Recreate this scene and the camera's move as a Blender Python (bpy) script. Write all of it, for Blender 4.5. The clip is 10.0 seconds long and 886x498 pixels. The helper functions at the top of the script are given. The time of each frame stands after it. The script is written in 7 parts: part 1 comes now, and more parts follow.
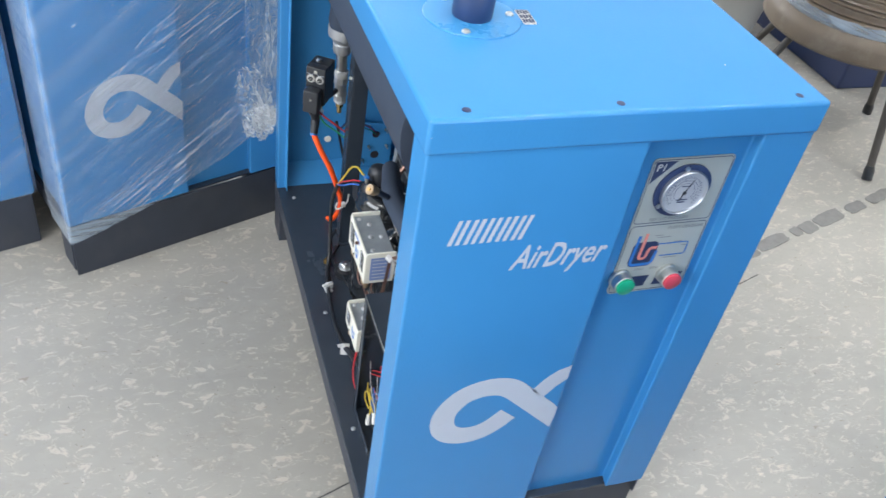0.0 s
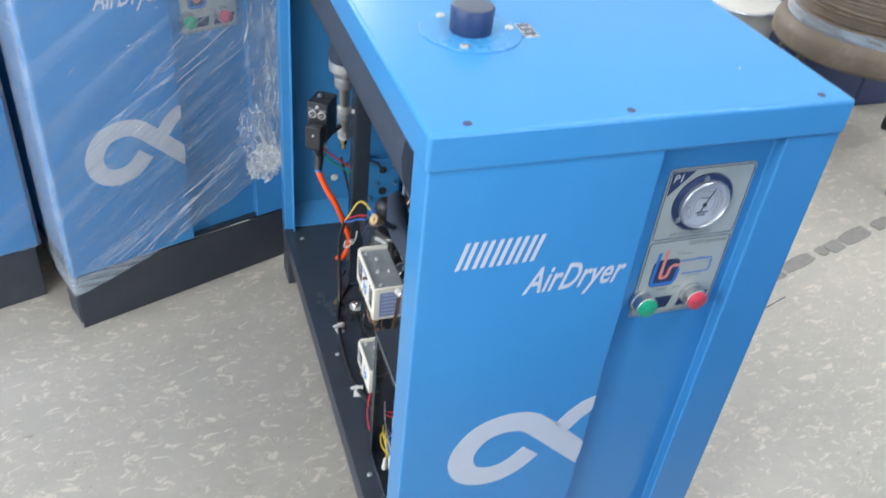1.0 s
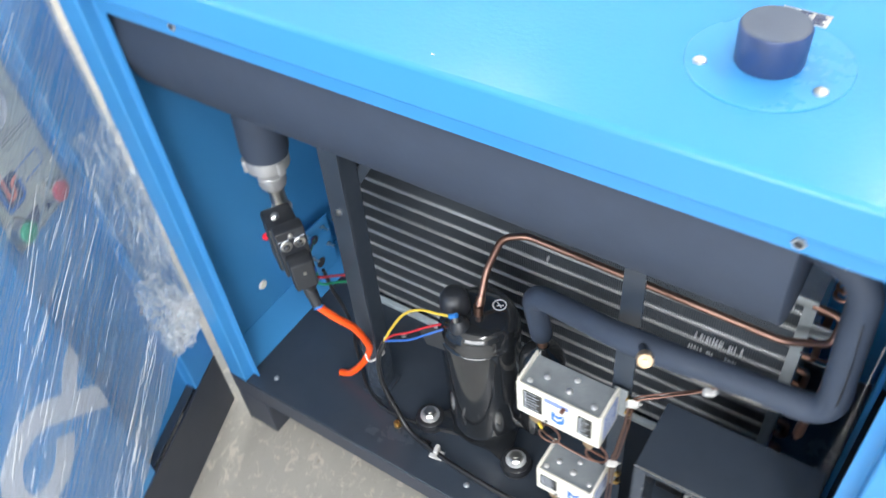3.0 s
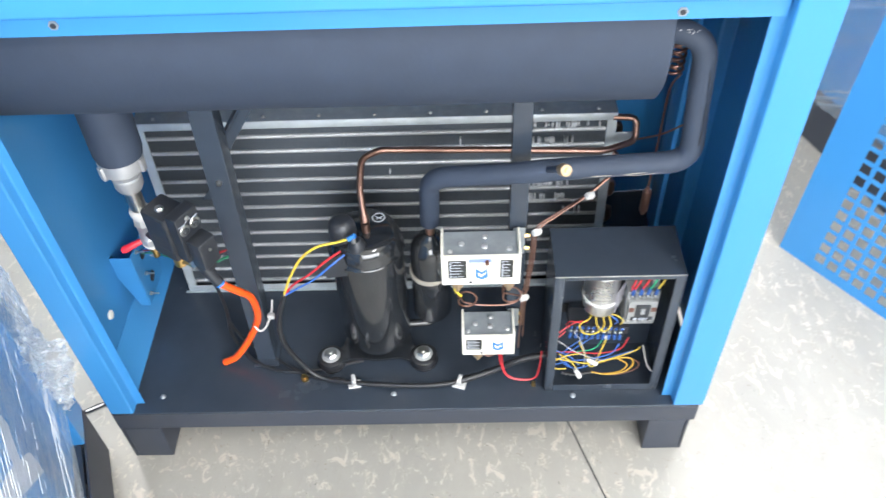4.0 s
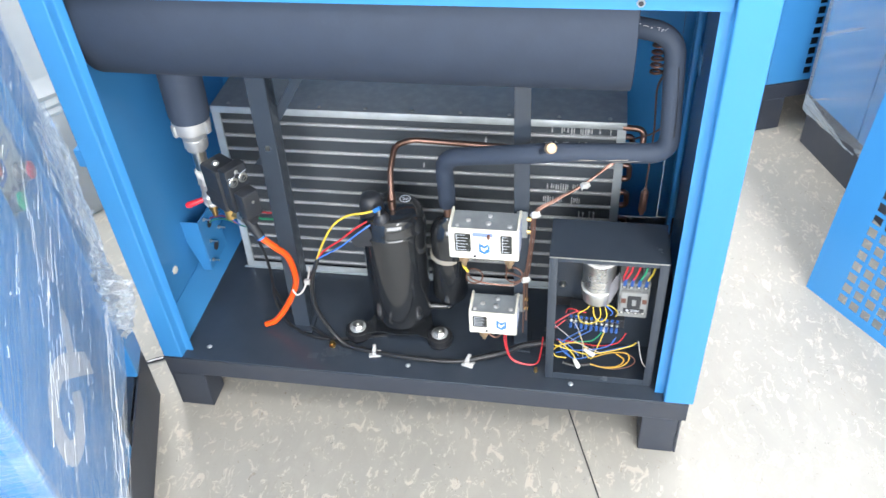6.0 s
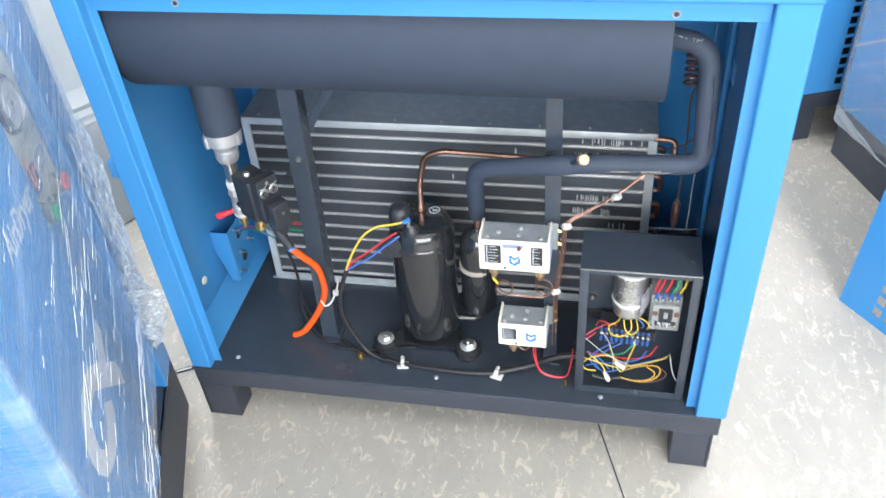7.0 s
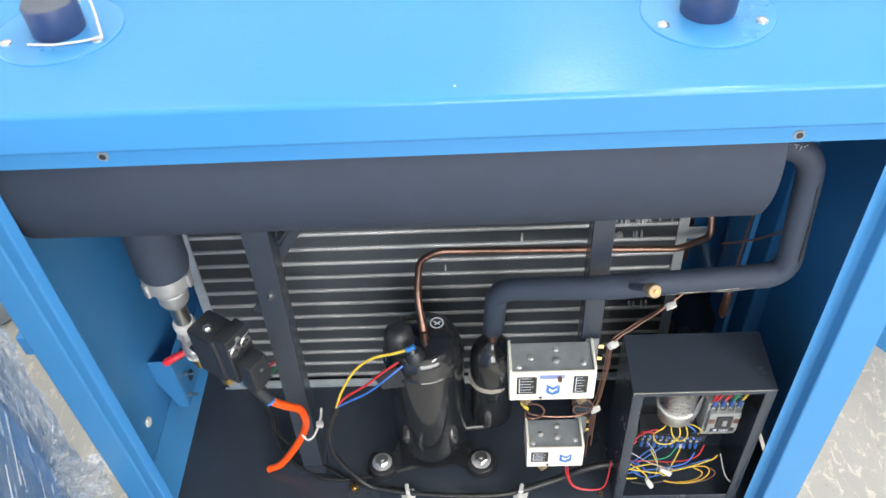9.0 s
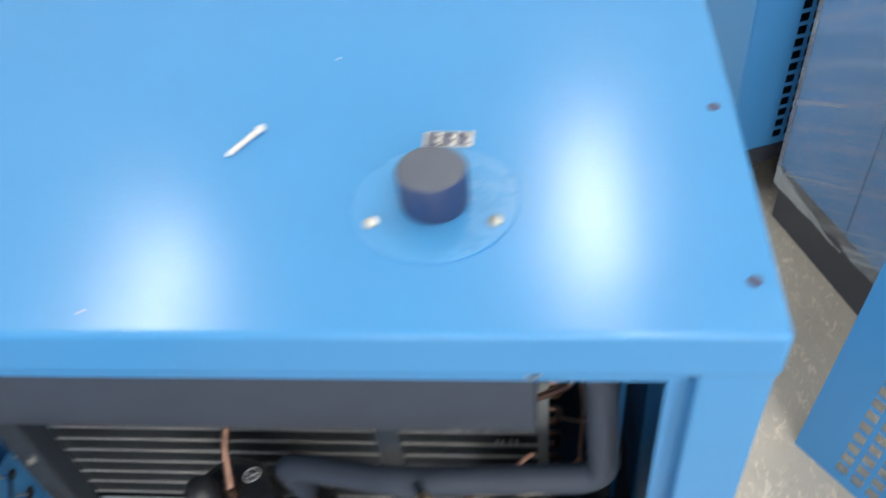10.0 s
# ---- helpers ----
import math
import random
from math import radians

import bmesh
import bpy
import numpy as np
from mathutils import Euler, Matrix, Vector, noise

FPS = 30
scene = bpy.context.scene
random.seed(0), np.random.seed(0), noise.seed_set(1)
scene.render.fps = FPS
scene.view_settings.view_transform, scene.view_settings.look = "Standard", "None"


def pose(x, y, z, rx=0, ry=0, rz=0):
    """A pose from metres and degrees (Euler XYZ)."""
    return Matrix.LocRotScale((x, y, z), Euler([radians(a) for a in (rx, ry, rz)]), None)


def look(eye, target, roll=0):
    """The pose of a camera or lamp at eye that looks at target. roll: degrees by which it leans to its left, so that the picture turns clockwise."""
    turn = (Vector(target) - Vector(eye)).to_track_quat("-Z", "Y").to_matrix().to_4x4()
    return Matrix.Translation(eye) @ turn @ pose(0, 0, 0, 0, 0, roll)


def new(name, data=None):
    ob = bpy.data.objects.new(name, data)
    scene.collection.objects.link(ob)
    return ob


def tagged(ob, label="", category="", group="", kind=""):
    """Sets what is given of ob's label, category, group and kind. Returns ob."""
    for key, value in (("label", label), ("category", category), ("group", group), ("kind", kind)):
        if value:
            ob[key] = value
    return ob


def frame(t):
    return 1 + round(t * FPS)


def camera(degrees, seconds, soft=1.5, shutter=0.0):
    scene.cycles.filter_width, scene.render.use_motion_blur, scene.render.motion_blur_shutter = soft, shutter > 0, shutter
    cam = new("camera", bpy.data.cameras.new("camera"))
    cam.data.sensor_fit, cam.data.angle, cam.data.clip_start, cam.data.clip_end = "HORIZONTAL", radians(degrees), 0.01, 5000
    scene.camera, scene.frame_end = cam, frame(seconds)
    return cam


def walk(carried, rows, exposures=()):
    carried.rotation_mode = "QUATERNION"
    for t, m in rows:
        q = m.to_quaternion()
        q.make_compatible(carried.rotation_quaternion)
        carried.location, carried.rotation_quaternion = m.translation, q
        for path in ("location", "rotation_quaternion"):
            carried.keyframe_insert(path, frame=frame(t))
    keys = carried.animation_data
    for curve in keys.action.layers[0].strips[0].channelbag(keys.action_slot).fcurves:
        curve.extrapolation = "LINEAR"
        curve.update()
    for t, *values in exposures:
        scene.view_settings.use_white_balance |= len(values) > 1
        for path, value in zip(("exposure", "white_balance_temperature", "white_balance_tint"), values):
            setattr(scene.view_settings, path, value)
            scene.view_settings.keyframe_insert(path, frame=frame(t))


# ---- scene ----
cam = camera(55.5, 10.0, shutter=0.5)
PATH = [
    (0, (0.64, -0.251, 1.281), (-0.761, 0.375, -0.001), 10.4),
    (0.2, (0.626, -0.256, 1.278), (-0.778, 0.357, -0.008), 9.5),
    (0.5, (0.604, -0.263, 1.273), (-0.782, 0.4, -0.007), 10.9),
    (0.6, (0.607, -0.255, 1.265), (-0.815, 0.42, 0.031), 10.3),
    (0.7, (0.61, -0.248, 1.257), (-0.843, 0.424, 0.059), 9.0),
    (0.8, (0.612, -0.24, 1.249), (-0.853, 0.423, 0.061), 8.1),
    (1, (0.618, -0.225, 1.233), (-0.862, 0.37, 0.028), 6.4),
    (1.2, (0.586, -0.241, 1.23), (-0.868, 0.356, -0.004), 5.2),
    (1.5, (0.538, -0.266, 1.226), (-0.893, 0.32, -0.042), 4.5),
    (1.7, (0.455, -0.315, 1.234), (-0.869, 0.423, -0.056), 5.8),
    (1.8, (0.414, -0.339, 1.237), (-0.856, 0.462, -0.07), 5.7),
    (2, (0.331, -0.388, 1.245), (-0.815, 0.462, -0.156), 2.6),
    (2.2, (0.262, -0.422, 1.24), (-0.807, 0.519, -0.164), 0.5),
    (2.5, (0.143, -0.411, 1.222), (-0.846, 0.605, -0.189), -1.3),
    (2.7, (0.037, -0.393, 1.218), (-0.949, 0.586, -0.22), -4.2),
    (3.8, (-0.329, -0.629, 1.241), (-0.478, 0.679, -0.265), -6.7),
    (4, (-0.356, -0.683, 1.242), (-0.407, 0.664, -0.236), -2.8),
    (4.5, (-0.362, -0.729, 1.248), (-0.384, 0.65, -0.201), 0.3),
    (5, (-0.27, -0.773, 1.259), (-0.377, 0.648, -0.145), -1.1),
    (5.5, (-0.21, -0.831, 1.248), (-0.443, 0.615, -0.114), -3.7),
    (5.7, (-0.198, -0.866, 1.234), (-0.472, 0.595, -0.104), -3.9),
    (6.8, (-0.203, -0.898, 1.22), (-0.564, 0.574, -0.084), -5.1),
    (7, (-0.212, -0.884, 1.224), (-0.578, 0.593, -0.075), -5.2),
    (7.5, (-0.287, -0.771, 1.227), (-0.615, 0.702, -0.086), -4.1),
    (8, (-0.393, -0.63, 1.248), (-0.597, 0.803, -0.133), -3.3),
    (8.25, (-0.408, -0.605, 1.259), (-0.577, 0.801, -0.153), -4.2),
    (8.5, (-0.423, -0.581, 1.27), (-0.54, 0.818, -0.155), -3.8),
    (9, (-0.422, -0.552, 1.258), (-0.5, 0.841, -0.175), -4.1),
    (9.3, (-0.391, -0.5, 1.263), (-0.471, 0.866, -0.195), -5.0),
    (9.5, (-0.329, -0.447, 1.265), (-0.45, 0.916, -0.194), -5.6),
    (9.6, (-0.3, -0.419, 1.269), (-0.413, 0.947, -0.188), -5.6),
    (9.8, (-0.219, -0.368, 1.269), (-0.405, 0.997, -0.181), -7.1),
    (10, (-0.14, -0.305, 1.259), (-0.375, 1.055, -0.188), -7.7),
]
walk(cam, [(t, look(eye, target, roll)) for t, eye, target, roll in PATH],
     [(0, 0.3, 6100, 10), (1.5, 0.32, 6200, 10), (2.5, 0.47, 6250, 10), (3.8, 1.08, 6300, 10), (5.5, 1.06, 6300, 10), (7, 1.0, 6300, 10),
      (8, 0.88, 6500, 10), (8.5, 0.82, 6550, 10), (9.0, 0.6, 6650, 10), (9.6, 0.36, 6850, 10), (10, 0.12, 6900, 10)])

# ---- world, lamps ----
world = bpy.data.worlds.new("world")
scene.world = world
world.use_nodes = True
wn = world.node_tree
sky = wn.nodes.new("ShaderNodeTexSky")
sky.sky_type, sky.sun_disc = "NISHITA", False
sky.sun_elevation, sky.sun_rotation = radians(42), radians(200)
wn.links.new(sky.outputs[0], wn.nodes["Background"].inputs[0])
wn.nodes["Background"].inputs[1].default_value = 0.12


def lamp(name, m, sx, sy, watts, colour):
    d = bpy.data.lights.new(name, "AREA")
    d.shape, d.size, d.size_y, d.energy, d.color = "RECTANGLE", sx, sy, watts, colour
    ob = new(name, d)
    ob.matrix_world = m
    return ob


SOUTH, EAST, WEST, NORTH, ROOF = -4.2, 5.5, -5.0, 5.5, 3.6
lamp("door_light", look((1.0, SOUTH + 0.1, 2.15), (-0.3, 0, 0.7)), 4.2, 2.0, 168, (1.0, 0.985, 0.96))
lamp("window_light", look((EAST - 0.1, 1.5, 2.0), (0, 0.3, 0.8)), 4.0, 1.8, 103, (1.0, 0.985, 0.96))
# West lamp and its wall opening are unseen, added to lift west-facing sides.
lamp("west_fill_light", look((WEST + 0.1, -0.9, 2.0), (0, 0.3, 0.8)), 4.6, 1.8, 122, (1.0, 0.985, 0.96))
# First two mirror in the cover; last two are unseen, added as fill.
STRIPS_AND_FILLS = [(0.1, 2.75, 17), (-1.98, 2.05, 17), (0.9, -1.4, 20), (0.95, 1.1, 17)]
for sx, sy, watts in STRIPS_AND_FILLS:
    lamp("strip_or_fill_light", look((sx, sy, ROOF - 0.17), (sx, sy + 0.001, 0)), 0.16, 0.95, watts, (1.0, 0.98, 0.96))


# ---- materials ----
def node(nt, kind, **values):
    n = nt.nodes.new("ShaderNode" + kind)
    for k, v in values.items():
        n.inputs[k].default_value = v
    return n


def material(name, colour, rough=0.5, metal=0.0, vary=0.12, grain=60.0, bump=0.0, bump_scale=300.0, stain=0.0, stain_scale=6.0,
             stain_colour=(0.3, 0.29, 0.27), coat=0.0, rough_vary=0.08, per_object=0.0, shine=0.5):
    m = bpy.data.materials.new(name)
    m.use_nodes = True
    nt = m.node_tree
    b = nt.nodes["Principled BSDF"]
    b.inputs["Metallic"].default_value = metal
    b.inputs["Coat Weight"].default_value = coat
    b.inputs["Coat Roughness"].default_value = 0.12
    b.inputs["Specular IOR Level"].default_value = shine
    co = nt.nodes.new("ShaderNodeTexCoord")
    n1 = node(nt, "TexNoise", Scale=grain, Detail=4.0)
    n2 = node(nt, "TexNoise", Scale=stain_scale, Detail=6.0, Roughness=0.65)
    for n in (n1, n2):
        nt.links.new(co.outputs["Object"], n.inputs["Vector"])
    mul = nt.nodes.new("ShaderNodeMapRange")
    mul.inputs["To Min"].default_value, mul.inputs["To Max"].default_value = 1 - vary, 1 + vary
    nt.links.new(n1.outputs[0], mul.inputs[0])
    mix = nt.nodes.new("ShaderNodeVectorMath")
    mix.operation = "SCALE"
    mix.inputs[0].default_value = colour[:3]
    nt.links.new(mul.outputs[0], mix.inputs["Scale"])
    out = mix.outputs[0]
    if per_object:
        info = nt.nodes.new("ShaderNodeObjectInfo")
        mr = nt.nodes.new("ShaderNodeMapRange")
        mr.inputs["To Min"].default_value, mr.inputs["To Max"].default_value = 1 - per_object, 1 + per_object
        nt.links.new(info.outputs["Random"], mr.inputs[0])
        sc = nt.nodes.new("ShaderNodeVectorMath")
        sc.operation = "SCALE"
        nt.links.new(out, sc.inputs[0])
        nt.links.new(mr.outputs[0], sc.inputs["Scale"])
        out = sc.outputs[0]
    if stain:
        ramp = nt.nodes.new("ShaderNodeMapRange")
        ramp.inputs["From Min"].default_value, ramp.inputs["From Max"].default_value = 0.5, 0.75
        ramp.inputs["To Max"].default_value = stain
        nt.links.new(n2.outputs[0], ramp.inputs[0])
        mx = nt.nodes.new("ShaderNodeMix")
        mx.data_type = "RGBA"
        nt.links.new(ramp.outputs[0], mx.inputs[0])
        nt.links.new(out, mx.inputs[6])
        mx.inputs[7].default_value = (*stain_colour, 1)
        out = mx.outputs[2]
    nt.links.new(out, b.inputs["Base Color"])
    rr = nt.nodes.new("ShaderNodeMapRange")
    rr.inputs["To Min"].default_value, rr.inputs["To Max"].default_value = max(0.02, rough - rough_vary), min(1, rough + rough_vary)
    nt.links.new(n2.outputs[0], rr.inputs[0])
    nt.links.new(rr.outputs[0], b.inputs["Roughness"])
    if bump:
        n3 = node(nt, "TexNoise", Scale=bump_scale, Detail=3.0)
        nt.links.new(co.outputs["Object"], n3.inputs["Vector"])
        bp = node(nt, "Bump", Strength=bump, Distance=0.001)
        nt.links.new(n3.outputs[0], bp.inputs["Height"])
        nt.links.new(bp.outputs[0], b.inputs["Normal"])
    return m


BLUE = material("blue_powder_coat", (0.052, 0.243, 0.535), 0.2, vary=0.04, grain=9, bump=0.2, bump_scale=230, stain=0.05, stain_scale=3.5,
                stain_colour=(0.07, 0.26, 0.53), rough_vary=0.05, shine=0.36)
BLUE_DULL = material("blue_gasket_sheet", (0.05, 0.245, 0.53), 0.28, vary=0.05, grain=20)
NAVY = material("navy_plastic_cap", (0.018, 0.04, 0.12), 0.45, vary=0.1, grain=40, stain=0.35, stain_scale=30, stain_colour=(0.07, 0.075, 0.085))
BLACK = material("black_enamel", (0.036, 0.047, 0.064), 0.24, vary=0.15, grain=25, bump=0.08, bump_scale=350, stain=0.35, stain_scale=9,
                 stain_colour=(0.05, 0.058, 0.07), rough_vary=0.12)
SKIRT = material("black_skirt_paint", (0.036, 0.043, 0.06), 0.5, vary=0.15, grain=25, bump=0.1, stain=0.5, stain_scale=12, stain_colour=(0.06, 0.062, 0.068))
GLOSS = material("black_gloss_paint", (0.016, 0.018, 0.021), 0.13, vary=0.1, grain=30, coat=0.6, rough_vary=0.03, bump=0.03, bump_scale=60)
GLOSS.node_tree.nodes["Principled BSDF"].inputs["Coat Roughness"].default_value = 0.05
FOAM = material("black_rubber_foam", (0.028, 0.041, 0.068), 0.72, vary=0.12, grain=30, bump=0.25, bump_scale=160, stain=0.4, stain_scale=14,
                stain_colour=(0.036, 0.052, 0.084))
PLASTIC = material("black_plastic", (0.022, 0.025, 0.031), 0.42, vary=0.1, grain=60, bump=0.08, bump_scale=500)
RUBBER = material("black_cable_rubber", (0.017, 0.018, 0.021), 0.32, vary=0.15, grain=80)
ZINC = material("galvanised_sheet", (0.56, 0.61, 0.63), 0.42, metal=0.5, vary=0.25, grain=45, stain=0.35, stain_scale=20, stain_colour=(0.7, 0.72, 0.74))
MECH = material("dull_grey_plate", (0.3, 0.33, 0.35), 0.4, metal=0.35, vary=0.2, grain=60, stain=0.4, stain_scale=60, stain_colour=(0.4, 0.43, 0.45))
# Shade between the fins is put into this dark metal colour.
FIN = material("gap_shaded_aluminium_fins", (0.105, 0.122, 0.142), 0.5, metal=0.35, vary=0.3, grain=500, bump=0.6, bump_scale=700)
TUBE = material("aluminium_tube_edges", (0.5, 0.515, 0.52), 0.38, metal=0.7, vary=0.35, grain=420, bump=0.8, bump_scale=900, per_object=0.12)
# Pale colour stands for light showing between bent fins.
FIN_LIGHT = material("bent_fins_light_through", (0.68, 0.7, 0.72), 0.4, metal=0.3, vary=0.1, grain=200)
STEEL = material("zinc_plated_steel", (0.6, 0.6, 0.58), 0.3, metal=1.0, vary=0.12, grain=90)
BRIGHT = material("bright_zinc_washer", (0.72, 0.73, 0.74), 0.38, metal=0.75, vary=0.12, grain=120)
BEZEL = material("dull_chrome", (0.42, 0.45, 0.5), 0.36, metal=0.9, vary=0.05, grain=40)
CAST = material("malleable_iron_galvanised", (0.5, 0.51, 0.52), 0.4, metal=0.6, vary=0.15, grain=70, bump=0.4, bump_scale=220)
BRASS = material("brass", (0.62, 0.42, 0.16), 0.28, metal=1.0, vary=0.12, grain=80)
DULLBRASS = material("dull_brass", (0.42, 0.31, 0.2), 0.45, metal=0.8, vary=0.12, grain=80)
COPPER = material("copper_pipe", (0.28, 0.17, 0.135), 0.42, metal=1.0, vary=0.2, grain=45, stain=0.4, stain_scale=24, stain_colour=(0.22, 0.1, 0.06))
DULLCU = material("tarnished_capillary", (0.25, 0.14, 0.11), 0.4, metal=0.9, vary=0.2, grain=60)
WHITE = material("cream_white_enamel", (0.75, 0.735, 0.65), 0.4, vary=0.03, grain=20, stain=0.12, stain_scale=25, stain_colour=(0.6, 0.58, 0.5))
PAPER = material("paper_label", (0.5, 0.5, 0.55), 0.6, vary=0.1, grain=90)
BAND = material("beige_strap", (0.36, 0.33, 0.28), 0.5, vary=0.1, grain=60)
PAPERBLUE = material("pale_blue_label", (0.2, 0.27, 0.5), 0.5, vary=0.1, grain=120)
# Paler than the cap's side: ceiling sheen is painted in with the dust.
CAPTOP = material("dusty_rubber_with_sheen", (0.06, 0.078, 0.115), 0.5, vary=0.2, grain=40, stain=0.5, stain_scale=35, stain_colour=(0.11, 0.13, 0.165))
INK = material("dark_print", (0.02, 0.022, 0.03), 0.6, vary=0.1, grain=90)
DARKGLASS = material("scale_window", (0.032, 0.034, 0.034), 0.2, vary=0.3, grain=250)
PRINT = material("pale_grey_print", (0.5, 0.54, 0.61), 0.3, shine=0.4, vary=0.05, grain=30, stain=0.15, stain_scale=40, stain_colour=(0.5, 0.56, 0.64))
LOGOBLUE = material("blue_print", (0.03, 0.17, 0.52), 0.5, vary=0.05)
PLATE = material("beige_aluminium_plate", (0.43, 0.46, 0.43), 0.4, metal=0.15, vary=0.04, grain=40)
NAVYINK = material("navy_print", (0.02, 0.035, 0.1), 0.45, vary=0.05)
DIAL = material("white_dial", (0.42, 0.45, 0.5), 0.4, vary=0.05, grain=120)
GREEN = material("green_button_cap", (0.015, 0.32, 0.17), 0.35, vary=0.05)
RED = material("red_button_cap", (0.55, 0.06, 0.09), 0.35, vary=0.05)
ORANGE = material("orange_air_hose", (0.98, 0.105, 0.012), 0.3, vary=0.05, grain=30)
LEVER = material("red_vinyl_lever", (0.66, 0.02, 0.04), 0.35, vary=0.08)
W_YELLOW = material("yellow_wire", (0.62, 0.46, 0.05), 0.4, vary=0.06)
W_AMBER = material("amber_wire", (0.55, 0.33, 0.04), 0.4, vary=0.06)
W_BLUE = material("blue_wire", (0.04, 0.14, 0.5), 0.4, vary=0.06)
LUGBLUE = material("blue_crimp_vinyl", (0.02, 0.085, 0.31), 0.4, vary=0.06)
W_RED = material("red_wire", (0.5, 0.025, 0.035), 0.4, vary=0.06)
W_GREEN = material("green_wire", (0.02, 0.3, 0.14), 0.4, vary=0.06)
W_SALMON = material("salmon_print", (0.72, 0.25, 0.2), 0.5, vary=0.05)
W_BROWN = material("brown_wire", (0.12, 0.05, 0.035), 0.45, vary=0.06)
W_GREY = material("grey_wire", (0.4, 0.4, 0.42), 0.45, vary=0.06)
NYLON = material("white_nylon", (0.6, 0.6, 0.59), 0.4, vary=0.04)
CONTACT = material("grey_contactor_plastic", (0.25, 0.26, 0.26), 0.5, vary=0.06, grain=40)
ALU = material("brushed_aluminium_can", (0.68, 0.68, 0.67), 0.28, metal=0.9, vary=0.06, grain=70)
WALLPAINT = material("white_wall_paint", (0.8, 0.8, 0.78), 0.8, vary=0.05, grain=3, bump=0.1, stain=0.15, stain_scale=1.2, stain_colour=(0.68, 0.67, 0.63))
DRUM = material("grey_plastic_drum", (0.42, 0.42, 0.4), 0.5, vary=0.06, grain=8, stain=0.3, stain_scale=5, stain_colour=(0.3, 0.3, 0.29))
DRUMLIGHT = material("white_plastic_tank", (0.62, 0.61, 0.57), 0.45, vary=0.06, grain=8, stain=0.3, stain_scale=5, stain_colour=(0.45, 0.45, 0.43))
WOOD = material("brown_table_wood", (0.13, 0.1, 0.07), 0.5, vary=0.25, grain=14, stain=0.5, stain_scale=8, stain_colour=(0.33, 0.3, 0.25))
ROLL = material("brown_wound_film", (0.12, 0.09, 0.062), 0.3, vary=0.25, grain=20, stain=0.4, stain_scale=10, stain_colour=(0.22, 0.18, 0.13))
DARKLEG = material("dark_painted_leg", (0.06, 0.052, 0.045), 0.5, vary=0.15, grain=30)
PATCH = material("worn_grey_filler", (0.21, 0.205, 0.195), 0.75, vary=0.25, grain=50, bump=0.3, bump_scale=120)


def lamp_glow():
    m = bpy.data.materials.new("lamp_diffuser")
    m.use_nodes = True
    b = m.node_tree.nodes["Principled BSDF"]
    b.inputs["Base Color"].default_value = (0.9, 0.9, 0.9, 1)
    b.inputs["Emission Color"].default_value = (1, 0.98, 0.95, 1)
    b.inputs["Emission Strength"].default_value = 14
    return m


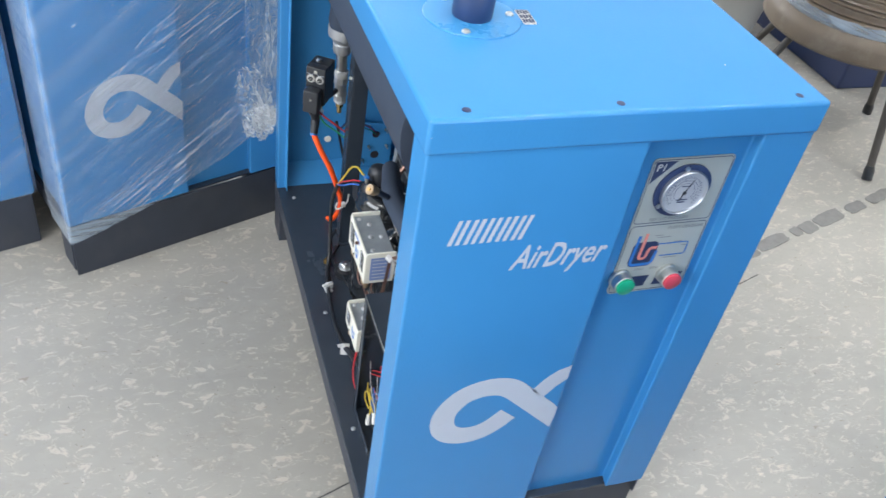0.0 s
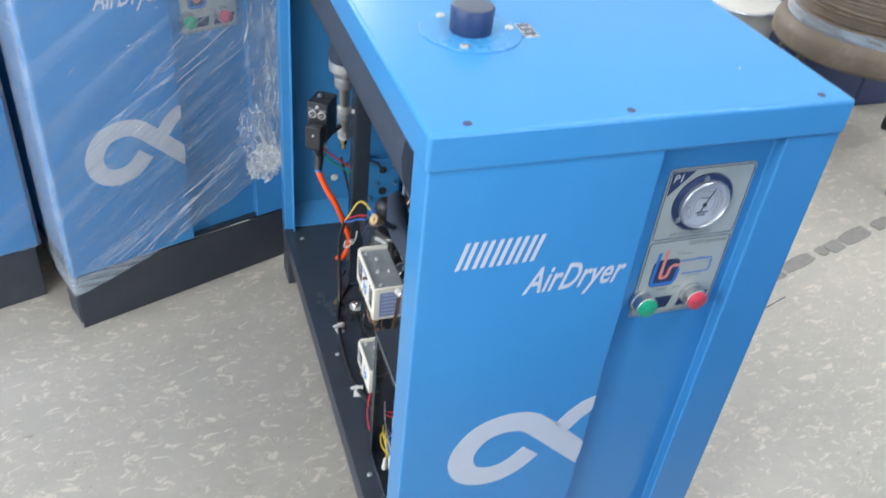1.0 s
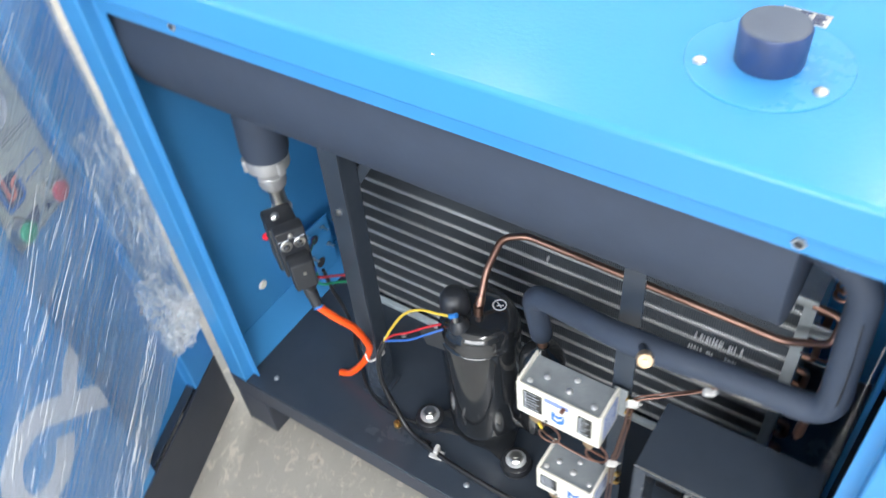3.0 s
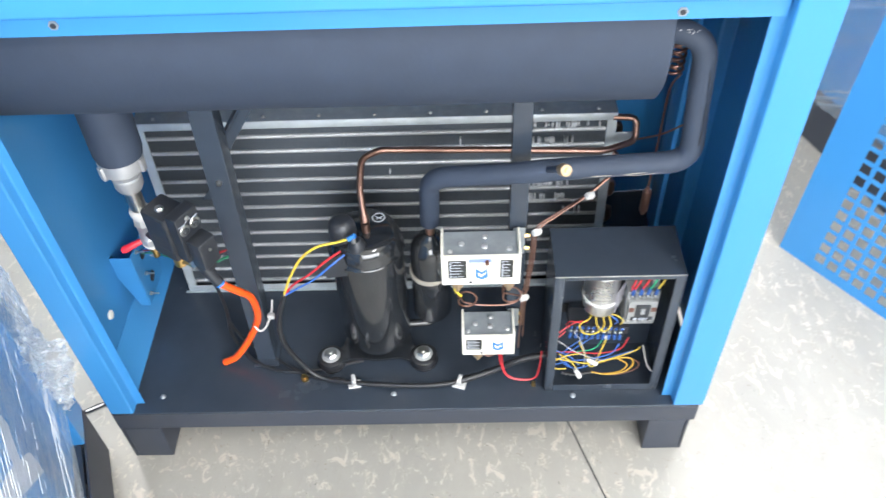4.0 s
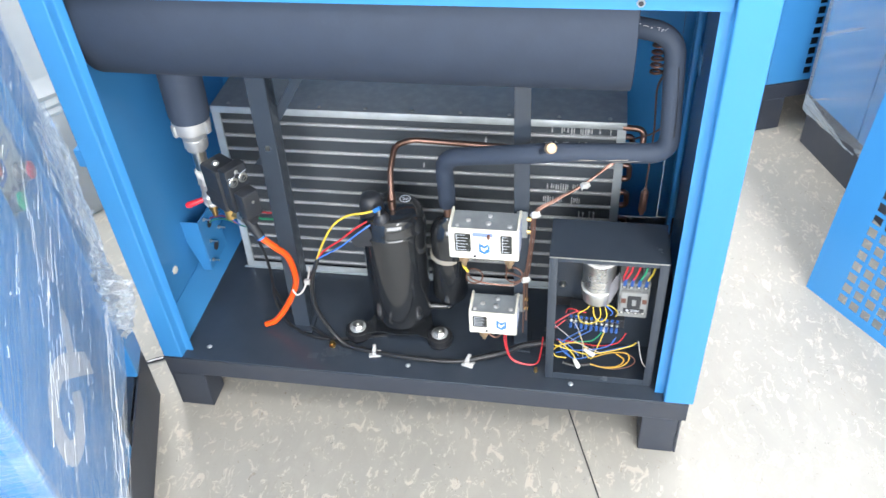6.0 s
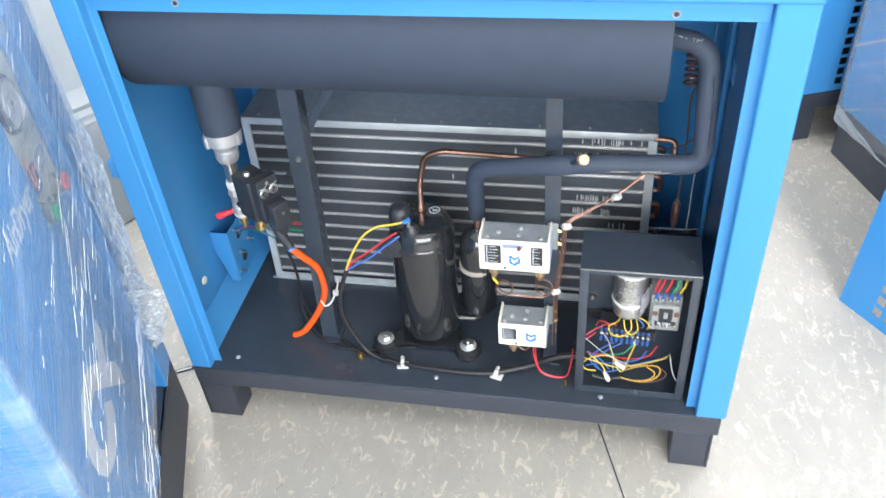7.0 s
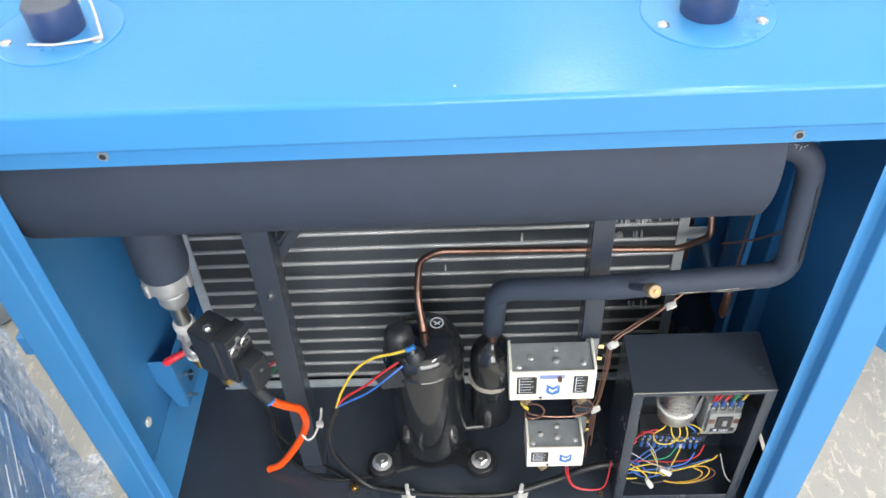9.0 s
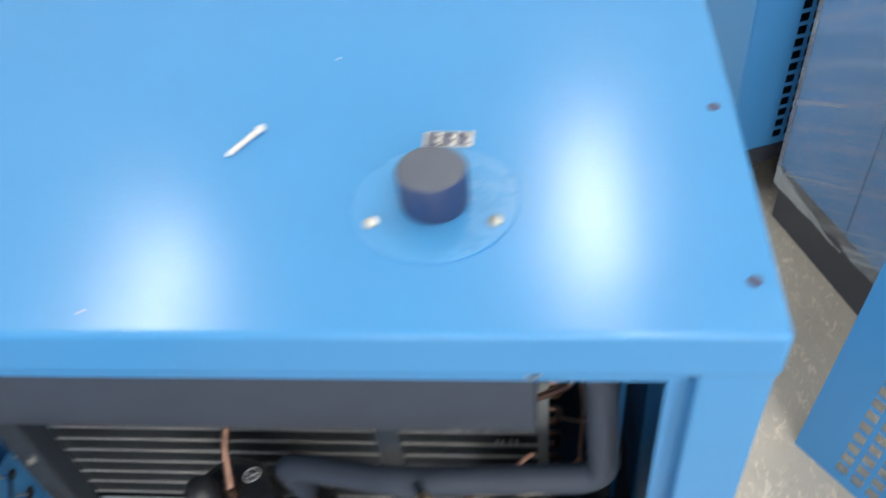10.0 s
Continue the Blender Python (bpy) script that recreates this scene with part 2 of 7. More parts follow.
def floor_material():
    m = bpy.data.materials.new("flecked_vinyl_floor")
    m.use_nodes = True
    nt = m.node_tree
    b = nt.nodes["Principled BSDF"]
    co = nt.nodes.new("ShaderNodeTexCoord")
    mp = nt.nodes.new("ShaderNodeMapping")
    mp.inputs["Rotation"].default_value = (0, 0, radians(18))
    mp.inputs["Scale"].default_value = (1.35, 0.8, 1)
    nt.links.new(co.outputs["Object"], mp.inputs[0])

    def noise_of(scale, detail, rough, dist):
        n = node(nt, "TexNoise", Scale=scale, Detail=detail, Roughness=rough, Distortion=dist)
        nt.links.new(mp.outputs[0], n.inputs["Vector"])
        return n.outputs[0]

    def step(src, lo, hi, top=1.0):
        r = nt.nodes.new("ShaderNodeMapRange")
        r.inputs["From Min"].default_value, r.inputs["From Max"].default_value, r.inputs["To Max"].default_value = lo, hi, top
        nt.links.new(src, r.inputs[0])
        return r.outputs[0]

    def blend(f, a, c):
        x = nt.nodes.new("ShaderNodeMix")
        x.data_type = "RGBA"
        nt.links.new(f, x.inputs[0])
        if isinstance(a, tuple):
            x.inputs[6].default_value = (*a, 1)
        else:
            nt.links.new(a, x.inputs[6])
        x.inputs[7].default_value = (*c, 1)
        return x.outputs[2]

    def strand(line, at, where, amount):
        """Thin branching threads along one level of a noise, in scattered places."""
        d = nt.nodes.new("ShaderNodeMath")
        d.operation = "SUBTRACT"
        nt.links.new(line, d.inputs[0])
        d.inputs[1].default_value = at
        a = nt.nodes.new("ShaderNodeMath")
        a.operation = "ABSOLUTE"
        nt.links.new(d.outputs[0], a.inputs[0])
        thin = nt.nodes.new("ShaderNodeMapRange")
        for k, v in (("From Min", 0.006), ("From Max", 0.017), ("To Min", 1.0), ("To Max", 0.0)):
            thin.inputs[k].default_value = v
        nt.links.new(a.outputs[0], thin.inputs[0])
        m = nt.nodes.new("ShaderNodeMath")
        m.operation = "MULTIPLY"
        nt.links.new(thin.outputs[0], m.inputs[0])
        nt.links.new(step(where, 0.535, 0.6, amount), m.inputs[1])
        return m.outputs[0]

    col = blend(step(noise_of(2.2, 4, 0.6, 0.5), 0.35, 0.7), (0.33, 0.318, 0.285), (0.40, 0.38, 0.335))
    col = blend(step(noise_of(18, 6, 0.7, 0.8), 0.45, 0.75, 0.3), col, (0.46, 0.44, 0.39))
    col = blend(step(noise_of(36, 6, 0.66, 0.9), 0.57, 0.62, 0.62), col, (0.60, 0.555, 0.47))
    for scale, at, part_of in ((20, 0.47, 0.42), (27, 0.53, 0.4)):
        col = blend(strand(noise_of(scale, 3, 0.55, 0.9), at, noise_of(11 + scale / 2, 3, 0.6, 0.3), part_of), col, (0.64, 0.57, 0.46))
    col = blend(step(noise_of(47, 5, 0.62, 0.9), 0.65, 0.70, 0.4), col, (0.27, 0.27, 0.26))
    col = blend(step(noise_of(130, 2, 0.5, 1.6), 0.745, 0.765, 0.85), col, (0.07, 0.07, 0.065))
    col = blend(step(noise_of(4.5, 8, 0.7, 1.0), 0.55, 0.8, 0.3), col, (0.31, 0.30, 0.28))
    col = blend(step(noise_of(9, 9, 0.78, 0.6), 0.56, 0.74, 0.32), col, (0.25, 0.21, 0.16))
    col = blend(step(noise_of(75, 3, 0.6, 1.2), 0.68, 0.72, 0.5), col, (0.2, 0.15, 0.1))
    nt.links.new(col, b.inputs["Base Color"])
    r = nt.nodes.new("ShaderNodeMapRange")
    r.inputs["To Min"].default_value, r.inputs["To Max"].default_value = 0.28, 0.5
    nt.links.new(noise_of(7, 5, 0.6, 0), r.inputs[0])
    nt.links.new(r.outputs[0], b.inputs["Roughness"])
    bp = node(nt, "Bump", Strength=0.12, Distance=0.001)
    nt.links.new(noise_of(90, 3, 0.6, 0), bp.inputs["Height"])
    nt.links.new(bp.outputs[0], b.inputs["Normal"])
    return m


def film_material(name, angle, base, peak):
    """Clear stretch film: mostly see-through, highlights along the pull painted as pale streaks."""
    m = bpy.data.materials.new(name)
    m.use_nodes = True
    nt = m.node_tree
    out = nt.nodes["Material Output"]
    nt.nodes.remove(nt.nodes["Principled BSDF"])
    co = nt.nodes.new("ShaderNodeTexCoord")
    mp = nt.nodes.new("ShaderNodeMapping")
    mr = nt.nodes.new("ShaderNodeMapping")
    mr.inputs["Rotation"].default_value = (radians(angle), 0, 0)
    mp.inputs["Scale"].default_value = (3, 0.7, 105)
    nt.links.new(co.outputs["Object"], mr.inputs[0])
    nt.links.new(mr.outputs[0], mp.inputs[0])
    n = node(nt, "TexNoise", Scale=1.6, Detail=4.0, Roughness=0.65, Distortion=0.06)
    nt.links.new(mp.outputs[0], n.inputs["Vector"])
    big = node(nt, "TexNoise", Scale=5.0, Detail=3.0)
    nt.links.new(co.outputs["Object"], big.inputs["Vector"])
    r = nt.nodes.new("ShaderNodeMapRange")
    for k, v in (("From Min", 0.605), ("From Max", 0.71), ("To Min", base), ("To Max", peak)):
        r.inputs[k].default_value = v
    nt.links.new(n.outputs[0], r.inputs[0])
    r2 = nt.nodes.new("ShaderNodeMapRange")
    for k, v in (("From Min", 0.35), ("From Max", 0.65), ("To Min", 0.45), ("To Max", 1.0)):
        r2.inputs[k].default_value = v
    nt.links.new(big.outputs[0], r2.inputs[0])
    cr = nt.nodes.new("ShaderNodeMapping")
    cr.inputs["Rotation"].default_value = (radians(angle * 2.6), 0, 0)
    cs = nt.nodes.new("ShaderNodeMapping")
    cs.inputs["Scale"].default_value = (4, 2.5, 60)
    nt.links.new(co.outputs["Object"], cr.inputs[0])
    nt.links.new(cr.outputs[0], cs.inputs[0])
    nc = node(nt, "TexNoise", Scale=2.2, Detail=4.0, Roughness=0.65, Distortion=0.4)
    nt.links.new(cs.outputs[0], nc.inputs["Vector"])
    rc = nt.nodes.new("ShaderNodeMapRange")
    for k, v in (("From Min", 0.63), ("From Max", 0.72), ("To Max", peak * 0.8)):
        rc.inputs[k].default_value = v
    nt.links.new(nc.outputs[0], rc.inputs[0])
    both = nt.nodes.new("ShaderNodeMath")
    both.operation = "MAXIMUM"
    nt.links.new(r.outputs[0], both.inputs[0])
    nt.links.new(rc.outputs[0], both.inputs[1])
    mu = nt.nodes.new("ShaderNodeMath")
    mu.operation = "MULTIPLY"
    nt.links.new(both.outputs[0], mu.inputs[0])
    nt.links.new(r2.outputs[0], mu.inputs[1])
    # tighter creases towards the far edge, soft wide bands all over
    xyz = nt.nodes.new("ShaderNodeSeparateXYZ")
    nt.links.new(co.outputs["Object"], xyz.inputs[0])
    ry = nt.nodes.new("ShaderNodeMapRange")
    for k, v in (("From Min", 0.1), ("From Max", 0.32), ("To Min", 0.22), ("To Max", 1.0)):
        ry.inputs[k].default_value = v
    nt.links.new(xyz.outputs[1], ry.inputs[0])
    mc = nt.nodes.new("ShaderNodeMath")
    mc.operation = "MULTIPLY"
    nt.links.new(mu.outputs[0], mc.inputs[0])
    nt.links.new(ry.outputs[0], mc.inputs[1])
    wide = nt.nodes.new("ShaderNodeMapping")
    wide.inputs["Scale"].default_value = (3, 0.8, 22)
    nt.links.new(mr.outputs[0], wide.inputs[0])
    nw = node(nt, "TexNoise", Scale=1.6, Detail=3.0, Roughness=0.6)
    nt.links.new(wide.outputs[0], nw.inputs["Vector"])
    rw = nt.nodes.new("ShaderNodeMapRange")
    for k, v in (("From Min", 0.45), ("From Max", 0.75), ("To Min", base * 0.5), ("To Max", base + 0.13)):
        rw.inputs[k].default_value = v
    nt.links.new(nw.outputs[0], rw.inputs[0])
    mu = nt.nodes.new("ShaderNodeMath")
    mu.operation = "MAXIMUM"
    nt.links.new(mc.outputs[0], mu.inputs[0])
    nt.links.new(rw.outputs[0], mu.inputs[1])
    bp = node(nt, "Bump", Strength=0.9, Distance=0.006)
    nt.links.new(n.outputs[0], bp.inputs["Height"])
    tr = nt.nodes.new("ShaderNodeBsdfTransparent")
    gl = nt.nodes.new("ShaderNodeBsdfPrincipled")
    gl.inputs["Base Color"].default_value = (0.58, 0.72, 0.86, 1)
    gl.inputs["Roughness"].default_value = 0.16
    nt.links.new(bp.outputs[0], gl.inputs["Normal"])
    mx = nt.nodes.new("ShaderNodeMixShader")
    nt.links.new(mu.outputs[0], mx.inputs[0])
    nt.links.new(tr.outputs[0], mx.inputs[1])
    nt.links.new(gl.outputs[0], mx.inputs[2])
    fr = node(nt, "Fresnel", IOR=1.45)
    nt.links.new(bp.outputs[0], fr.inputs["Normal"])
    sheen = node(nt, "BsdfGlossy", Roughness=0.5)
    nt.links.new(bp.outputs[0], sheen.inputs["Normal"])
    top = nt.nodes.new("ShaderNodeMixShader")
    nt.links.new(fr.outputs[0], top.inputs[0])
    nt.links.new(mx.outputs[0], top.inputs[1])
    nt.links.new(sheen.outputs[0], top.inputs[2])
    nt.links.new(top.outputs[0], out.inputs["Surface"])
    return m


def clear_glass():
    m = bpy.data.materials.new("gauge_glass")
    m.use_nodes = True
    b = m.node_tree.nodes["Principled BSDF"]
    b.inputs["Transmission Weight"].default_value, b.inputs["Roughness"].default_value, b.inputs["IOR"].default_value = 1.0, 0.02, 1.3
    return m


def crease_material():
    """Sharp folds of the clear film: glossy, half see-through, glint in near-white colour."""
    m = bpy.data.materials.new("film_crease")
    m.use_nodes = True
    b = m.node_tree.nodes["Principled BSDF"]
    b.inputs["Base Color"].default_value = (0.8, 0.82, 0.84, 1)
    b.inputs["Roughness"].default_value = 0.12
    b.inputs["Alpha"].default_value = 0.42
    return m


CREASE = crease_material()
GLOW, FLOOR, GLASS = lamp_glow(), floor_material(), clear_glass()
FILM = film_material("clear_stretch_film", -32, 0.17, 0.68)
TAUT = film_material("taut_stretch_film", -32, 0.05, 0.35)
CLOUDY = film_material("cloudy_stretch_film", -32, 0.24, 0.6)
HEM = film_material("doubled_film_hem", 12, 0.5, 0.8)
WAD = film_material("crumpled_stretch_film", 20, 0.16, 0.7)


# ---- builders ----
ORIGIN = {}


def thing(name, loc, label, category, group="", kind="", rz=0.0, tilt=0.0):
    ob = new(name)
    ob.empty_display_size = 0.05
    ob.matrix_world = pose(*loc, tilt, 0, rz)
    ORIGIN[ob] = pose(*loc, tilt, 0, rz)
    return tagged(ob, label, category, group, kind)


def part(name, bm, mat, parent, label="", local=False, smooth=True):
    """One mesh under a thing or a part. Its vertices come in the place's own metres, or in the thing's (local)."""
    me = bpy.data.meshes.new(name)
    if not local:
        bm.transform(ORIGIN[parent].inverted())
    bmesh.ops.recalc_face_normals(bm, faces=bm.faces[:])
    bm.to_mesh(me)
    bm.free()
    if smooth:
        me.set_sharp_from_angle(angle=radians(38))
        # broad plane faces keep their own normal, so that only the rounded edges are shaded round
        usual = sorted(p.area for p in me.polygons)[len(me.polygons) // 2]
        for p in me.polygons:
            q = [me.vertices[i].co for i in p.vertices]
            p.use_smooth = p.area < 20 * usual or min((a - b).length for a, b in zip(q, q[1:] + q[:1])) < 0.012
    me.materials.append(mat)
    ob = new(name, me)
    ob.parent = parent
    ORIGIN[ob] = ORIGIN[parent]
    return tagged(ob, label)


def fixed(name, bm, mat, label="", category="", kind="structure"):
    me = bpy.data.meshes.new(name)
    bmesh.ops.recalc_face_normals(bm, faces=bm.faces[:])
    bm.to_mesh(me)
    bm.free()
    me.materials.append(mat)
    ob = new(name, me)
    ORIGIN[ob] = Matrix.Identity(4)
    return tagged(ob, label, category, "", kind)


def BM():
    return bmesh.new()


def box(bm, lo, hi, bevel=0.0, m=None, seg=2):
    tmp = bmesh.new()
    bmesh.ops.create_cube(tmp, size=1)
    for v in tmp.verts:
        v.co = Vector([lo[i] + (v.co[i] + 0.5) * (hi[i] - lo[i]) for i in range(3)])
    if bevel:
        bmesh.ops.bevel(tmp, geom=tmp.edges[:], offset=bevel, segments=seg, affect="EDGES", profile=0.5)
    if m:
        tmp.transform(m)
    merge(bm, tmp)
    return bm


def merge(bm, tmp):
    me = bpy.data.meshes.new("tmp")
    tmp.to_mesh(me)
    tmp.free()
    bm.from_mesh(me)
    bpy.data.meshes.remove(me)


def turn(bm, rings, p0, p1, seg=24, caps=True):
    """A turned form from p0 to p1: rings of (share of the way, radius)."""
    p0, p1 = Vector(p0), Vector(p1)
    axis = (p1 - p0).normalized()
    side = axis.cross(Vector((0, 0, 1)) if abs(axis.z) < 0.9 else Vector((1, 0, 0))).normalized()
    up = axis.cross(side)
    loops = []
    for s, r in rings:
        c = p0.lerp(p1, s)
        loops.append([bm.verts.new(c + (side * math.cos(a) + up * math.sin(a)) * r) for a in (2 * math.pi * i / seg for i in range(seg))])
    for a, b in zip(loops, loops[1:]):
        for i in range(seg):
            bm.faces.new((a[i], a[(i + 1) % seg], b[(i + 1) % seg], b[i]))
    if caps:
        bm.faces.new(loops[0][::-1])
        bm.faces.new(loops[-1])
    return bm


def cyl(bm, p0, p1, r, seg=24, edge=0.0):
    length = (Vector(p1) - Vector(p0)).length
    if edge:
        e = edge / length
        return turn(bm, [(0, r - edge), (e * 0.3, r - edge * 0.3), (e, r), (1 - e, r), (1 - e * 0.3, r - edge * 0.3), (1, r - edge)], p0, p1, seg)
    return turn(bm, [(0, r), (1, r)], p0, p1, seg)


def curve_points(pts, n=8):
    """Points of a smooth curve through pts."""
    p = [Vector(q) for q in pts]
    p = [p[0] * 2 - p[1]] + p + [p[-1] * 2 - p[-2]]
    out = []
    for i in range(1, len(p) - 2):
        for k in range(n):
            t = k / n
            a, b, c, d = p[i - 1], p[i], p[i + 1], p[i + 2]
            out.append(0.5 * (2 * b + (c - a) * t + (2 * a - 5 * b + 4 * c - d) * t * t + (3 * b - a - 3 * c + d) * t ** 3))
    return out + [p[-2]]


def sweep(bm, pts, r, seg=8, n=8, smooth=True, wobble=0.0):
    pts = curve_points(pts, n) if smooth else [Vector(q) for q in pts]
    loops, side = [], None
    for i, p in enumerate(pts):
        d = (pts[min(i + 1, len(pts) - 1)] - pts[max(i - 1, 0)]).normalized()
        if side is None:
            side = d.cross(Vector((0, 0, 1)) if abs(d.z) < 0.9 else Vector((1, 0, 0))).normalized()
        side = (side - d * side.dot(d)).normalized()
        up = d.cross(side)
        rr = r * (1 + wobble * noise.noise(p * 40))
        loops.append([bm.verts.new(p + (side * math.cos(a) + up * math.sin(a)) * rr) for a in (2 * math.pi * k / seg for k in range(seg))])
    for a, b in zip(loops, loops[1:]):
        for k in range(seg):
            bm.faces.new((a[k], a[(k + 1) % seg], b[(k + 1) % seg], b[k]))
    bm.faces.new(loops[0][::-1])
    bm.faces.new(loops[-1])
    return bm


def bend(pts, radius, n=6):
    """A polyline with its corners rounded."""
    p = [Vector(q) for q in pts]
    out = [p[0]]
    for a, b, c in zip(p, p[1:], p[2:]):
        r = min(radius, (a - b).length * 0.49, (c - b).length * 0.49)
        s, e = b + (a - b).normalized() * r, b + (c - b).normalized() * r
        out += [(s * (1 - t) ** 2 + b * 2 * t * (1 - t) + e * t * t) for t in (k / n for k in range(n + 1))]
    return out + [p[-1]]


def sheet(bm, line, z0, z1, thick):
    """A folded sheet: a line of (x, y) raised from z0 to z1, with its thickness to the line's left."""
    p = [Vector((a, b)) for a, b in line]
    inner = []
    for i, q in enumerate(p):
        d0 = (q - p[i - 1]).normalized() if i else (p[1] - q).normalized()
        d1 = (p[i + 1] - q).normalized() if i < len(p) - 1 else d0
        n0, n1 = Vector((-d0.y, d0.x)), Vector((-d1.y, d1.x))
        mid = (n0 + n1).normalized()
        inner.append(q + mid * (thick / max(0.3, mid.dot(n0))))
    rings = []
    for z in (z0, z1):
        rings.append(([bm.verts.new((*q, z)) for q in p], [bm.verts.new((*q, z)) for q in inner]))
    (a0, b0), (a1, b1) = rings
    k = len(p)
    for i in range(k - 1):
        bm.faces.new((a0[i], a0[i + 1], a1[i + 1], a1[i]))
        bm.faces.new((b0[i + 1], b0[i], b1[i], b1[i + 1]))
        bm.faces.new((a0[i], b0[i], b0[i + 1], a0[i + 1]))
        bm.faces.new((a1[i + 1], b1[i + 1], b1[i], a1[i]))
    for i in (0, k - 1):
        bm.faces.new((a0[i], a1[i], b1[i], b0[i]))
    return bm


def round_line(pts, radius, n=4):
    return [(q.x, q.y) for q in bend([(a, b, 0) for a, b in pts], radius, n)]


def slab(bm, outline, thick, to_world):
    """A flat plate from an outline of (u, v); to_world(u, v, w) gives its place."""
    lo = [bm.verts.new(to_world(u, v, 0)) for u, v in outline]
    hi = [bm.verts.new(to_world(u, v, thick)) for u, v in outline]
    k = len(outline)
    bm.faces.new(hi)
    bm.faces.new(lo[::-1])
    for i in range(k):
        bm.faces.new((lo[i], lo[(i + 1) % k], hi[(i + 1) % k], hi[i]))
    return bm


def ribbon(bm, pts, width, thick, to_world, top=None):
    """A flat band of even width along a line of (u, v)."""
    p = [Vector((u, v)) for u, v in pts]
    left, right = [], []
    for i, q in enumerate(p):
        d = (p[min(i + 1, len(p) - 1)] - p[max(i - 1, 0)]).normalized()
        s = Vector((-d.y, d.x)) * width / 2
        left.append(q + s)
        right.append(q - s)
    cap = lambda w: (min(w.x, top) if top is not None else w.x, w.y)
    rows = [[bm.verts.new(to_world(*cap(w), h)) for w, h in ((a, 0), (b, 0), (b, thick), (a, thick))] for a, b in zip(left, right)]
    for r, q in zip(rows, rows[1:]):
        for i in range(4):
            bm.faces.new((r[i], r[(i + 1) % 4], q[(i + 1) % 4], q[i]))
    bm.faces.new(rows[0][::-1])
    bm.faces.new(rows[-1])
    return bm


def rounded(u0, v0, u1, v1, r, n=4):
    out = []
    for cu, cv, a0 in ((u1 - r, v1 - r, 0), (u0 + r, v1 - r, 90), (u0 + r, v0 + r, 180), (u1 - r, v0 + r, 270)):
        out += [(cu + r * math.cos(radians(a0 + 90 * k / n)), cv + r * math.sin(radians(a0 + 90 * k / n))) for k in range(n + 1)]
    return out


def lettering(text, size, m, shear=0.0, bold=0.0, depth=0.0003, spacing=1.0):
    """A bmesh of letters in the built-in font, laid flat and then placed by m."""
    c = bpy.data.curves.new("letters", "FONT")
    c.body, c.size, c.shear, c.offset, c.extrude, c.space_character, c.resolution_u = text, size, shear, bold, depth, spacing, 3
    ob = new("letters", c)
    me = bpy.data.meshes.new_from_object(ob.evaluated_get(bpy.context.evaluated_depsgraph_get()))
    bpy.data.objects.remove(ob)
    bm = bmesh.new()
    bm.from_mesh(me)
    bpy.data.meshes.remove(me)
    bm.transform(m)
    return bm


# ---- the hall ----
fixed("floor", box(BM(), (WEST, SOUTH, -0.05), (EAST, NORTH, 0)), FLOOR, "pale grey vinyl floor with cream flecks", "floor")


def wall(name, lo, hi, holes=(), along=0):
    """A wall with openings (a, z0, b, z1) along x (0) or y (1)."""
    bm = BM()
    cuts = sorted({lo[along], hi[along], *(h[0] for h in holes), *(h[2] for h in holes)})
    levels = sorted({lo[2], hi[2], *(h[1] for h in holes), *(h[3] for h in holes)})
    for a, b in zip(cuts, cuts[1:]):
        for c, d in zip(levels, levels[1:]):
            if any(h[0] <= a and b <= h[2] and h[1] <= c and d <= h[3] for h in holes):
                continue
            l, u = list(lo), list(hi)
            l[along], u[along], l[2], u[2] = a, b, c, d
            box(bm, l, u)
    bmesh.ops.remove_doubles(bm, verts=bm.verts[:], dist=1e-5)
    return fixed(name, bm, WALLPAINT, "white painted workshop wall", "wall")


wall("wall_south", (WEST, SOUTH - 0.2, 0), (EAST, SOUTH, ROOF), [(-1.1, 0, 3.1, 3.2)])
wall("wall_north", (WEST, NORTH, 0), (EAST, NORTH + 0.2, ROOF))
# This opening is made up for the added west lamp.
wall("wall_west", (WEST - 0.2, SOUTH - 0.2, 0), (WEST, NORTH + 0.2, ROOF), [(-3.2, 1.1, 1.4, 2.9)], along=1)
wall("wall_east", (EAST, SOUTH - 0.2, 0), (EAST + 0.2, NORTH + 0.2, ROOF), [(-0.5, 1.1, 3.5, 2.9)], along=1)
fixed("ceiling", box(BM(), (WEST - 0.2, SOUTH - 0.2, ROOF), (EAST + 0.2, NORTH + 0.2, ROOF + 0.2)), WALLPAINT, "white workshop ceiling", "ceiling")
fixed("ground", box(BM(), (-300, -300, -0.3), (300, 300, -0.055)), PATCH, "grey yard outside the hall", "ground")

# The two added fill lamps get housings as well.
for sx, sy, watts in STRIPS_AND_FILLS:
    t = thing("ceiling_strip_or_fill", (sx, sy, ROOF), "white ceiling strip light, lit, two of the four added as fill", "ceiling light", "ceiling strip lights")
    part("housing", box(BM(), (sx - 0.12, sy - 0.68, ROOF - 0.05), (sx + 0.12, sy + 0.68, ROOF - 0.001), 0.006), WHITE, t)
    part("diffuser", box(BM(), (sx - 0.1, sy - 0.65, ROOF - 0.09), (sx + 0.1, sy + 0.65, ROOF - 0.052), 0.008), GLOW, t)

# the seam in the vinyl and its worn filler
SEAM = Vector((-0.335, 1, 0)).normalized()
SEAM_AT = Vector((-0.172, 0.0, 0.0))
across = Vector((SEAM.y, -SEAM.x, 0))


def on_seam(u, v, w):
    return SEAM_AT + SEAM * u + across * v + Vector((0, 0, 0.0006 + w))


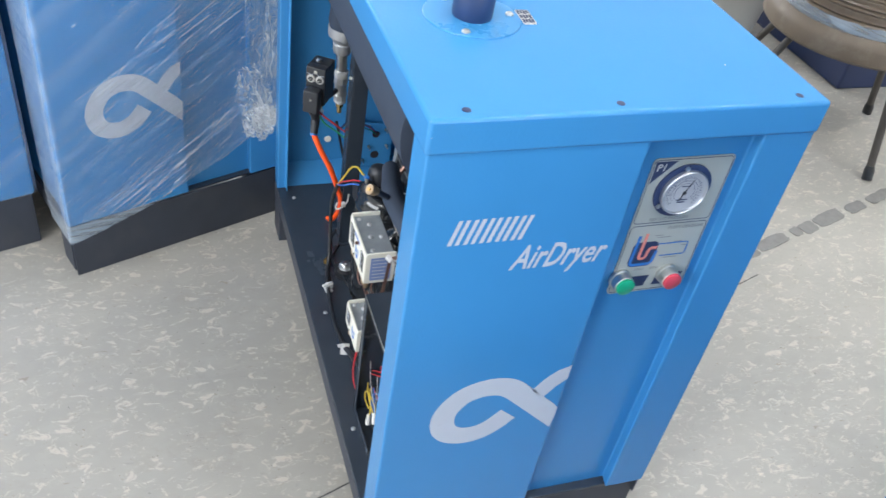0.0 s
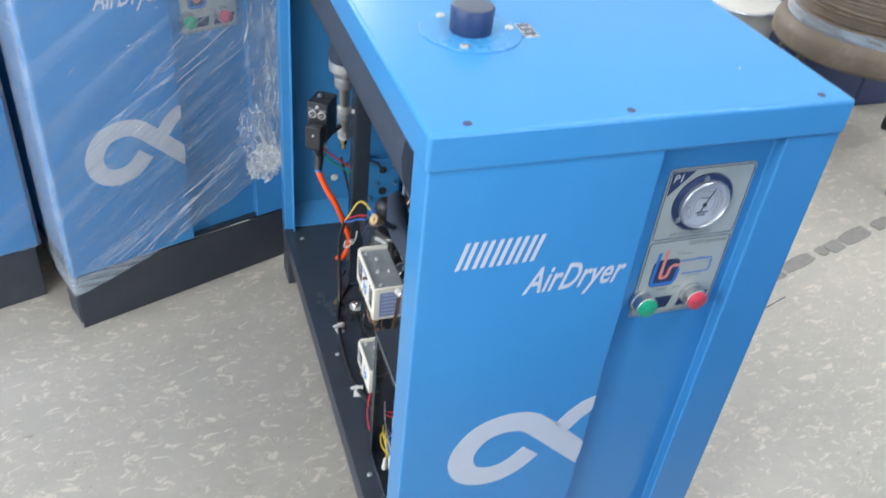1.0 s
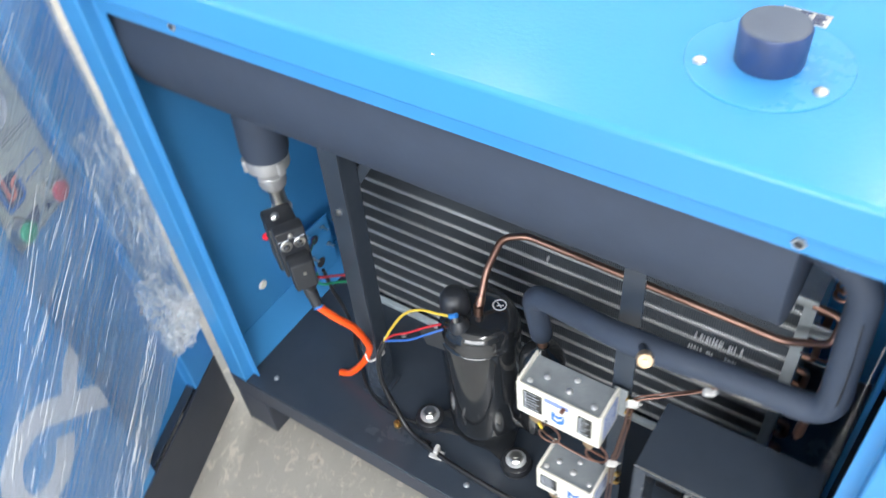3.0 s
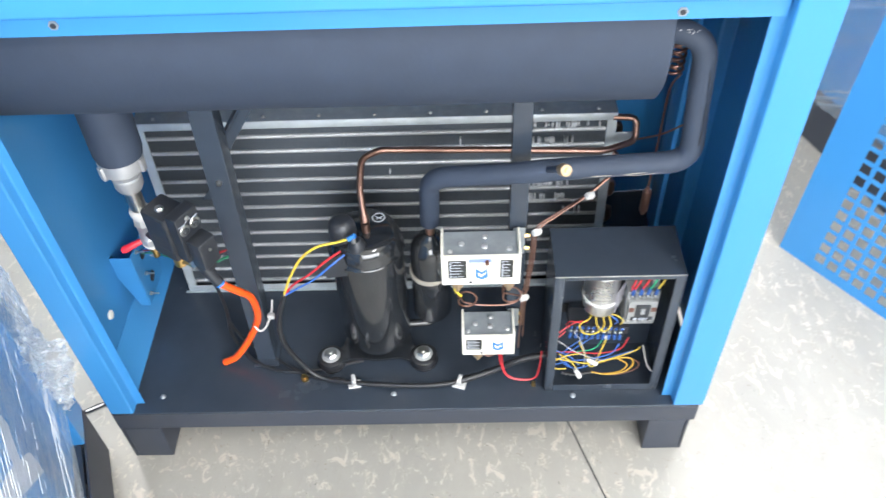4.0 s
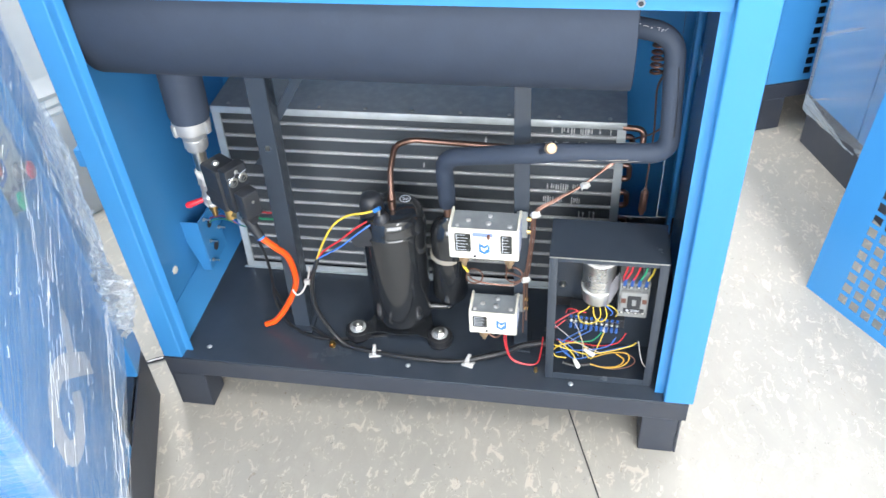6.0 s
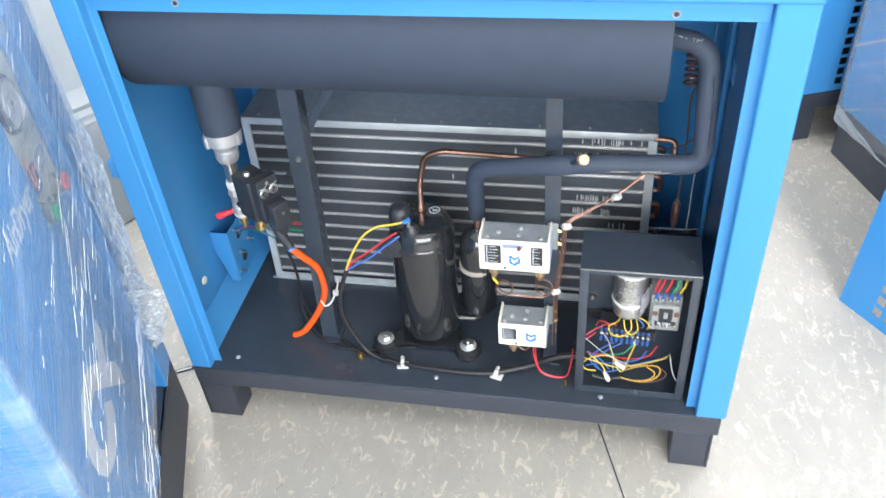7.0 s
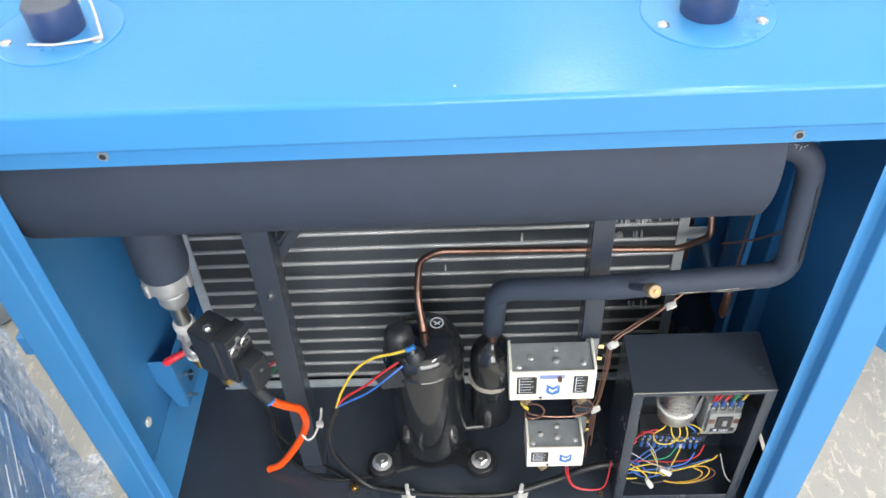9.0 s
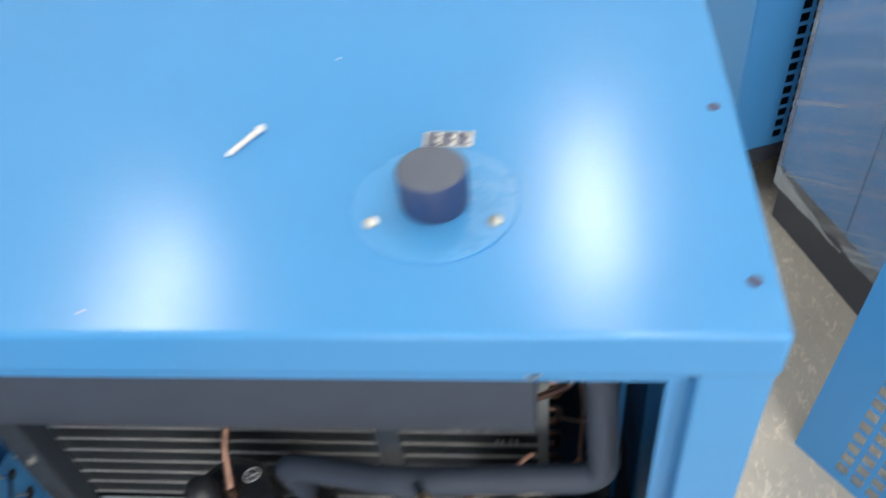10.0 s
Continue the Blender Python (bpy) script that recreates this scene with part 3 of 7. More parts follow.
bm = BM()
slab(bm, [(-4, -0.0011), (1.2, -0.0011), (1.2, 0.0011), (-4, 0.0011)], 0.0004, on_seam)
fixed("trim", bm, INK, "thin dark seam in the vinyl floor", "floor seam")
rng = random.Random(4)
u = 1.22
while u < 2.3:
    le, wd, off = rng.choice((0.035, 0.06, 0.08, 0.12)), rng.uniform(0.03, 0.044), -0.066 + 0.035 * (u - 1.22) + rng.uniform(-0.005, 0.005)
    n = 20
    outline = []
    for k in range(n):
        a = 2 * math.pi * k / n
        ca, sa = math.cos(a), math.sin(a)
        q = 1 / max(abs(ca), abs(sa)) ** 0.95
        outline.append((u + le / 2 + ca * q * le / 2 * rng.uniform(0.93, 1.05), off + sa * q * wd / 2 * rng.uniform(0.86, 1.1)))
    fixed("trim", slab(BM(), outline, 0.0012, on_seam), PATCH, "worn grey filler patch along the floor seam", "floor patch")
    u += le + rng.choice((0.003, 0.006, 0.025))

# ---- the dryer's cabinet ----
LEN, WID, TOP, DECK, LID = 0.905, 0.4705, 0.862, 0.132, 0.82


def front_map(u, v, w):
    """On the front face: u across it, v up, w out of it."""
    return Vector((0.0004 + w, u, v))


def plate_map(u, v, w):
    return Vector((-0.0195 + w, u, v))


FRONT_LINE = round_line([(-0.060, 0.018), (-0.046, 0.018), (-0.046, 0.0), (0.0, 0.0), (0.0, 0.2535), (-0.02, 0.2535), (-0.02, 0.4055), (0, 0.4005),
                         (0, WID), (-0.046, WID)], 0.003)
BACK_LINE = round_line([(-0.8605, WID), (-LEN, WID), (-LEN, 0), (-0.869, 0), (-0.869, 0.018), (-0.856, 0.018)], 0.003)


def logo(parent, drop=0.0):
    loop = [(0.176, 0.378), (0.158, 0.359), (0.138, 0.347), (0.113, 0.345), (0.09, 0.356), (0.0795, 0.379), (0.083, 0.405), (0.101, 0.43),
            (0.126, 0.4405), (0.15, 0.4405), (0.168, 0.4335), (0.186, 0.418), (0.215, 0.389), (0.262, 0.342)]
    pts = [(q.x, q.y) for q in curve_points([(a, b - drop, 0) for a, b in loop], 5)]
    bm = ribbon(BM(), pts, 0.034, 0.0003, front_map, top=0.2525)
    ribbon(bm, [(a, b - drop) for a, b in ((0.2135, 0.413), (0.228, 0.432), (0.241, 0.4435), (0.258, 0.449))], 0.028, 0.0003, front_map, top=0.2525)
    part("emblem", bm, PRINT, parent, "pale grey ribbon-shaped emblem")
    for k in range(10):
        u0, w = 0.0385 + (k // 2) * 0.0186 + (k % 2) * 0.0088, 0.0046
        part("mark_bar", slab(BM(), [(u0, 0.699), (u0 + w, 0.699), (u0 + w + 0.0095, 0.733), (u0 + 0.0095, 0.733)], 0.0003, front_map), PRINT, parent, "pale slanted bar of the maker's mark")
    m = Matrix(((0, 0, 1, 0.0006), (0.6, 0, 0, 0.121), (0, 1, 0, 0.6535), (0, 0, 0, 1)))
    part("lettering", lettering("AirDryer", 0.0505, m, 0.42, 0.0006, 0.0002, 1.03), PRINT, parent, "pale grey AirDryer lettering")


def control_panel(parent):
    pl = part("control_panel", slab(BM(), rounded(0.2805, 0.572, 0.391, 0.783, 0.006), 0.0012, plate_map), PLATE, parent, "beige control plate")

    def pm(u, v, w):
        return plate_map(u, v, w + 0.0012)

    bm = BM()
    for (a, b, c, d) in ((0.2825, 0.5742, 0.3890, 0.684), (0.2825, 0.688, 0.3890, 0.7808)):
        r = rounded(a, b, c, d, 0.005)
        for p, q in zip(r, r[1:] + r[:1]):
            ribbon(bm, [p, q], 0.0009, 0.0002, pm)
    slab(bm, [(0.2845, 0.7788), (0.2845, 0.748), (0.313, 0.7788)], 0.0002, pm)
    for a, b in ((0.294, 0.335), (0.343, 0.385)):
        slab(bm, [(a, 0.581), (b - 0.004, 0.581), (b, 0.599), (a + 0.004, 0.599)], 0.0002, pm)
    part("panel_print", bm, NAVYINK, pl, "navy printed borders and corner")

    def flat(u, v):
        return Matrix(((0, 0, 1, -0.0195 + 0.0016), (1, 0, 0, u), (0, 1, 0, v), (0, 0, 0, 1)))

    part("gauge_mark", lettering("P1", 0.0135, flat(0.2868, 0.7662), 0.1, 0.0002, 0.0001), NYLON, pl, "white P1 lettering")
    bm = lettering("REF SUC PRESSURE", 0.0066, flat(0.303, 0.691), 0, 0.0001, 0.0001)
    merge(bm, lettering("FLOW DIAGRAM", 0.0066, flat(0.335, 0.6755), 0, 0.0001, 0.0001))
    merge(bm, lettering("START", 0.0046, flat(0.3085, 0.610), 0, 0.0001, 0.0001))
    merge(bm, lettering("STOP", 0.0046, flat(0.331, 0.610), 0, 0.0001, 0.0001))
    for u, v, w in ((0.326, 0.662, 0.018), (0.352, 0.653, 0.012), (0.365, 0.646, 0.01), (0.345, 0.627, 0.02), (0.298, 0.618, 0.012), (0.322, 0.6655, 0.01)):
        slab(bm, [(u, v), (u + w, v), (u + w, v + 0.0012), (u, v + 0.0012)], 0.0001, pm)
    part("panel_lettering", bm, CONTACT, pl, "small dark captions")
    bm = slab(BM(), rounded(0.295, 0.6165, 0.331, 0.657, 0.008), 0.0002, pm)
    part("diagram_tank", bm, NAVYINK, pl)
    up = lambda u, v, w: pm(u, v, w + 0.0003)
    bm = ribbon(BM(), [(q.x, q.y) for q in bend([(0.300, 0.668, 0), (0.298, 0.62, 0), (0.329, 0.62, 0), (0.331, 0.641, 0)], 0.006)], 0.0042, 0.0002, up)
    ribbon(bm, [(q.x, q.y) for q in bend([(0.331, 0.652, 0), (0.374, 0.652, 0), (0.374, 0.632, 0), (0.338, 0.632, 0)], 0.004)], 0.0016, 0.0002, up)
    part("cold_line", bm, LOGOBLUE, pl, "blue diagram line")
    bm = ribbon(BM(), [(q.x, q.y) for q in bend([(0.309, 0.671, 0), (0.3075, 0.63, 0), (0.317, 0.63, 0), (0.319, 0.647, 0), (0.330, 0.647, 0)], 0.005)], 0.0042, 0.0002,
                lambda u, v, w: pm(u, v, w + 0.0006))
    part("warm_line", bm, W_SALMON, pl, "salmon diagram line")
    gu, gv, x0 = 0.3325, 0.736, -0.0183
    g = part("pressure_gauge", turn(BM(), [(0, 0.0375), (0.8, 0.0375), (1, 0.0365)], (x0, gu, gv), (x0 + 0.003, gu, gv), 40), NAVYINK, parent, "round pressure gauge with navy flange")
    part("bezel", turn(BM(), [(0, 0.0305), (0.6, 0.031), (0.9, 0.0304), (1, 0.0296), (0.85, 0.0288), (0.4, 0.0284)], (x0 + 0.003, gu, gv), (x0 + 0.0095, gu, gv), 40, False), BEZEL, g, "dull chrome bezel")
    part("dial", cyl(BM(), (x0 + 0.003, gu, gv), (x0 + 0.006, gu, gv), 0.0284, 40), DIAL, g, "white dial")
    bm = BM()
    gm = lambda u, v, w: Vector((x0 + 0.0063 + w, gu + u, gv + v))
    for k in range(28):
        a = radians(225 - k * 10)
        r0 = 0.0205 if k % 4 else 0.0185
        ribbon(bm, [(r0 * math.cos(a), r0 * math.sin(a)), (0.0235 * math.cos(a), 0.0235 * math.sin(a))], 0.0007, 0.0001, gm)
    for rad in (0.0135, 0.0175):
        arc = [(rad * math.cos(radians(a)), rad * math.sin(radians(a))) for a in range(-40, 221, 13)]
        ribbon(bm, arc, 0.0005, 0.0001, gm)
    for u, v, w in ((-0.006, 0.0085, 0.012), (-0.008, -0.011, 0.016), (-0.005, -0.0145, 0.01)):
        slab(bm, [(u, v), (u + w, v), (u + w, v + 0.0016), (u, v + 0.0016)], 0.0001, gm)
    part("scale", bm, NAVYINK, g, "dark dial ticks")
    nm = lambda u, v, w: gm(u, v, w + 0.0006)
    bm = ribbon(BM(), [(-0.004, -0.0095), (0.0075, 0.0185)], 0.0009, 0.0003, nm)
    cyl(bm, gm(0, 0, 0.0002), gm(0, 0, 0.0016), 0.0024, 12)
    part("needle", bm, INK, g, "black needle")
    for a in (100, 215, 335):
        u, v = 0.0335 * math.cos(radians(a)), 0.0335 * math.sin(radians(a))
        part("screw", cyl(BM(), (x0 + 0.003, gu + u, gv + v), (x0 + 0.0055, gu + u, gv + v), 0.0032, 12, 0.0008), STEEL, g)
    for nme, u, mat in (("start_button", 0.2905, GREEN), ("stop_button", 0.3585, RED)):
        v = 0.6005
        b = part(nme, turn(BM(), [(0, 0.0145), (0.25, 0.0145), (0.3, 0.0135), (0.95, 0.0135), (1, 0.0128)], (x0, u, v), (x0 + 0.0165, u, v), 28), STEEL, parent,
                 "round push button with chrome collar")
        part("button_cap", turn(BM(), [(0, 0.0122), (0.8, 0.0122), (1, 0.011)], (x0 + 0.0165, u, v), (x0 + 0.0205, u, v), 28), mat, b)


def cabinet(root, open_side, skirt=-0.0165, drop=0.0):
    """The cabinet shell. open_side: the side panel at y = 0 is off."""
    fp = part("front_panel", sheet(BM(), FRONT_LINE, DECK, LID + 0.004, 0.0012), BLUE, root, "blue folded front panel")
    logo(fp, drop)
    control_panel(root)
    part("back_panel", sheet(BM(), BACK_LINE[::-1], DECK, LID + 0.004, -0.0012), BLUE, root, "blue back panel with folded posts")
    part("side_panel", box(BM(), (-0.86, WID - 0.006, DECK + 0.002), (-0.047, WID - 0.002, LID - 0.002), 0.001), BLUE, root, "blue side panel")
    part("cover", cover_mesh(), BLUE, root, "blue sheet-metal top cover")
    part("base_plate", box(BM(), (-LEN, 0.0, DECK - 0.005), (-0.006, WID, DECK - 0.0005), 0.0015), BLACK, root, "black painted base plate")
    for y in (0.0, WID - 0.004):
        part("base_rail", box(BM(), (-LEN, y, 0.088), (-0.006, y + 0.004, DECK - 0.005), 0.0012), SKIRT, root)
    for x in (-LEN + 0.0005, skirt):
        part("base_skirt", box(BM(), (x, 0.0005, 0.0), (x + 0.004, WID - 0.0005, DECK - 0.0055), 0.001), SKIRT, root, "black base skirt")
    for x in (-LEN + 0.005, -0.0755):
        for y in (0.0005, WID - 0.0525):
            part("foot", box(BM(), (x, y, 0.0), (x + 0.0585, y + 0.052, 0.0875), 0.002), SKIRT, root, "black box foot")
    for x, y in ((-0.213, 0.1125), (-0.796, 0.127)):
        f = part("pipe_flange", turn(BM(), [(0, 0.058), (0.7, 0.058), (1, 0.0575)], (x, y, TOP - 0.0002), (x, y, TOP + 0.0016), 48), BLUE_DULL, root, "round flange plate")
        for a in (90, 207, 333):
            sx, sy = x + 0.0472 * math.cos(radians(a)), y + 0.0472 * math.sin(radians(a))
            part("flange_screw", turn(BM(), [(0, 0.0052), (0.5, 0.005), (1, 0.003)], (sx, sy, TOP + 0.0016), (sx, sy, TOP + 0.0046), 14), STEEL, f)
        part("pipe_cap", turn(BM(), [(0, 0.0235), (0.05, 0.024), (0.94, 0.0245), (1, 0.0235)], (x, y, TOP + 0.0016), (x, y, TOP + 0.031), 36), NAVY, root, "navy plastic pipe cap")
        # Disc whose grey holds the ceiling's reflection on the cap top.
        part("cap_face", turn(BM(), [(0, 0.0232), (0.6, 0.0228), (1, 0.021)], (x, y, TOP + 0.0309), (x, y, TOP + 0.0316), 36), CAPTOP, root, "dusty grey cap face, ceiling sheen in its colour")
    for x in (-0.0135, -LEN + 0.0145):
        for y in (0.039, 0.2095, 0.437):
            part("bolt_hole", cyl(BM(), (x, y, TOP - 0.001), (x, y, TOP + 0.0004), 0.0046, 16), NAVYINK, root, "dark bolt hole")
    if not open_side:
        part("access_panel", box(BM(), (-0.868, 0.006, DECK + 0.002), (-0.047, 0.010, LID - 0.002), 0.001), BLUE, root, "blue side panel")


def cover_mesh():
    bm = BM()
    lo, hi = (-LEN - 0.002, -0.003, LID), (0.0025, WID + 0.0015, TOP)
    box(bm, lo, hi, 0.0045, seg=3)
    # hollow from below
    low = [f for f in bm.faces if f.normal.z < -0.99]
    r = bmesh.ops.inset_region(bm, faces=low, thickness=0.002, depth=0)
    ext = bmesh.ops.extrude_face_region(bm, geom=low)
    bmesh.ops.translate(bm, vec=(0, 0, TOP - LID - 0.003), verts=[v for v in ext["geom"] if isinstance(v, bmesh.types.BMVert)])
    bmesh.ops.delete(bm, geom=low, context="FACES")
    return bm


dryer = thing("air_dryer", (-0.45, 0.24, 0), "blue refrigerated air dryer cabinet with one side panel removed", "air dryer")
cabinet(dryer, True)
# knocks in the paint along the cover's edges
rng = random.Random(12)
for k in range(7):
    side = k % 2
    x, y, z = (0.0005, rng.uniform(0.0, 0.47), TOP - 0.0013) if side else (rng.uniform(-0.88, -0.02), -0.0004, TOP - 0.0013)
    if k < 4:
        x, y, z = (-0.0008, 0.0003 + 0.0009 * k, TOP - 0.0012 - 0.006 * (k % 2)) if k != 2 else (0.0012, 0.001, TOP - 0.02)
    a, c = rng.uniform(0.0004, 0.0016), rng.uniform(0.0003, 0.0006)
    part("paint_chip", turn(BM(), [(0, c * 0.6), (0.5, c), (1, c * 0.5)], (x, y - a * side, z) if side else (x - a, y, z), (x, y + a * side, z) if side else (x + a, y, z), 7), PAPER, dryer, "pale chip in the paint")
for x, y in ((-0.435, 0.016), (-0.085, 0.383), (-0.31, 0.29)):
    part("paint_speck", turn(BM(), [(0, 0.0013), (1, 0.0008)], (x, y, TOP - 0.0002), (x, y, TOP + 0.0004), 9), PAPER, dryer, "pale speck on the paint")
# top rail under the cover, with its two rivet nuts
rail = part("top_rail", box(BM(), (-0.857, 0.0125, 0.7935), (-0.0475, 0.0145, LID + 0.012), 0.0006), BLUE, dryer, "blue folded rail")
for x, z in ((-0.742, 0.806), (-0.147, 0.802)):
    bm = BM()
    turn(bm, [(0, 0.0055), (1, 0.005)], (x, 0.0125, z), (x, 0.011, z), 6)
    part("rivet_nut", bm, MECH, rail)
    part("thread_hole", cyl(BM(), (x, 0.0112, z), (x, 0.0106, z), 0.003, 12), INK, rail)
# sloping flange at the foot of the back wall, bracket with holes and screws
bm = BM()
slab(bm, [(0.02, 0), (0.46, 0), (0.46, 0.05), (0.02, 0.05)], 0.0015, lambda u, v, w: Vector((-0.9035 + 0.03 * (1 - v / 0.05) + w, u, DECK + 0.001 + v * 0.9)))
part("wall_flange", bm, BLUE, dryer, "blue folded flange")
bm = slab(BM(), [(-0.9035, 0.291), (-0.87, 0.291), (-0.872, 0.177), (-0.886, 0.177), (-0.9035, 0.245)], 0.0015, lambda u, v, w: Vector((u, 0.177 + w, v)))
slab(bm, [(0.1785, 0.291), (0.252, 0.287), (0.252, 0.176), (0.1785, 0.178)], 0.0015, lambda u, v, w: Vector((-0.87 - w, u, v)))
brk = part("bracket", bm, BLUE, dryer, "blue folded wiring bracket")
for y, z, r in ((0.214, 0.261, 0.0085), (0.215, 0.207, 0.0095)):
    part("cable_hole", cyl(BM(), (-0.8695, y, z), (-0.8688, y, z), r, 16), INK, brk)
for y, z in ((0.198, 0.283), (0.24, 0.23), (0.2, 0.23), (0.188, 0.194), (0.236, 0.272)):
    part("screw", turn(BM(), [(0, 0.0032), (0.2, 0.003), (0.25, 0.0015), (1, 0.0015)], (-0.8695, y, z), (-0.856, y, z), 8), STEEL, brk)
part("wall_tab", box(BM(), (-0.0475, 0.2, 0.607), (-0.0455, 0.225, 0.64), 0.0005), BLUE_DULL, dryer, "small pale blue tab")
part("wall_plug", turn(BM(), [(0, 0.008), (1, 0.0065)], (-0.9037, 0.115, 0.232), (-0.901, 0.115, 0.232), 18), WHITE, dryer, "pale round plug")
part("latch_tab", box(BM(), (-0.923, 0.01, 0.532), (-0.9055, 0.03, 0.562), 0.002), BLUE, dryer, "small blue latch tab")
# inner upright of blue sheet at the front wall
part("inner_channel", box(BM(), (-0.052, 0.255, DECK), (-0.0445, 0.285, 0.8), 0.002), BLUE, dryer, "blue inner channel")
for x, y in ((-0.83, 0.03), (-0.47, 0.028), (-0.195, 0.02), (-0.70, 0.2)):
    part("deck_screw", turn(BM(), [(0, 0.0045), (1, 0.0025)], (x, y, DECK - 0.0005), (x, y, DECK + 0.002), 10), MECH, dryer)

# ---- inside: heat exchanger ----
hx = thing("heat_exchanger", (-0.5, 0.125, 0.64), "long black foam-wrapped cylindrical heat exchanger under the cover", "heat exchanger")
AX, AZ, AR = 0.125, 0.7445, 0.104
part("shell", turn(BM(), [(0, AR - 0.012), (0.003, AR - 0.004), (0.01, AR), (0.2, AR + 0.0008), (0.45, AR), (0.7, AR + 0.0006), (0.9985, AR), (1, AR - 0.0015)],
                   (-0.876, AX, AZ), (-0.1455, AX, AZ), 72), FOAM, hx, "black foam jacket")
for x in (-0.213, -0.783):
    part("riser", cyl(BM(), (x, AX, AZ + 0.09), (x, AX, TOP - 0.004), 0.022, 24), FOAM, hx)
bm = turn(BM(), [(0, 0.031), (0.1, 0.0315), (0.9, 0.0305), (1, 0.028)], (-0.783, 0.116, 0.672), (-0.7805, 0.104, 0.562), 36)
part("drain_stub", bm, FOAM, hx, "black foam-wrapped drain stub")
# ---- drain line ----
dl = thing("drain_line", (-0.79, 0.105, 0.38), "galvanised drain pipe with ball valve and red lever", "drain valve")
part("reducer", turn(BM(), [(0, 0.0275), (0.12, 0.0285), (0.35, 0.028), (0.4, 0.025), (0.62, 0.017), (0.64, 0.0185), (0.9, 0.018), (1, 0.0155)],
                     (-0.7865, 0.104, 0.562), (-0.789, 0.104, 0.505), 28), CAST, dl, "grey cast reducer")
for a in (20, 140, 260):
    c, s = math.cos(radians(a)), math.sin(radians(a))
    part("reducer_lug", box(BM(), (-0.005, 0.023, -0.012), (0.005, 0.031, 0.008), 0.002, pose(-0.787, 0.104, 0.55, 0, 0, a)), CAST, dl)
part("nipple", cyl(BM(), (-0.789, 0.104, 0.505), (-0.7905, 0.106, 0.458), 0.0105, 20), STEEL, dl, "steel pipe nipple")
part("tape", turn(BM(), [(0, 0.0125), (0.3, 0.0142), (1, 0.0132)], (-0.7905, 0.106, 0.466), (-0.7908, 0.106, 0.452), 18), NYLON, dl, "white thread tape")
part("ball_valve", turn(BM(), [(0, 0.013), (0.25, 0.0145), (0.3, 0.0125), (0.7, 0.0125), (0.75, 0.0145), (1, 0.0125)], (-0.7908, 0.106, 0.453), (-0.7925, 0.107, 0.4), 8), CAST, dl, "grey ball valve body")
part("valve_tape", turn(BM(), [(0, 0.0115), (0.5, 0.0128), (1, 0.011)], (-0.7925, 0.107, 0.402), (-0.793, 0.107, 0.394), 16), NYLON, dl)
part("drain_tip", turn(BM(), [(0, 0.0075), (0.4, 0.0075), (0.45, 0.005), (1, 0.0045)], (-0.793, 0.107, 0.394), (-0.7935, 0.107, 0.37), 12), BRASS, dl, "brass drain tip")
bm = turn(BM(), [(0, 0.003), (0.06, 0.0042), (0.45, 0.0046), (0.9, 0.0056), (1, 0.0035)], (-0.797, 0.109, 0.405), (-0.831, 0.091, 0.398), 12)
part("lever", bm, LEVER, dl, "red vinyl-dipped lever")
dl.location.x += 0.0055
dl.location.z += 0.004
# ---- timed drain valve ----
tv = thing("timer_drain_valve", (-0.71, 0.06, 0.42), "black electronic timer drain valve with two dials", "timer valve")
TM = pose(-0.716, 0.0495, 0.0, 0, 0, 58)


def tmap(u, v, w):
    """u along the dial face, v up, w out of the face."""
    return TM @ Vector((u, -0.026 - w, v))


part("coil_body", box(BM(), (-0.0225, -0.0082, 0.446), (0.0165, 0.034, 0.5215), 0.0045, TM), PLASTIC, tv, "black moulded coil body")
head = part("timer_head", box(BM(), (-0.0185, -0.026, 0.452), (0.0185, -0.008, 0.5275), 0.0022, TM), PLASTIC, tv, "black timer head")
for u in (-0.0085, 0.0085):
    part("dial_ring", turn(BM(), [(0, 0.0079), (0.6, 0.0079), (1, 0.0072)], tmap(u, 0.5045, -0.0005), tmap(u, 0.5045, 0.0016), 22), STEEL, head, "silver dial ring")
    part("dial_knob", turn(BM(), [(0, 0.0043), (0.8, 0.0042), (1, 0.0036)], tmap(u, 0.5045, 0.0014), tmap(u, 0.5045, 0.0036), 18), PLASTIC, head, "black slotted knob")
    part("dial_slot", slab(BM(), [(u - 0.003, 0.5035), (u + 0.0026, 0.5065), (u + 0.003, 0.5055), (u - 0.0026, 0.5025)], 0.0003, lambda a, b, w: tmap(a, b, w + 0.0036)), STEEL, head)
bm = ribbon(BM(), [(-0.0165, 0.514), (-0.006, 0.5125), (0.0, 0.5185), (0.006, 0.5125), (0.0165, 0.514)], 0.001, 0.0003, tmap)
part("dial_print", bm, PRINT, head, "thin pale printed line")
part("indicator", turn(BM(), [(0, 0.0034), (0.7, 0.003), (1, 0.0015)], tmap(0, 0.519, 0), tmap(0, 0.519, 0.0018), 14), STEEL, head)
bm = BM()
for k, (a, b) in enumerate(((0.002, 0.026), (0.004, 0.02), (0.002, 0.023))):
    slab(bm, [(a, 0.484 - k * 0.009), (b, 0.484 - k * 0.009), (b, 0.4822 - k * 0.009), (a, 0.4822 - k * 0.009)], 0.0002, lambda u, v, w: TM @ Vector((-0.0226 - w, u, v)))
part("side_print", bm, DARKLEG, tv, "faint grey printing")
plug = part("plug_connector", box(BM(), (-0.0145, -0.049, 0.445), (0.0145, -0.0262, 0.4905), 0.003, TM), PLASTIC, tv, "black square plug connector")
part("plug_screw", cyl(BM(), TM @ Vector((0.001, -0.049, 0.474)), TM @ Vector((0.001, -0.0502, 0.474)), 0.0023, 10), STEEL, plug)
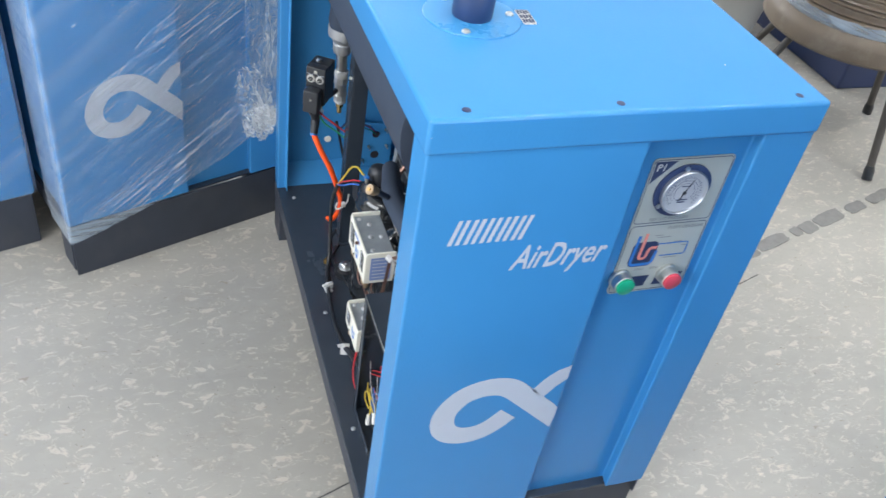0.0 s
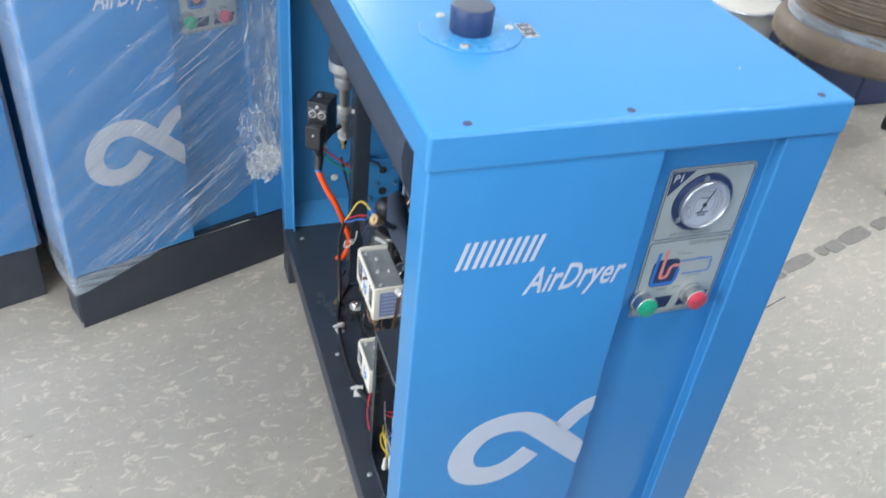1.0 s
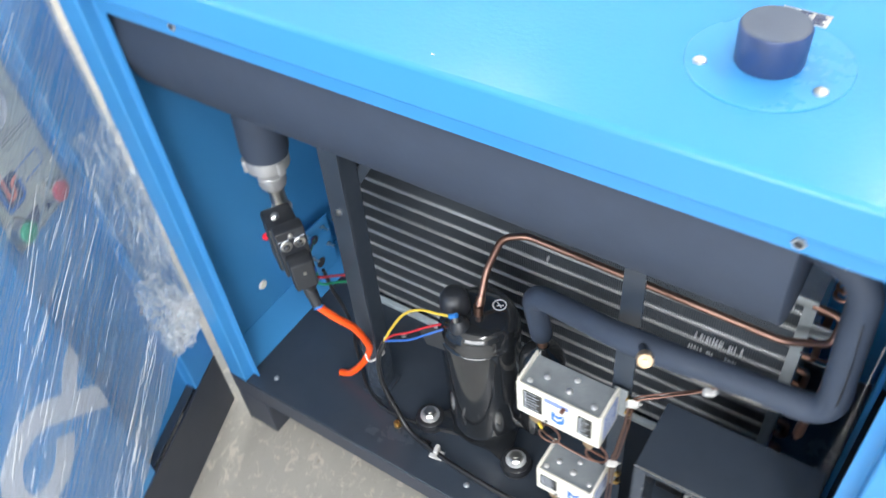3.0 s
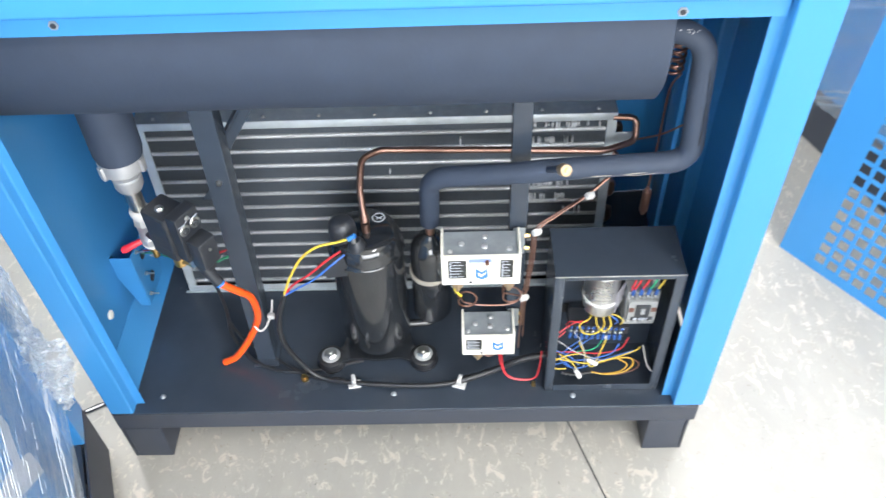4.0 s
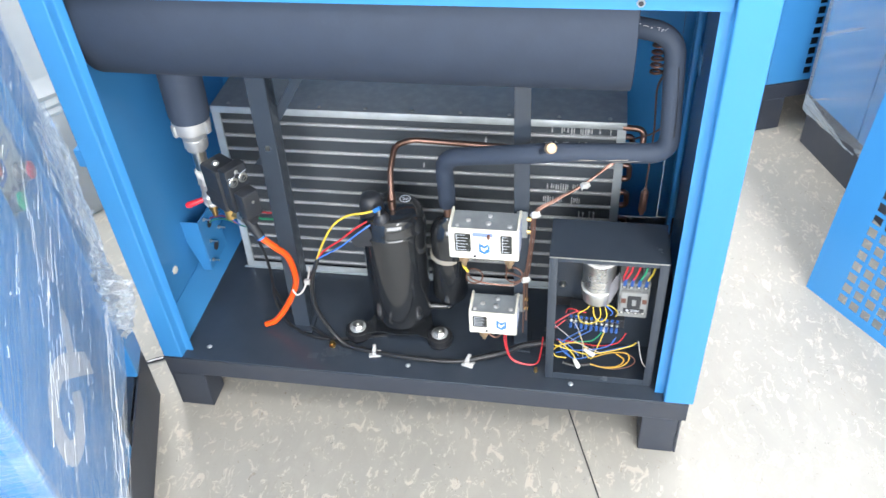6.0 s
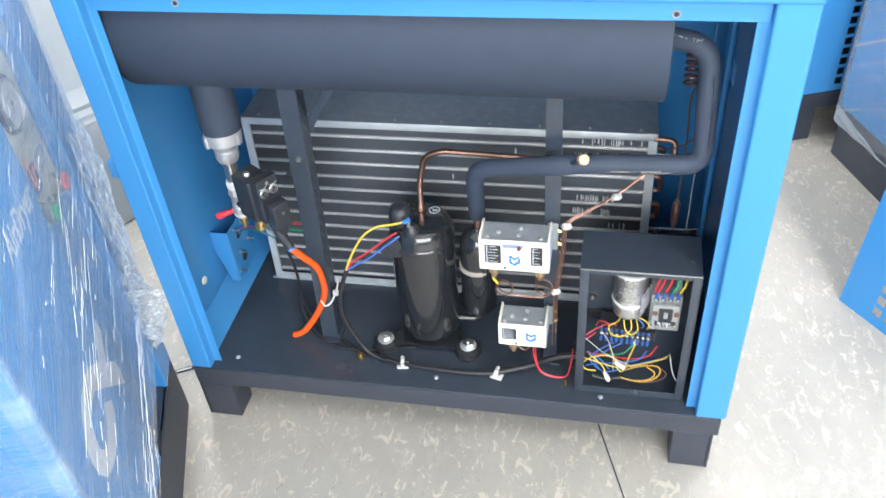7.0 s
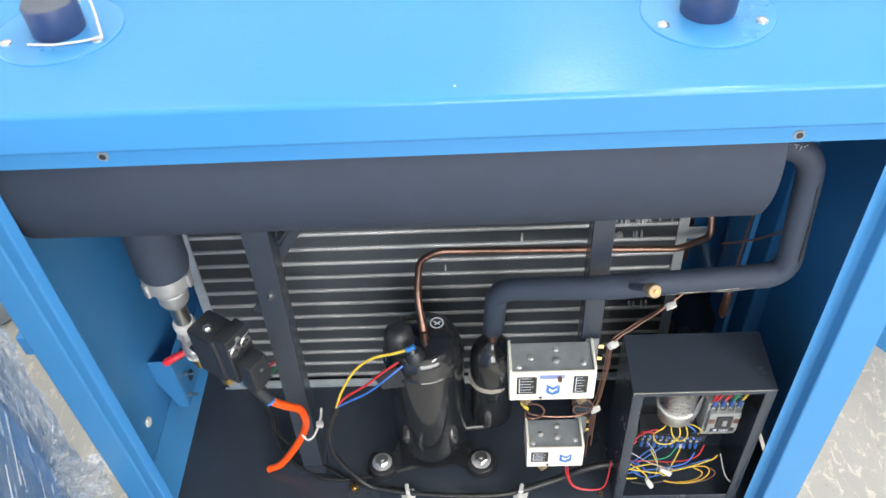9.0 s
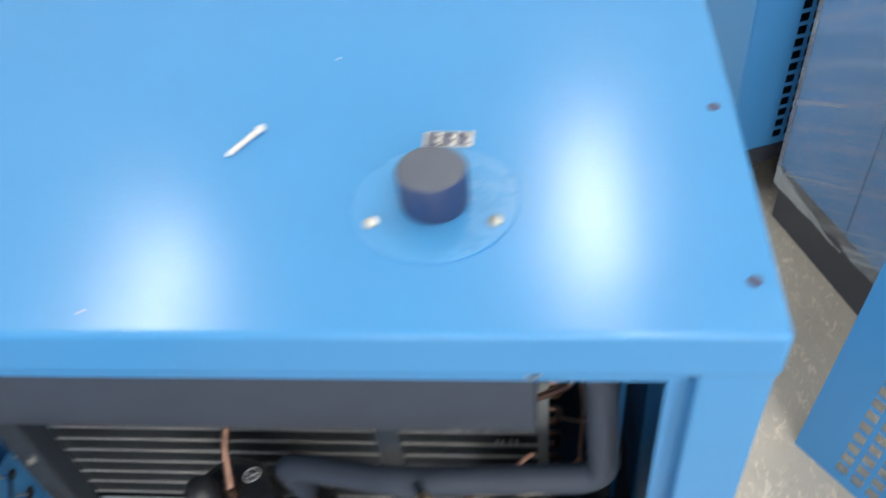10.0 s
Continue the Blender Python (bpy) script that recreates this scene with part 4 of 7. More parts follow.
part("plug_neck", turn(BM(), [(0, 0.0105), (0.4, 0.0095), (1, 0.006)], TM @ Vector((0.004, -0.036, 0.446)), TM @ Vector((0.006, -0.03, 0.425)), 14), PLASTIC, plug)
part("coil_nut", turn(BM(), [(0, 0.0058), (0.6, 0.0058), (1, 0.004)], TM @ Vector((-0.0077, 0.0117, 0.521)), TM @ Vector((-0.0077, 0.0117, 0.526)), 6), STEEL, tv, "steel coil nut")
bm = cyl(BM(), TM @ Vector((-0.006, 0.012, 0.448)), TM @ Vector((-0.006, 0.012, 0.42)), 0.0085, 16)
part("inlet_pipe", cyl(BM(), (-0.79, 0.105, 0.428), TM @ Vector((-0.006, 0.014, 0.43)), 0.0052, 12), PLASTIC, tv, "short dark inlet pipe")
cyl(bm, TM @ Vector((-0.006, 0.012, 0.428)), (-0.704, 0.045, 0.428), 0.0065, 6)
part("valve_body", bm, BRASS, tv, "brass valve body")
part("elbow_nut", cyl(BM(), (-0.71, 0.05, 0.43), (-0.70, 0.0405, 0.427), 0.0098, 6), STEEL, tv)
part("push_fitting", turn(BM(), [(0, 0.008), (0.6, 0.0085), (0.65, 0.0078), (1, 0.0074)], (-0.701, 0.042, 0.432), (-0.6815, 0.035, 0.397), 16), PLASTIC, tv, "black push-in fitting")
part("fitting_ring", cyl(BM(), (-0.6818, 0.0351, 0.3975), (-0.680, 0.0345, 0.394), 0.0068, 14), LOGOBLUE, tv, "blue release ring")
hose = thing("air_hose", (-0.74, 0.088, DECK), "bright orange drain hose curling down to the base plate", "hose")
part("hose", sweep(BM(), [(-0.6805, 0.0348, 0.3955), (-0.6675, 0.047, 0.366), (-0.659, 0.065, 0.330), (-0.663, 0.084, 0.276), (-0.672, 0.0945, 0.236), (-0.692, 0.0945, 0.192),
                          (-0.720, 0.0895, 0.152), (-0.742, 0.088, 0.1385)], 0.0054, 12, 8), ORANGE, hose)
part("cable_tie", sweep(BM(), [(-0.676, 0.088, 0.232), (-0.668, 0.084, 0.2245), (-0.658, 0.089, 0.23), (-0.648, 0.1, 0.252), (-0.643, 0.102, 0.276)], 0.0016, 6, 6), NYLON, hose, "white cable tie")
part("tie_head", box(BM(), (-0.6535, 0.09, 0.244), (-0.6435, 0.098, 0.252), 0.0015), NYLON, hose)

# ---- inner uprights ----
for x0, x1, y, lean, bolt in ((-0.691, -0.662, 0.094, 0.03, True), (-0.2955, -0.2725, 0.0915, 0.0, False)):
    t = thing("support_post", (x0, y, DECK), "black painted steel angle upright bolted to the base", "support post", "support posts")
    tilt = Matrix.Identity(4)
    tilt[0][2], tilt[0][3] = lean, -lean * DECK
    bm = box(BM(), (x0, y, DECK + 0.004), (x1, y + 0.003, 0.66), 0.0008)
    side = x1 - 0.003 if bolt else x0
    box(bm, (side, y + 0.003, DECK + 0.004), (side + 0.003, y + 0.03, 0.66), 0.0008)
    bm.transform(tilt)
    box(bm, (x0 - 0.004, y - 0.012, DECK - 0.0004), (x1 + 0.006, y + 0.036, DECK + 0.004), 0.001)
    part("angle_bar", bm, BLACK, t)
    if bolt:
        bm = slab(BM(), [(-0.671, 0.538), (-0.657, 0.538), (-0.588, 0.645), (-0.602, 0.645)], 0.003, lambda u, v, w: Vector((u, y + 0.031 + w, v)))
        slab(bm, [(0, 0), (1, 0), (1, 0.028), (0, 0.028)], 0.003, lambda u, v, w: Vector((-0.671 + 0.069 * u - w * 0.8, y + 0.034 + v, 0.538 + 0.107 * u + w * 0.5)))
        part("strut", bm, BLACK, t, "black diagonal angle strut")
        part("gusset", slab(BM(), [(-0.675, 0.512), (-0.697, 0.482), (-0.675, 0.482)], 0.003, lambda u, v, w: Vector((u, y + 0.012 + w, v))), BLACK, t, "small black gusset")
        part("bolt", turn(BM(), [(0, 0.0045), (1, 0.003)], (-0.664, y, 0.522), (-0.664, y - 0.004, 0.522), 8), STEEL, t)

# ---- condenser ----
cd = thing("condenser", (-0.48, 0.3, DECK), "finned aluminium condenser coil in a galvanised frame", "condenser")
LEANED = Matrix.Identity(4)
LEANED[1][2], LEANED[1][3] = 0.056, -0.056 * 0.4825


def cpart(name, bm, mat, parent, label="", smooth=True):
    bm.transform(LEANED)
    return part(name, bm, mat, parent, label, smooth=smooth)


CX0, CX1, CY, CZ1 = -0.831, -0.1345, 0.262, 0.4825
# Dark core carries the shade of the gaps behind the bright tubes.
cpart("fin_core", box(BM(), (CX0 + 0.012, CY + 0.0075, DECK + 0.012), (CX1 - 0.012, CY + 0.062, CZ1 - 0.004)), FIN, cd, "aluminium fin pack, gap shade in its dark colour")
for k in range(12):
    z = 0.4515 - 0.0273 * k
    bm = BM()
    sweep(bm, [(CX0 + 0.012, CY + 0.0082, z), (CX1 - 0.012, CY + 0.0082, z)], 0.004, 10, 1, False)
    cpart("coil_tube", bm, TUBE, cd)
fins = []
for k in range(230):
    x = CX0 + 0.014 + k * (CX1 - CX0 - 0.028) / 229
    fins.append(x)
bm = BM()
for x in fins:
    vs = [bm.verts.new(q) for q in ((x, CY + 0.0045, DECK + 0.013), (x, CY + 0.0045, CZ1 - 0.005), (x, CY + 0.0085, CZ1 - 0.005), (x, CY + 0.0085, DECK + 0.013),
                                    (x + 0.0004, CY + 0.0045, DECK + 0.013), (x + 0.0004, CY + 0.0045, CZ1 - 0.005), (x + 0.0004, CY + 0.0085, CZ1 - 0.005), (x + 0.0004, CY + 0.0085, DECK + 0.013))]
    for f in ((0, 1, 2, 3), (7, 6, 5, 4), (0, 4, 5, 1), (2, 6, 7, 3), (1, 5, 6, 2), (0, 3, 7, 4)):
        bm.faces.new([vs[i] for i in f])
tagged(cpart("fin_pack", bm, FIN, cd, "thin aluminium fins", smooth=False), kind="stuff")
bm = box(BM(), (CX0, CY, DECK), (CX0 + 0.014, CY + 0.003, CZ1), 0.0006)
box(bm, (CX0, CY + 0.003, DECK), (CX0 + 0.002, CY + 0.19, CZ1), 0.0006)
cpart("frame_end", bm, ZINC, cd, "galvanised end plate")
bm = box(BM(), (CX1 - 0.014, CY, DECK), (CX1, CY + 0.003, CZ1), 0.0006)
box(bm, (CX1 - 0.002, CY + 0.003, DECK), (CX1, CY + 0.19, CZ1), 0.0006)
box(bm, (CX1, CY + 0.001, 0.428), (CX1 + 0.028, CY + 0.003, 0.448), 0.0006)
cpart("frame_end", bm, ZINC, cd, "galvanised end plate")
bm = box(BM(), (CX0, CY - 0.0008, CZ1 - 0.011), (CX1, CY + 0.001, CZ1 + 0.0015), 0.0005)
cpart("frame_rim", bm, ZINC, cd, "galvanised front rim")
cpart("frame_top", box(BM(), (CX0, CY + 0.001, CZ1), (CX1, CY + 0.19, CZ1 + 0.0015), 0.0005), MECH, cd, "dull galvanised top sheet")
bm = box(BM(), (CX0 - 0.006, CY - 0.004, DECK), (CX1, CY + 0.0005, DECK + 0.0015), 0.0004)
box(bm, (CX0, CY - 0.0008, DECK + 0.0015), (CX1, CY + 0.001, DECK + 0.014), 0.0005)
cpart("frame_foot", bm, ZINC, cd, "galvanised bottom channel")
for k in range(6):
    z = 0.437 - k * 0.0544
    cpart("return_bend", sweep(BM(), bend([(CX1 - 0.002, CY + 0.035, z), (CX1 + 0.013, CY + 0.035, z), (CX1 + 0.013, CY + 0.035, z - 0.027), (CX1 - 0.002, CY + 0.035, z - 0.027)], 0.0095), 0.0048, 10, 1, False),
         COPPER, cd, "copper return bend")
# bent fins; the light that shows through them is put into pale slivers
rng = random.Random(31)
bm = BM()
for x0, x1, z in ((-0.252, -0.158, 0.4655), (-0.262, -0.19, 0.438), (-0.272, -0.185, 0.3565), (-0.262, -0.2, 0.3295), (-0.205, -0.175, 0.302), (-0.47, -0.465, 0.385), (-0.36, -0.357, 0.44)):
    x = x0
    while x < x1:
        h = rng.uniform(0.005, 0.011)
        if rng.random() < 0.75:
            box(bm, (x, CY - 0.0012, z - h / 2 + rng.uniform(-0.002, 0.002)), (x + rng.uniform(0.0012, 0.0026), CY + 0.0044, z + h / 2))
        x += rng.uniform(0.0026, 0.0045) + (0.01 if rng.random() < 0.12 else 0)
tagged(cpart("fin_light_slivers", bm, FIN_LIGHT, cd, "bent fin edges, light through the pack in their pale colour", smooth=False), kind="stuff")
for k in range(9):
    x = CX0 + 0.03 + k * 0.08
    cpart("sheet_screw", turn(BM(), [(0, 0.0035), (1, 0.002)], (x, CY + 0.01, CZ1 + 0.0015), (x, CY + 0.01, CZ1 + 0.0035), 8), STEEL, cd)

# ---- compressor ----
cp = thing("compressor", (-0.497, 0.125, DECK), "glossy black hermetic rotary compressor on three rubber feet", "compressor")
CXC, CYC = -0.496, 0.13
part("shell", turn(BM(), [(a, r * 1.05) for a, r in ((0, 0.036), (0.03, 0.0445), (0.06, 0.049), (0.12, 0.0505), (0.848, 0.0505), (0.852, 0.0518), (0.868, 0.0518), (0.873, 0.0506), (0.9, 0.0495),
                           (0.94, 0.048), (0.97, 0.0445), (0.99, 0.04), (1, 0.033))], (CXC, CYC, 0.15), (CXC, CYC, 0.396), 48), GLOSS, cp, "glossy black steel shell")
for a in (-38, 218, 90):
    c, s = math.cos(radians(a)), math.sin(radians(a))
    part("weld_dimple", turn(BM(), [(0, 0.009), (0.6, 0.008), (1, 0.004)], (CXC + c * 0.0495, CYC + s * 0.0495, 0.195), (CXC + c * 0.0522, CYC + s * 0.0522, 0.195), 16), GLOSS, cp)
bm = slab(BM(), [(CXC + r * math.cos(radians(a)), CYC + r * math.sin(radians(a))) for a, r in
                 ((-30, 0.086), (-42, 0.082), (-55, 0.056), (-90, 0.05), (-125, 0.056), (-138, 0.082), (-150, 0.086), (-160, 0.06), (150, 0.05), (112, 0.06), (103, 0.084), (90, 0.088),
                  (77, 0.084), (68, 0.06), (30, 0.05), (-20, 0.06))], 0.004, lambda u, v, w: Vector((u, v, 0.1455 + w)))
part("mounting_plate", bm, GLOSS, cp, "black three-armed mounting plate")
for x, y in ((-0.57, 0.088), (-0.424, 0.0885), (CXC, 0.205)):
    f = part("rubber_foot", turn(BM(), [(0, 0.0205), (0.3, 0.0225), (0.55, 0.0205), (0.75, 0.0215), (0.9, 0.021), (0.97, 0.0185), (1, 0.014)], (x, y, DECK - 0.0004), (x, y, 0.1515), 24), RUBBER, cp, "black rubber foot")
    part("washer", cyl(BM(), (x, y, 0.1515), (x, y, 0.154), 0.0145, 24, 0.0006), BRIGHT, f, "bright washer")
    part("nut", turn(BM(), [(0, 0.0102), (0.8, 0.0102), (1, 0.0088)], (x, y, 0.154), (x, y, 0.1605), 6), STEEL, f)
    part("stud", cyl(BM(), (x, y, 0.1605), (x, y, 0.1635), 0.0036, 10), STEEL, f)
cap = part("terminal_cover", turn(BM(), [(0, 0.019), (0.5, 0.0198), (0.8, 0.0185), (0.94, 0.0145), (1, 0.008)], (-0.524, 0.121, 0.372), (-0.525, 0.12, 0.426), 24), PLASTIC, cp, "black rounded terminal cover")
part("terminal_dome", turn(BM(), [(0, 0.014), (0.6, 0.0135), (0.85, 0.011), (1, 0.006)], (-0.503, 0.1, 0.372), (-0.504, 0.098, 0.407), 20), PLASTIC, cp)
part("terminal_flap", slab(BM(), [(0, 0), (0.034, 0.006), (0.026, 0.048), (-0.012, 0.03)], 0.0015, lambda u, v, w: Vector((-0.549 + u, 0.083 + 0.4 * w, 0.345 + v))), PLASTIC, cp, "black cover flap")
part("terminal_stud", cyl(BM(), (-0.506, 0.095, 0.399), (-0.506, 0.094, 0.417), 0.0035, 8), STEEL, cp)
bm = turn(BM(), [(0, 0.006), (1, 0.006)], (-0.4925, 0.125, 0.385), (-0.4925, 0.126, 0.412), 14)
part("discharge_stub", bm, COPPER, cp, "copper discharge stub")
rm = lambda u, v, w: Vector((-0.4765 + u, 0.1505 + v, 0.3962 + w))
bm = ribbon(BM(), [(0.0085 * math.cos(radians(a)), 0.0085 * math.sin(radians(a))) for a in range(0, 361, 24)], 0.0016, 0.0004, rm)
ribbon(bm, [(-0.005, 0.003), (0.004, -0.003)], 0.0014, 0.0004, rm)
ribbon(bm, [(-0.003, -0.003), (0.005, 0.002)], 0.0016, 0.0004, rm)
part("round_mark", bm, PRINT, cp, "small pale round mark")
acc = part("accumulator", turn(BM(), [(0, 0.012), (0.05, 0.024), (0.11, 0.0298), (0.8, 0.0298), (0.86, 0.0285), (0.91, 0.0245), (0.95, 0.017), (0.98, 0.0095), (1, 0.008)], (-0.408, 0.132, 0.196), (-0.404, 0.13, 0.385), 32), GLOSS, cp,
           "glossy black suction accumulator")
part("accumulator_band", turn(BM(), [(0, 0.0304), (0.5, 0.0308), (1, 0.0304)], (-0.407, 0.131, 0.302), (-0.407, 0.131, 0.311), 32), BAND, acc, "beige clamp band")
part("suction_link", sweep(BM(), bend([(-0.408, 0.132, 0.2), (-0.408, 0.132, 0.178), (-0.452, 0.128, 0.178)], 0.015), 0.0065, 10, 1, False), GLOSS, acc)
part("neck", cyl(BM(), (-0.404, 0.13, 0.383), (-0.4035, 0.13, 0.42), 0.0065, 12), COPPER, acc, "copper neck")

# ---- refrigerant piping ----
sp = thing("suction_pipe", (-0.39, 0.1, 0.42), "black foam-insulated suction pipe with two elbows", "pipe")
part("insulation", sweep(BM(), bend([(-0.403, 0.126, 0.412), (-0.399, 0.098, 0.519), (-0.284, 0.064, 0.555), (-0.238, 0.06, 0.563), (-0.087, 0.066, 0.566), (-0.093, 0.068, 0.65), (-0.098, 0.071, 0.735), (-0.168, 0.092, 0.738)], 0.03, 8),
                         0.0134, 20, 1, False, wobble=0.06), FOAM, sp, "black foam sleeve")
part("sleeve_split", sweep(BM(), [(-0.215, 0.0485, 0.5585), (-0.18, 0.0492, 0.5605), (-0.15, 0.0505, 0.5595), (-0.12, 0.053, 0.5615)], 0.0012, 6, 8, wobble=1.2), RUBBER, sp, "split seam in the sleeve")
part("sleeve_lip", sweep(BM(), [(-0.205, 0.0475, 0.5615), (-0.17, 0.0488, 0.562), (-0.14, 0.0508, 0.563)], 0.0005, 6, 8, wobble=1.6), BAND, sp, "pale torn lip of the sleeve")
part("sleeve_split", sweep(BM(), [(-0.0855, 0.0535, 0.6), (-0.087, 0.0548, 0.65), (-0.0915, 0.0565, 0.70)], 0.0007, 6, 8, wobble=1.2), RUBBER, sp, "split seam in the sleeve")
# Thin highlights on the upper elbow, painted as white slivers.
elbow_glints = BM()
rng = random.Random(8)
for k in range(26):
    f = rng.random()
    p = Vector((-0.155, 0.0785, 0.7475)).lerp(Vector((-0.108, 0.0655, 0.7435)), f) + Vector((0, rng.uniform(-0.003, 0.003), rng.uniform(-0.0012, 0.0006)))
    d = Vector((rng.uniform(-1, 1), rng.uniform(-0.6, 0.6), rng.uniform(-0.3, 0.3))).normalized() * rng.uniform(0.0012, 0.0035)
    sweep(elbow_glints, [p - d, p, p + d], rng.uniform(0.0003, 0.0006), 5, 2)
part("elbow_glints", elbow_glints, NYLON, sp, "white slivers for the glints along the elbow")
part("service_stub", cyl(BM(), (-0.258, 0.06, 0.562), (-0.244, 0.03, 0.591), 0.0044, 12), FOAM, sp, "dark service stub")
part("service_valve", turn(BM(), [(0, 0.0055), (0.35, 0.0055), (0.4, 0.0076), (0.92, 0.0076), (1, 0.0065)], (-0.2445, 0.031, 0.59), (-0.2395, 0.0185, 0.5985), 16), DULLBRASS, sp, "brass service valve")
part("valve_pin", cyl(BM(), (-0.2396, 0.0188, 0.5983), (-0.2389, 0.017, 0.5995), 0.0026, 8), BRASS, sp)
dp = thing("discharge_pipe", (-0.49, 0.127, 0.405), "bare copper discharge pipe running to the condenser", "pipe")
part("pipe", sweep(BM(), bend([(-0.4925, 0.126, 0.404), (-0.499, 0.16, 0.442), (-0.4965, 0.196, 0.467), (-0.472, 0.213, 0.4675), (-0.3, 0.218, 0.458), (-0.155, 0.224, 0.4465), (-0.108, 0.245, 0.4455),
                              (-0.107, 0.262, 0.474), (-0.14, 0.264, 0.475)], 0.011, 5), 0.0048, 12, 1, False), COPPER, dp)
part("joint", cyl(BM(), (-0.4925, 0.1265, 0.406), (-0.4945, 0.1365, 0.416), 0.0062, 14), COPPER, dp, "soldered joint")

cl = thing("capillary_tubes", (-0.25, 0.07, 0.3), "thin copper capillary tubes tied in a bundle", "capillary tube")
for k, (dx, dy) in enumerate(((0, 0), (0.003, 0.002), (-0.002, 0.003))):
    part("capillary", sweep(BM(), [(-0.152 + dx, 0.118, 0.515), (-0.194 + dx, 0.097 + dy, 0.485 + dx), (-0.235 + dx, 0.082 + dy, 0.462), (-0.262 + dx, 0.07 + dy, 0.446), (-0.266 + dx, 0.066 + dy, 0.40),
                                (-0.272 + dx, 0.062 + dy, 0.34), (-0.275 + dx, 0.061 + dy, 0.32), (-0.276 + dx, 0.06 + dy, 0.26 - 0.03 * k)], 0.0011, 6, 6), DULLCU if k else COPPER, cl)
for x, y, z in ((-0.194, 0.095, 0.484), (-0.262, 0.068, 0.446), (-0.2745, 0.059, 0.323)):
    bm = box(BM(), (-0.006, -0.004, -0.004), (0.006, 0.004, 0.004), 0.0015, pose(x, y, z, 20, 15, 30))
    box(bm, (0.004, -0.0012, -0.012), (0.0075, 0.0012, 0.002), 0.0006, pose(x, y, z, 20, -25, 30))
    part("cable_tie", bm, NYLON, cl, "white cable tie")
for cx, cz, end in ((-0.353, 0.3265, -0.3655), (-0.2915, 0.3345, -0.303)):
    ring = [(cx + 0.0125 * math.cos(radians(a)), 0.056 + 0.004 * math.sin(radians(a * 0.5)), cz + 0.0125 * math.sin(radians(a))) for a in range(180, -221, -25)]
    part("capillary_loop", sweep(BM(), [(end, 0.06, 0.366), (end - 0.001, 0.058, 0.35)] + ring + ([(-0.357, 0.058, 0.317), (-0.33, 0.058, 0.31), (-0.295, 0.058, 0.311), (-0.278, 0.061, 0.32)] if cx < -0.33 else [(-0.279, 0.06, 0.326)]), 0.0013, 6, 4), DULLCU, cl)
part("capillary_loop", sweep(BM(), [(-0.335, 0.06, 0.216), (-0.333, 0.055, 0.2), (-0.322, 0.053, 0.193), (-0.314, 0.054, 0.2), (-0.318, 0.055, 0.208)], 0.0013, 6, 5), DULLCU, cl)

sc = thing("capillary_coil", (-0.11, 0.1, 0.66), "coiled copper capillary and charging tube beside the exchanger", "capillary tube")
coil = []
for k in range(5 * 14 + 1):
    a = 2 * math.pi * k / 14
    coil.append((-0.111 + 0.0088 * math.cos(a), 0.12 + 0.0088 * math.sin(a), 0.652 + 0.0095 * k / 14))
part("coil", sweep(BM(), coil, 0.0018, 6, 1, False), DULLCU, sc, "copper coil")
part("tail", sweep(BM(), [coil[0], (-0.107, 0.135, 0.62), (-0.102, 0.155, 0.54), (-0.1035, 0.154, 0.44)], 0.0014, 6, 6), DULLCU, sc)
part("stray_tube", sweep(BM(), [(-0.083, 0.10, 0.60), (-0.105, 0.13, 0.555), (-0.13, 0.15, 0.53)], 0.0013, 6, 4), COPPER, sc)
part("filter_drier", turn(BM(), [(0, 0.0025), (0.1, 0.003), (0.15, 0.0058), (0.85, 0.0058), (0.92, 0.004), (1, 0.003)], (-0.1035, 0.154, 0.441), (-0.1055, 0.15, 0.393), 14), DULLCU, sc, "copper filter drier")

# ---- pressure switches ----


